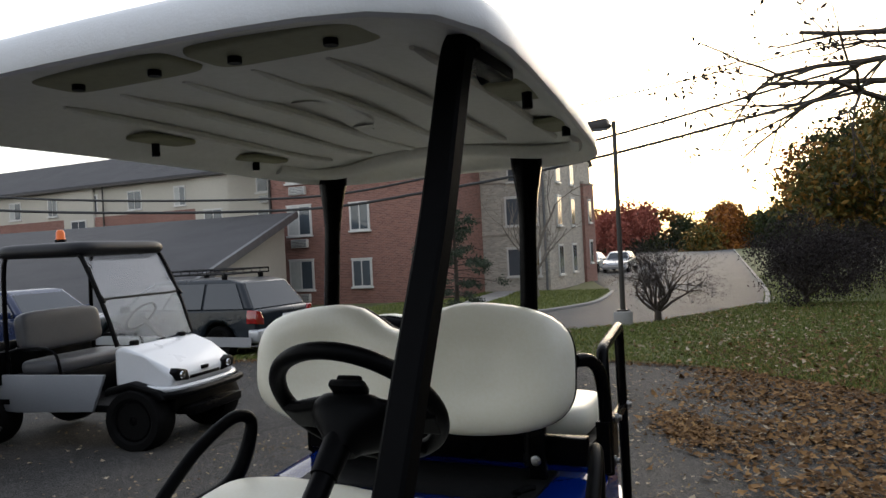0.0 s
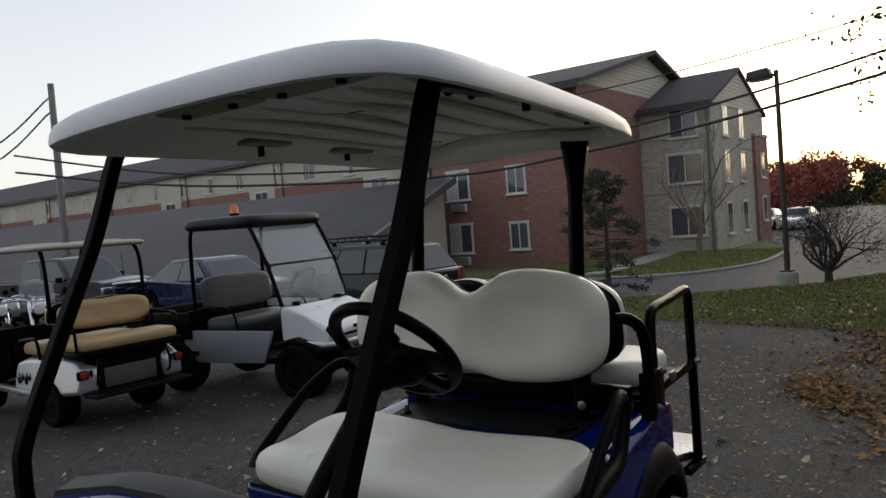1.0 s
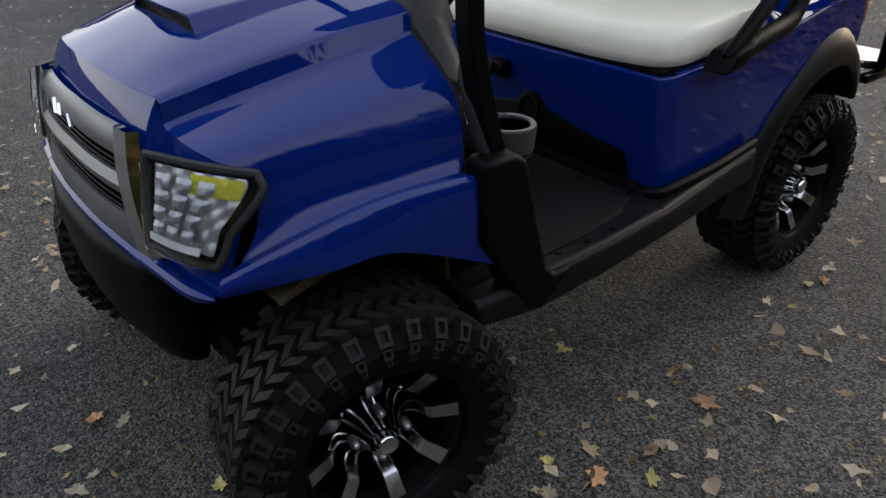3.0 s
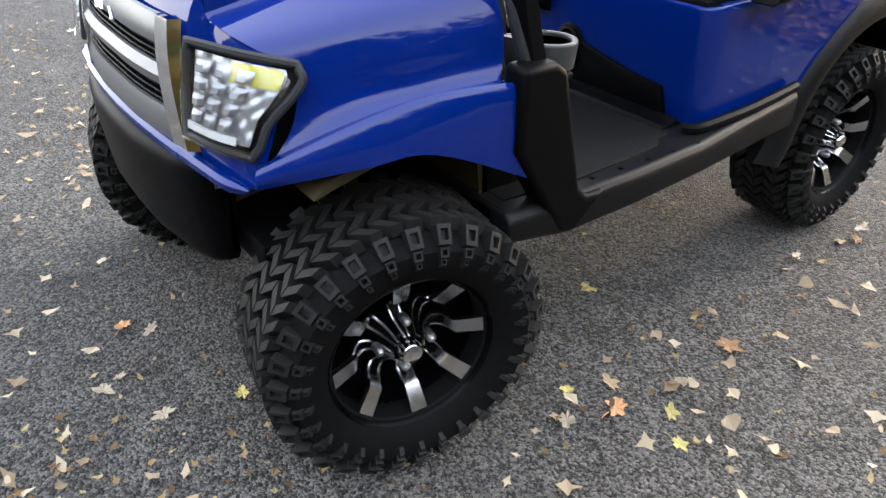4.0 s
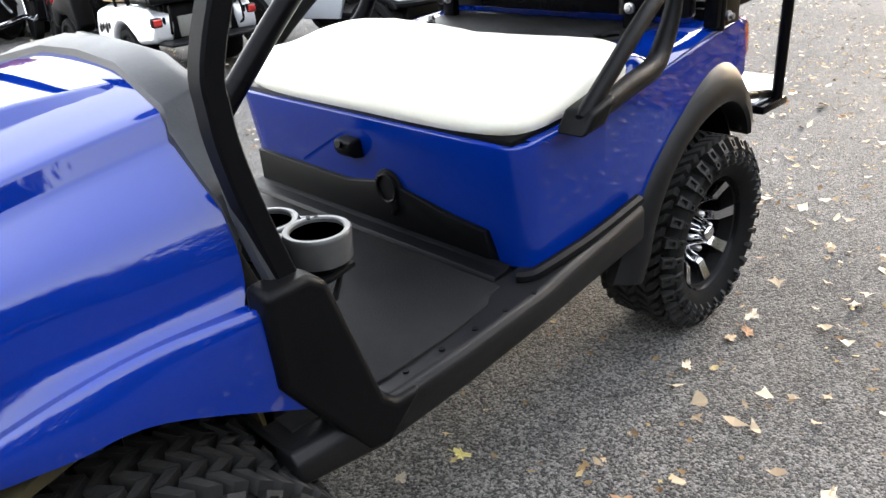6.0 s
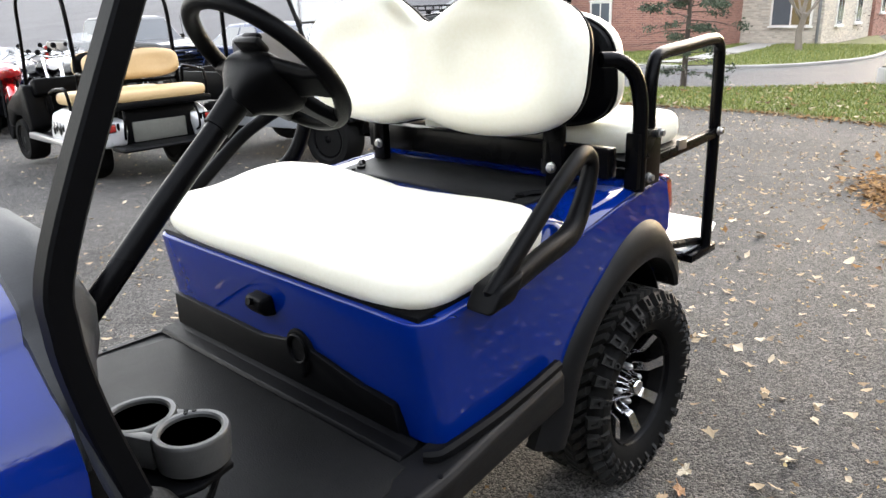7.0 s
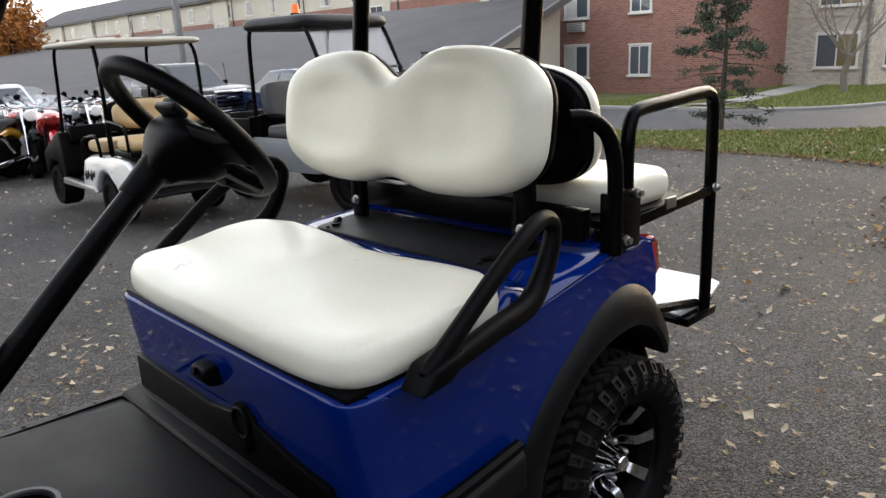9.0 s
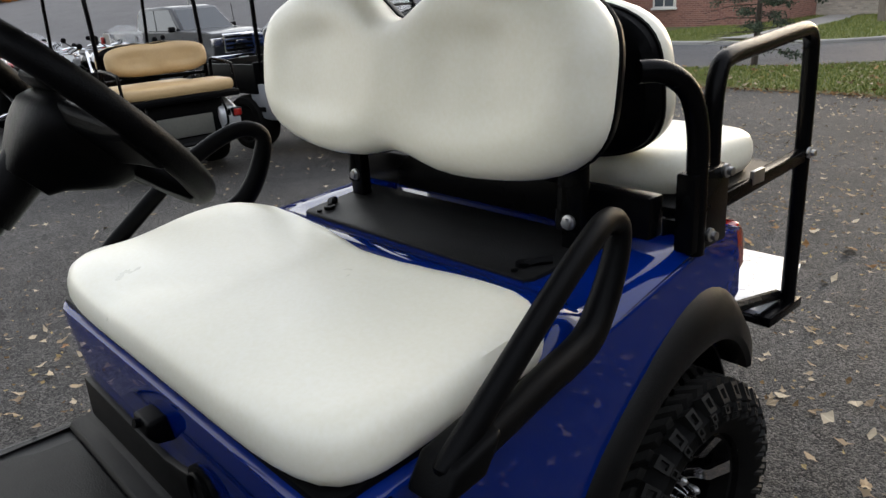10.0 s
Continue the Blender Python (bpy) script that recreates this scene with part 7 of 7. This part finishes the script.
cable([polar(66, 33, .085), polar(54.7, 28, .0596), polar(35.6, 24, .0502), polar(24, 22.5, .068), polar(12.24, 22, .0966), polar(-3.2, 22, .1443), polar(-14, 24, .178), polar(-30, 30, .21)], .045, "thick black overhead cable")
cable([polar(66, 33, .105), polar(54.7, 28, .075), polar(35.6, 24, .066), polar(24, 22.5, .087), polar(12.39, 22, .1192), polar(-1.86, 22, .1667), polar(-14, 24, .20), polar(-30, 30, .235)], .038, "black overhead cable across the sky")
cable([polar(40, 34, .13), polar(26, 29, .143), polar(13.73, 27, .1677), polar(-1.23, 27, .2028), polar(-14, 29, .23)], .024, "thin grey wire across the sky")
cable([(-30.2, 13.2, 7.4), polar(70, 40, .075), polar(84, 48, .05)], .035, "overhead cable from the utility pole")
cable([(-30.2, 13.2, 8.0), polar(70, 40, .093), polar(84, 48, .06)], .035, "overhead cable from the utility pole")


# ---- trees and shrubs ----
def limbs(rng, start, direction, length, radius, depth, spread, tips, bm, wander=.18, up=.08, kids=3, shrink=.68):
    """Tapered wandering limbs; collects the twigs' ends."""
    n = 5
    p, d = Vector(start), Vector(direction).normalized()
    pts, rad = [p.copy()], [radius]
    for i in range(n):
        d = (d + Vector((rng.gauss(0, wander), rng.gauss(0, wander), rng.gauss(0, wander) + up))).normalized()
        p = p + d * length / n
        pts.append(p.copy())
        rad.append(radius * (1 - .55 * (i + 1) / n))
    tube(pts, rad, 6 if depth > 1 else 4, bm=bm)
    if depth == 0:
        tips.append((p, d))
        tips.append((pts[3], d))
        return
    for k in range(kids):
        i = rng.randint(2, n)
        a = rng.uniform(0, 2 * math.pi)
        o = d.orthogonal().normalized()
        o.rotate(Matrix.Rotation(a, 3, d))
        nd = (d + o * spread * rng.uniform(.6, 1.2)).normalized()
        limbs(rng, pts[i], nd, length * shrink * rng.uniform(.75, 1.1), rad[i] * .68, depth - 1, spread, tips, bm, wander, up, kids, shrink)
    tips.append((p, d))


def leaves(rng, tips, per, size, spread, bm=None):
    bm = bm or bmesh.new()
    verts, faces = [], []
    for p, d in tips:
        for _ in range(per):
            c = p + Vector((rng.gauss(0, spread), rng.gauss(0, spread), rng.gauss(0, spread * .8)))
            a = Vector((rng.gauss(0, 1), rng.gauss(0, 1), rng.gauss(0, .7))).normalized()
            b = a.orthogonal().normalized()
            b.rotate(Matrix.Rotation(rng.uniform(0, 6.28), 3, a))
            s = size * rng.uniform(.6, 1.3)
            k = len(verts)
            m = a.cross(b)
            verts += [c - b * s, c + m * s * .45 + a * s * .12, c + b * s, c - m * s * .45 + a * s * .12]
            faces.append((k, k + 1, k + 2, k + 3))
    me = bpy.data.meshes.new("leaves")
    me.from_pydata([tuple(v) for v in verts], [], faces)
    return me


def crown_part(tree, me, material, label):
    me.materials.append(material)
    o = new("crown", me)
    o.parent = tree
    o["label"] = label
    return o


def build_tree(name, x, y, h, seed, material, label, bark=BARK, per=26, size=.13, spread=.35, depth=3, width=.6, group="", z=None, kids=3, trunk=.35):
    rng = random.Random(seed)
    t = thing(name, pose(x, y, fan_z(x, y) if z is None else z), label, "tree", group)
    bm, tips = bmesh.new(), []
    base = h * trunk
    tube([(0, 0, -.1), (rng.gauss(0, .05), rng.gauss(0, .05), base * .5), (rng.gauss(0, .1), rng.gauss(0, .1), base)], [h * .026, h * .021, h * .018], 8, bm=bm)
    for k in range(5):
        a = 2 * math.pi * k / 5 + rng.uniform(-.4, .4)
        limbs(rng, (0, 0, base * rng.uniform(.75, 1.0)), (math.cos(a) * width, math.sin(a) * width, 1), h * .42, h * (.012 if material else .008), depth - 1, .8, tips, bm, kids=kids)
    limbs(rng, (0, 0, base), (0, 0, 1), h * .5, h * .014, depth - 1, .7, tips, bm, kids=kids)
    part("trunk", bm, bark, t)
    if material:
        crown_part(t, leaves(rng, tips, per, size, spread), material, "crown of many small leaves")
    return t


# bare young tree before the building
build_tree("bare_tree", -7.75, 26.3, 5.2, 11, None, "bare leafless tree on the building's lawn", PALEBARK, depth=4, width=.75, kids=3, trunk=.25)


def build_shrub(name, x, y, h, w, seed, label, material=None, per=8, size=.035):
    rng = random.Random(seed)
    t = thing(name, pose(x, y, fan_z(x, y)), label, "shrub")
    bm, tips = bmesh.new(), []
    tube([(0, 0, -.05), (0, 0, h * .16)], [.09, .07], 8, bm=bm)
    for k in range(13):
        a = 2 * math.pi * k / 13 + rng.uniform(-.3, .3)
        limbs(rng, (0, 0, h * .13), (math.cos(a) * w, math.sin(a) * w, .9), h * .55, .035, 3, .75, tips, bm, wander=.22, up=.03, kids=3, shrink=.62)
    part("trunk", bm, BARK, t)
    if material:
        crown_part(t, leaves(rng, tips, per, size, .16), material, "dense dark twigs and leaves")
    return t


build_shrub("bare_shrub", -1.42, 14.45, 1.75, .95, 5, "round nearly leafless shrub beside the lamp", SHRUBLEAF, 12, .014)
build_shrub("dark_shrub", 1.65, 18.9, 1.95, .9, 6, "dark rounded shrub on the grass bank", SHRUBLEAF, 18)
build_shrub("dark_shrub", 3.0, 24.5, 2.4, .9, 7, "dark rounded shrub on the grass bank", SHRUBLEAF, 20)


def build_spruce(x, y, h, seed):
    """A thin, gappy spruce."""
    rng = random.Random(seed)
    t = thing("spruce_tree", pose(x, y, fan_z(x, y)), "sparse young spruce at the verge's edge", "tree")
    bm = bmesh.new()
    tube([(0, 0, -.05), (.03, 0, h * .5), (.0, .02, h)], [.06, .04, .008], 8, bm=bm)
    tips = []
    for i in range(52):
        k = i / 51
        z = h * (.10 + .88 * k)
        L = (.30 + .90 * (1 - k) ** .55) * rng.uniform(.45, 1.1)
        a = 2.4 * i + rng.uniform(-.4, .4)
        e = Vector((math.cos(a) * L, math.sin(a) * L, -.10 * L + .16 * L * rng.uniform(-.5, 1.2)))
        p0 = Vector((0, 0, z))
        tube([p0, p0 + e * .5 + Vector((0, 0, .05)), p0 + e], [.012, .008, .003], 5, bm=bm)
        # side twigs
        side = Vector((-e.y, e.x, 0)).normalized()
        for j in range(7):
            q = p0 + e * (.22 + .11 * j) + Vector((0, 0, .03))
            w = side * (1 if j % 2 else -1) * L * rng.uniform(.12, .30) + e * .12 + Vector((0, 0, rng.uniform(-.05, .04)))
            tube([q, q + w], [.004, .002], 3, bm=bm)
            if rng.random() < (.12 if k < .45 else .30):
                tips += [(q + w * t, w.normalized()) for t in (.3, .6, .85, 1.0)]
        # a branch in two keeps its green end
        if rng.random() < (.35 if k < .45 else .60):
            for j in range(8):
                q = p0 + e * (.62 + .40 * j / 7)
                tips.append((q + side * rng.uniform(-.05, .05), e.normalized()))
                tips.append((q + side * rng.uniform(-.10, .10), e.normalized()))
    part("trunk", bm, BARK, t)
    crown_part(t, leaves(rng, tips, 12, .030, .045), NEEDLES, "gappy tufts of dull green needles")


build_spruce(-4.95, 11.6, 2.6, 3)

# wood on the bank, and the distant tree line
for i, (x, y, h, ma, lab) in enumerate(((6.2, 31, 8.6, AUTUMN, "large tree in bronze autumn leaf"), (9.5, 26, 9.2, AUTUMN, "large tree in bronze autumn leaf"), (6.5, 40, 9.0, GREENLEAF, "large dark green tree"), (11, 36, 10, AUTUMN, "large tree in bronze autumn leaf"), (6.0, 52, 9.5, ORANGELEAF, "large tree in rust-red leaf"), (5.0, 68, 9, GREENLEAF, "large dark green tree"), (14, 24, 9.5, GREENLEAF, "large dark green tree"))):
    build_tree("autumn_tree", x, y, h, 40 + i, ma, lab, per=85, size=.15, spread=.5, depth=3, group="wood on the bank", trunk=.12)
build_tree("crimson_tree", -12.5, 78, 6.2, 60, REDLEAF, "crimson maple beyond the car park", per=44, size=.20, spread=.5, trunk=.15, width=.9)
build_tree("crimson_tree", -15.5, 82, 5.6, 61, REDLEAF, "crimson maple beyond the car park", per=44, size=.20, spread=.5, trunk=.15, width=.9)
for i, (x, y) in enumerate(((-74, 17), (-80, 14), (-86, 20))):
    build_tree("rust_tree", x, y, 10.5, 70 + i, ORANGELEAF, "rust-coloured tree behind the annex", per=40, size=.24, spread=.6, trunk=.15, z=-1.5)

rng = random.Random(9)
for mi, (ma, lab) in enumerate(((AUTUMN, "far wood in autumn colours"), (GREENLEAF, "far dark green wood"), (ORANGELEAF, "far rust-coloured wood"))):
    tips = []
    for i in range(26):
        az = rng.uniform(-14, 16)
        d = rng.uniform(118, 165)
        c = Vector(polar(az, d, 0))
        h = rng.uniform(4.5, 7.5) * d / 130
        for k in range(40):
            a, r = rng.uniform(0, 6.28), 3.0 * math.sqrt(rng.random())
            zz = rng.random()
            tips.append((Vector((c.x + r * (1.1 - .6 * zz) * math.cos(a), c.y + r * math.sin(a), -1.2 + h * zz)), Vector((0, 0, 1))))
    me = leaves(rng, tips, 34, .36, .7)
    me.materials.append(ma)
    tagged(new("far_wood", me), lab, "woodland", kind="stuff")

# unseen wood, added round the other sides to darken reflections and fill light
rng = random.Random(19)
for mi, (ma, lab) in enumerate(((AUTUMN, "unseen wood in autumn colours added round the car park"), (GREENLEAF, "unseen dark green wood added round the car park"))):
    tips = []
    for i in range(80):
        az = rng.uniform(-215, -24)
        d = rng.uniform(15, 24)
        c = Vector(polar(az, d, 0))
        h = rng.uniform(7, 11)
        for k in range(46):
            a, r = rng.uniform(0, 6.28), 2.6 * math.sqrt(rng.random())
            zz = rng.random()
            tips.append((Vector((c.x + r * (1.15 - .6 * zz) * math.cos(a), c.y + r * (1.15 - .6 * zz) * math.sin(a), -1.0 + h * zz)), Vector((0, 0, 1))))
    me = leaves(rng, tips, 16, .24, .45)
    me.materials.append(ma)
    tagged(new("wood_edge", me), lab, "woodland", kind="stuff")

# bare branches that reach over from a tree outside the view
rng = random.Random(21)
over = thing("overhanging_tree", pose(4.4, 11.2, fan_z(4.4, 11.2)), "nearly bare tree with a few brown leaves", "tree")
bm, tips = bmesh.new(), []
tube([(0, 0, -.1), (0, 0, 2), (-.1, 0, 4.2)], [.17, .14, .11], 10, bm=bm)
for d, z, L in (((-1, .05, .12), 3.9, 3.6), ((-1, .2, .35), 4.1, 3.3), ((-1, -.2, .02), 3.5, 3.0), ((-.8, .1, .7), 4.2, 3.0), ((.8, .2, .6), 4.0, 3.0), ((.1, 1, .6), 4.0, 2.6), ((.1, -1, .8), 4.2, 2.4)):
    limbs(rng, (-.08, 0, z), d, L, .075, 3, .7, tips, bm, wander=.16, up=.0, kids=3, shrink=.6)
part("trunk", bm, BARK, over)
crown_part(over, leaves(rng, [t for t in tips if rng.random() < .45], 3, .055, .08), SHRUBLEAF, "a few clinging brown leaves")


# ---- grass and leaves ----
def inside_lawn(x, y):
    """Between the verge's near and far edges."""
    near = np.interp(x, [p[0] for p in LAWN_NEAR], [p[1] for p in LAWN_NEAR])
    far = np.interp(x, [p[0] for p in LAWN_FAR[:8]], [p[1] for p in LAWN_FAR[:8]])
    return near < y < far


def blades(name, count, area, test, h, seed, lift):
    rng = random.Random(seed)
    verts, faces = [], []
    x0, x1, y0, y1 = area
    while len(faces) < count:
        x, y = rng.uniform(x0, x1), rng.uniform(y0, y1)
        if not test(x, y):
            continue
        z = fan_z(x, y) + lift
        a, l, w = rng.uniform(0, 6.28), h * rng.uniform(.5, 1.4), rng.uniform(.006, .014)
        lx, ly = rng.gauss(0, .35) * l, rng.gauss(0, .35) * l
        k = len(verts)
        verts += [(x - w * math.cos(a), y - w * math.sin(a), z), (x + w * math.cos(a), y + w * math.sin(a), z), (x + lx, y + ly, z + l)]
        faces.append((k, k + 1, k + 2))
    me = bpy.data.meshes.new(name)
    me.from_pydata(verts, [], faces)
    me.materials.append(GRASSBLADE)
    return new(name, me)


tagged(blades("grass", 120000, (-13, 7, 5, 20), inside_lawn, .04, 31, .03), "short mown grass on the verge", "grass", kind="stuff")
tagged(blades("grass", 30000, (0, 16, 14, 40), lambda x, y: x > np.interp(y, [14, 19, 31, 65], [-1, .6, .55, -1.3]), .11, 32, .03), "short grass on the bank", "grass", kind="stuff")
tagged(blades("grass", 22000, (-13, -4.4, 16.5, 31), lambda x, y: y > np.interp(x, [-13, -10, -7, -5.5, -4.75, -4.5], [17.0, 16.8, 16.7, 17.5, 19.3, 22.4]) and x < np.interp(y, [17.3, 19, 22, 29, 36], [-5.6, -4.9, -4.6, -5.4, -7]) and not (x < -11.8 and y > 24.9) and off_path(x, y), .07, 33, .05), "short grass before the building", "grass", kind="stuff")

# lobed leaf outlines, curled a little
LEAF_SHAPES = []
for k in range(6):
    rng = random.Random(100 + k)
    bm = bmesh.new()
    lob = rng.choice((3, 5, 5, 7))
    ring = []
    n = 22
    curl = rng.uniform(.25, .9)
    for i in range(n):
        a = 2 * math.pi * i / n
        r = .47 + .11 * math.cos(lob * a) * (1 if lob < 7 else .6) + rng.uniform(-.13, .13)
        x, y = r * math.cos(a) * .72, r * math.sin(a)
        ring.append(bm.verts.new((x, y, .45 * curl * (x * x + .5 * y * y) + rng.uniform(0, .16))))
    c = bm.verts.new((0, 0, .02))
    for i in range(n):
        bm.faces.new((c, ring[i], ring[(i + 1) % n]))
    tube([(0, -.4, .03), (.04, -.75, .05), (.1, -.95, .10)], .018, 4, bm=bm)
    LEAF_SHAPES.append(bm)


def leaf_colour(name, c1, c2):
    return mat(name, c1, c2, rough=.7, big=18, fine=90, bump=.3, bscale=120, per_object=.35)


LEAFMATS = [leaf_colour("pale_dry_leaf", (.40, .345, .255), (.29, .24, .17)), leaf_colour("tan_leaf", (.36, .27, .16), (.27, .19, .11)), leaf_colour("orange_leaf", (.40, .22, .10), (.30, .16, .08)), leaf_colour("yellow_leaf", (.46, .39, .12), (.36, .31, .11)), leaf_colour("brown_leaf", (.20, .11, .05), (.13, .07, .035))]
LEAFMESH = [[mesh_of("fallen_leaf", bm.copy(), m, False) for m in LEAFMATS] for bm in LEAF_SHAPES]


def drop_leaf(x, y, s, rng, mi=None):
    mi = rng.choices(range(5), (5, 3, 1.2, 1.5, 2))[0] if mi is None else mi
    o = new("fallen_leaf", rng.choice(LEAFMESH)[mi])
    o.matrix_world = pose(x, y, fan_z(x, y) + .004, rng.gauss(0, 9), rng.gauss(0, 9), rng.uniform(0, 360)) @ Matrix.Diagonal((s, s, s, 1))
    return tagged(o, ("pale dry fallen leaf on the asphalt", "tan fallen leaf on the asphalt", "orange fallen maple leaf on the asphalt", "yellow fallen leaf on the asphalt", "brown fallen leaf on the asphalt")[mi], "leaf", "fallen leaves by the cart")


rng = random.Random(77)
# the leaves that lie singly beside the cart
for x, y, s, mi in ((.73, -.81, .075, 2), (.72, -1.21, .07, 2), (.75, -1.02, .06, 0), (.80, -1.12, .05, 3), (.62, -1.26, .05, 3), (.66, -1.16, .06, 1), (.69, -1.33, .055, 0), (.63, 0.0, .06, 2), (.60, .10, .055, 0), (.605, .705, .05, 1), (.36, -.92, .05, 3), (.31, -1.07, .045, 0), (.61, -.06, .05, 1), (.58, -.26, .045, 0), (-.15, -2.0, .06, 2), (-.10, -1.95, .045, 0), (.20, -2.02, .05, 0), (.03, -2.06, .035, 0), (.23, -1.86, .05, 3)):
    drop_leaf(x, y, s * .85, rng, mi)
for i in range(190):
    while True:
        x, y = rng.uniform(-3.5, 2.6), rng.uniform(-2.4, 5.0)
        if not (abs(x) < .60 and -2.1 < y < .35) or (rng.random() < .25):
            break
    drop_leaf(x, y, rng.uniform(.018, .042), rng)


def leaf_carpet(name, count, sampler, size, seed, material, lift=.006):
    rng = random.Random(seed)
    verts, faces = [], []
    for _ in range(count):
        x, y = sampler(rng)
        z = fan_z(x, y) + lift + rng.random() ** 3 * .03
        s, a, b = size * rng.uniform(.55, 1.35), rng.uniform(0, 6.28), rng.gauss(0, .35)
        k = len(verts)
        tilt = rng.gauss(0, .35)
        lobe, slim = rng.uniform(.40, .85), rng.uniform(.42, .80)
        for j in range(8):
            t = 2 * math.pi * j / 8
            r = s * (lobe if j % 2 else 1.0) * rng.uniform(.65, 1.2)
            u, v = r * math.cos(t) * slim, r * math.sin(t)
            verts.append((x + u * math.cos(a) - v * math.sin(a), y + u * math.sin(a) + v * math.cos(a), z + u * tilt * .6 + v * b * .6 + abs(v) * .25 + s * rng.uniform(0, .22)))
        # folded along its rib
        faces.append((k, k + 1, k + 2, k + 3, k + 4))
        faces.append((k, k + 4, k + 5, k + 6, k + 7))
    me = bpy.data.meshes.new(name)
    me.from_pydata(verts, [], faces)
    me.materials.append(material)
    return new(name, me)


def open_asphalt(r):
    while True:
        x, y = r.uniform(-12, 4), r.uniform(-3, 10)
        dense = 1.0 if x > -2.5 else .35
        if r.random() < dense and not (abs(x) < .6 and -2.0 < y < .3):
            return x, y


def fragments(r):
    """Bits of leaf and grit-brown crumbs round the cart."""
    while True:
        x, y = r.uniform(-3.2, 3.2), r.uniform(-3.2, 5.5)
        if r.random() < .25 + 1.4 * max(0, noise.noise((x * .9, y * .9, 7))):
            return x, y


EDGE = (.9, .3, -.1, -.22, -.35)


def litter(r):
    while True:
        x, y = r.uniform(-.6, 7), r.uniform(2.2, 11)
        edge = np.interp(y, (2.2, 3.2, 4.2, 6.5, 8.5), EDGE) + .10 * math.sin(y * 1.7) + .14 * math.sin(y * 4.1)
        k = min(1, max(0, (x - edge) / 1.1))
        clump = .5 + .5 * noise.noise((x * 1.1, y * 1.1, 3))
        if r.random() < (.012 + .988 * k) * (.25 + clump):
            return x, y


def on_lawn(r):
    while True:
        x, y = r.uniform(-11, 8), r.uniform(4, 19)
        if inside_lawn(x, y) and r.random() < (.35 if x < -1 else 1):
            return x, y


def drift(r):
    """A swept heap at the edge of the litter."""
    t = r.gauss(0, .42)
    return .24 - .36 * t + r.gauss(0, .13), 4.15 + .85 * t + r.gauss(0, .16)


def verge_edge(r):
    """Leaves that gather along the verge's near edge."""
    x = r.uniform(-12, 3)
    return x, np.interp(x, [p[0] for p in LAWN_NEAR], [p[1] for p in LAWN_NEAR]) + r.gauss(0, .16)


tagged(leaf_carpet("leaf_fragments", 6800, fragments, .0125, 57, FRAGMENT), "crumbled bits of leaf on the asphalt", "leaves", kind="stuff")
tagged(leaf_carpet("edge_leaves", 2600, verge_edge, .034, 55, LITTER), "leaves gathered along the edge of the grass", "leaves", kind="stuff")
tagged(leaf_carpet("scattered_leaves", 7400, open_asphalt, .024, 51, FALLEN), "pale dry leaves scattered over the asphalt", "leaves", kind="stuff")
tagged(leaf_carpet("leaf_drift", 1100, drift, .032, 56, LITTER, .012), "heap of orange-brown leaves swept together", "leaves", kind="stuff")
tagged(leaf_carpet("leaf_litter", 34000, litter, .04, 52, LITTER), "thick drift of brown autumn leaves", "leaves", kind="stuff")
tagged(leaf_carpet("lawn_leaves", 3000, on_lawn, .04, 54, FALLEN, .06), "yellow fallen leaves on the grass verge", "leaves", kind="stuff")
tagged(leaf_carpet("lawn_leaves", 3200, on_lawn, .045, 53, LITTER, .06), "fallen leaves on the grass verge", "leaves", kind="stuff")
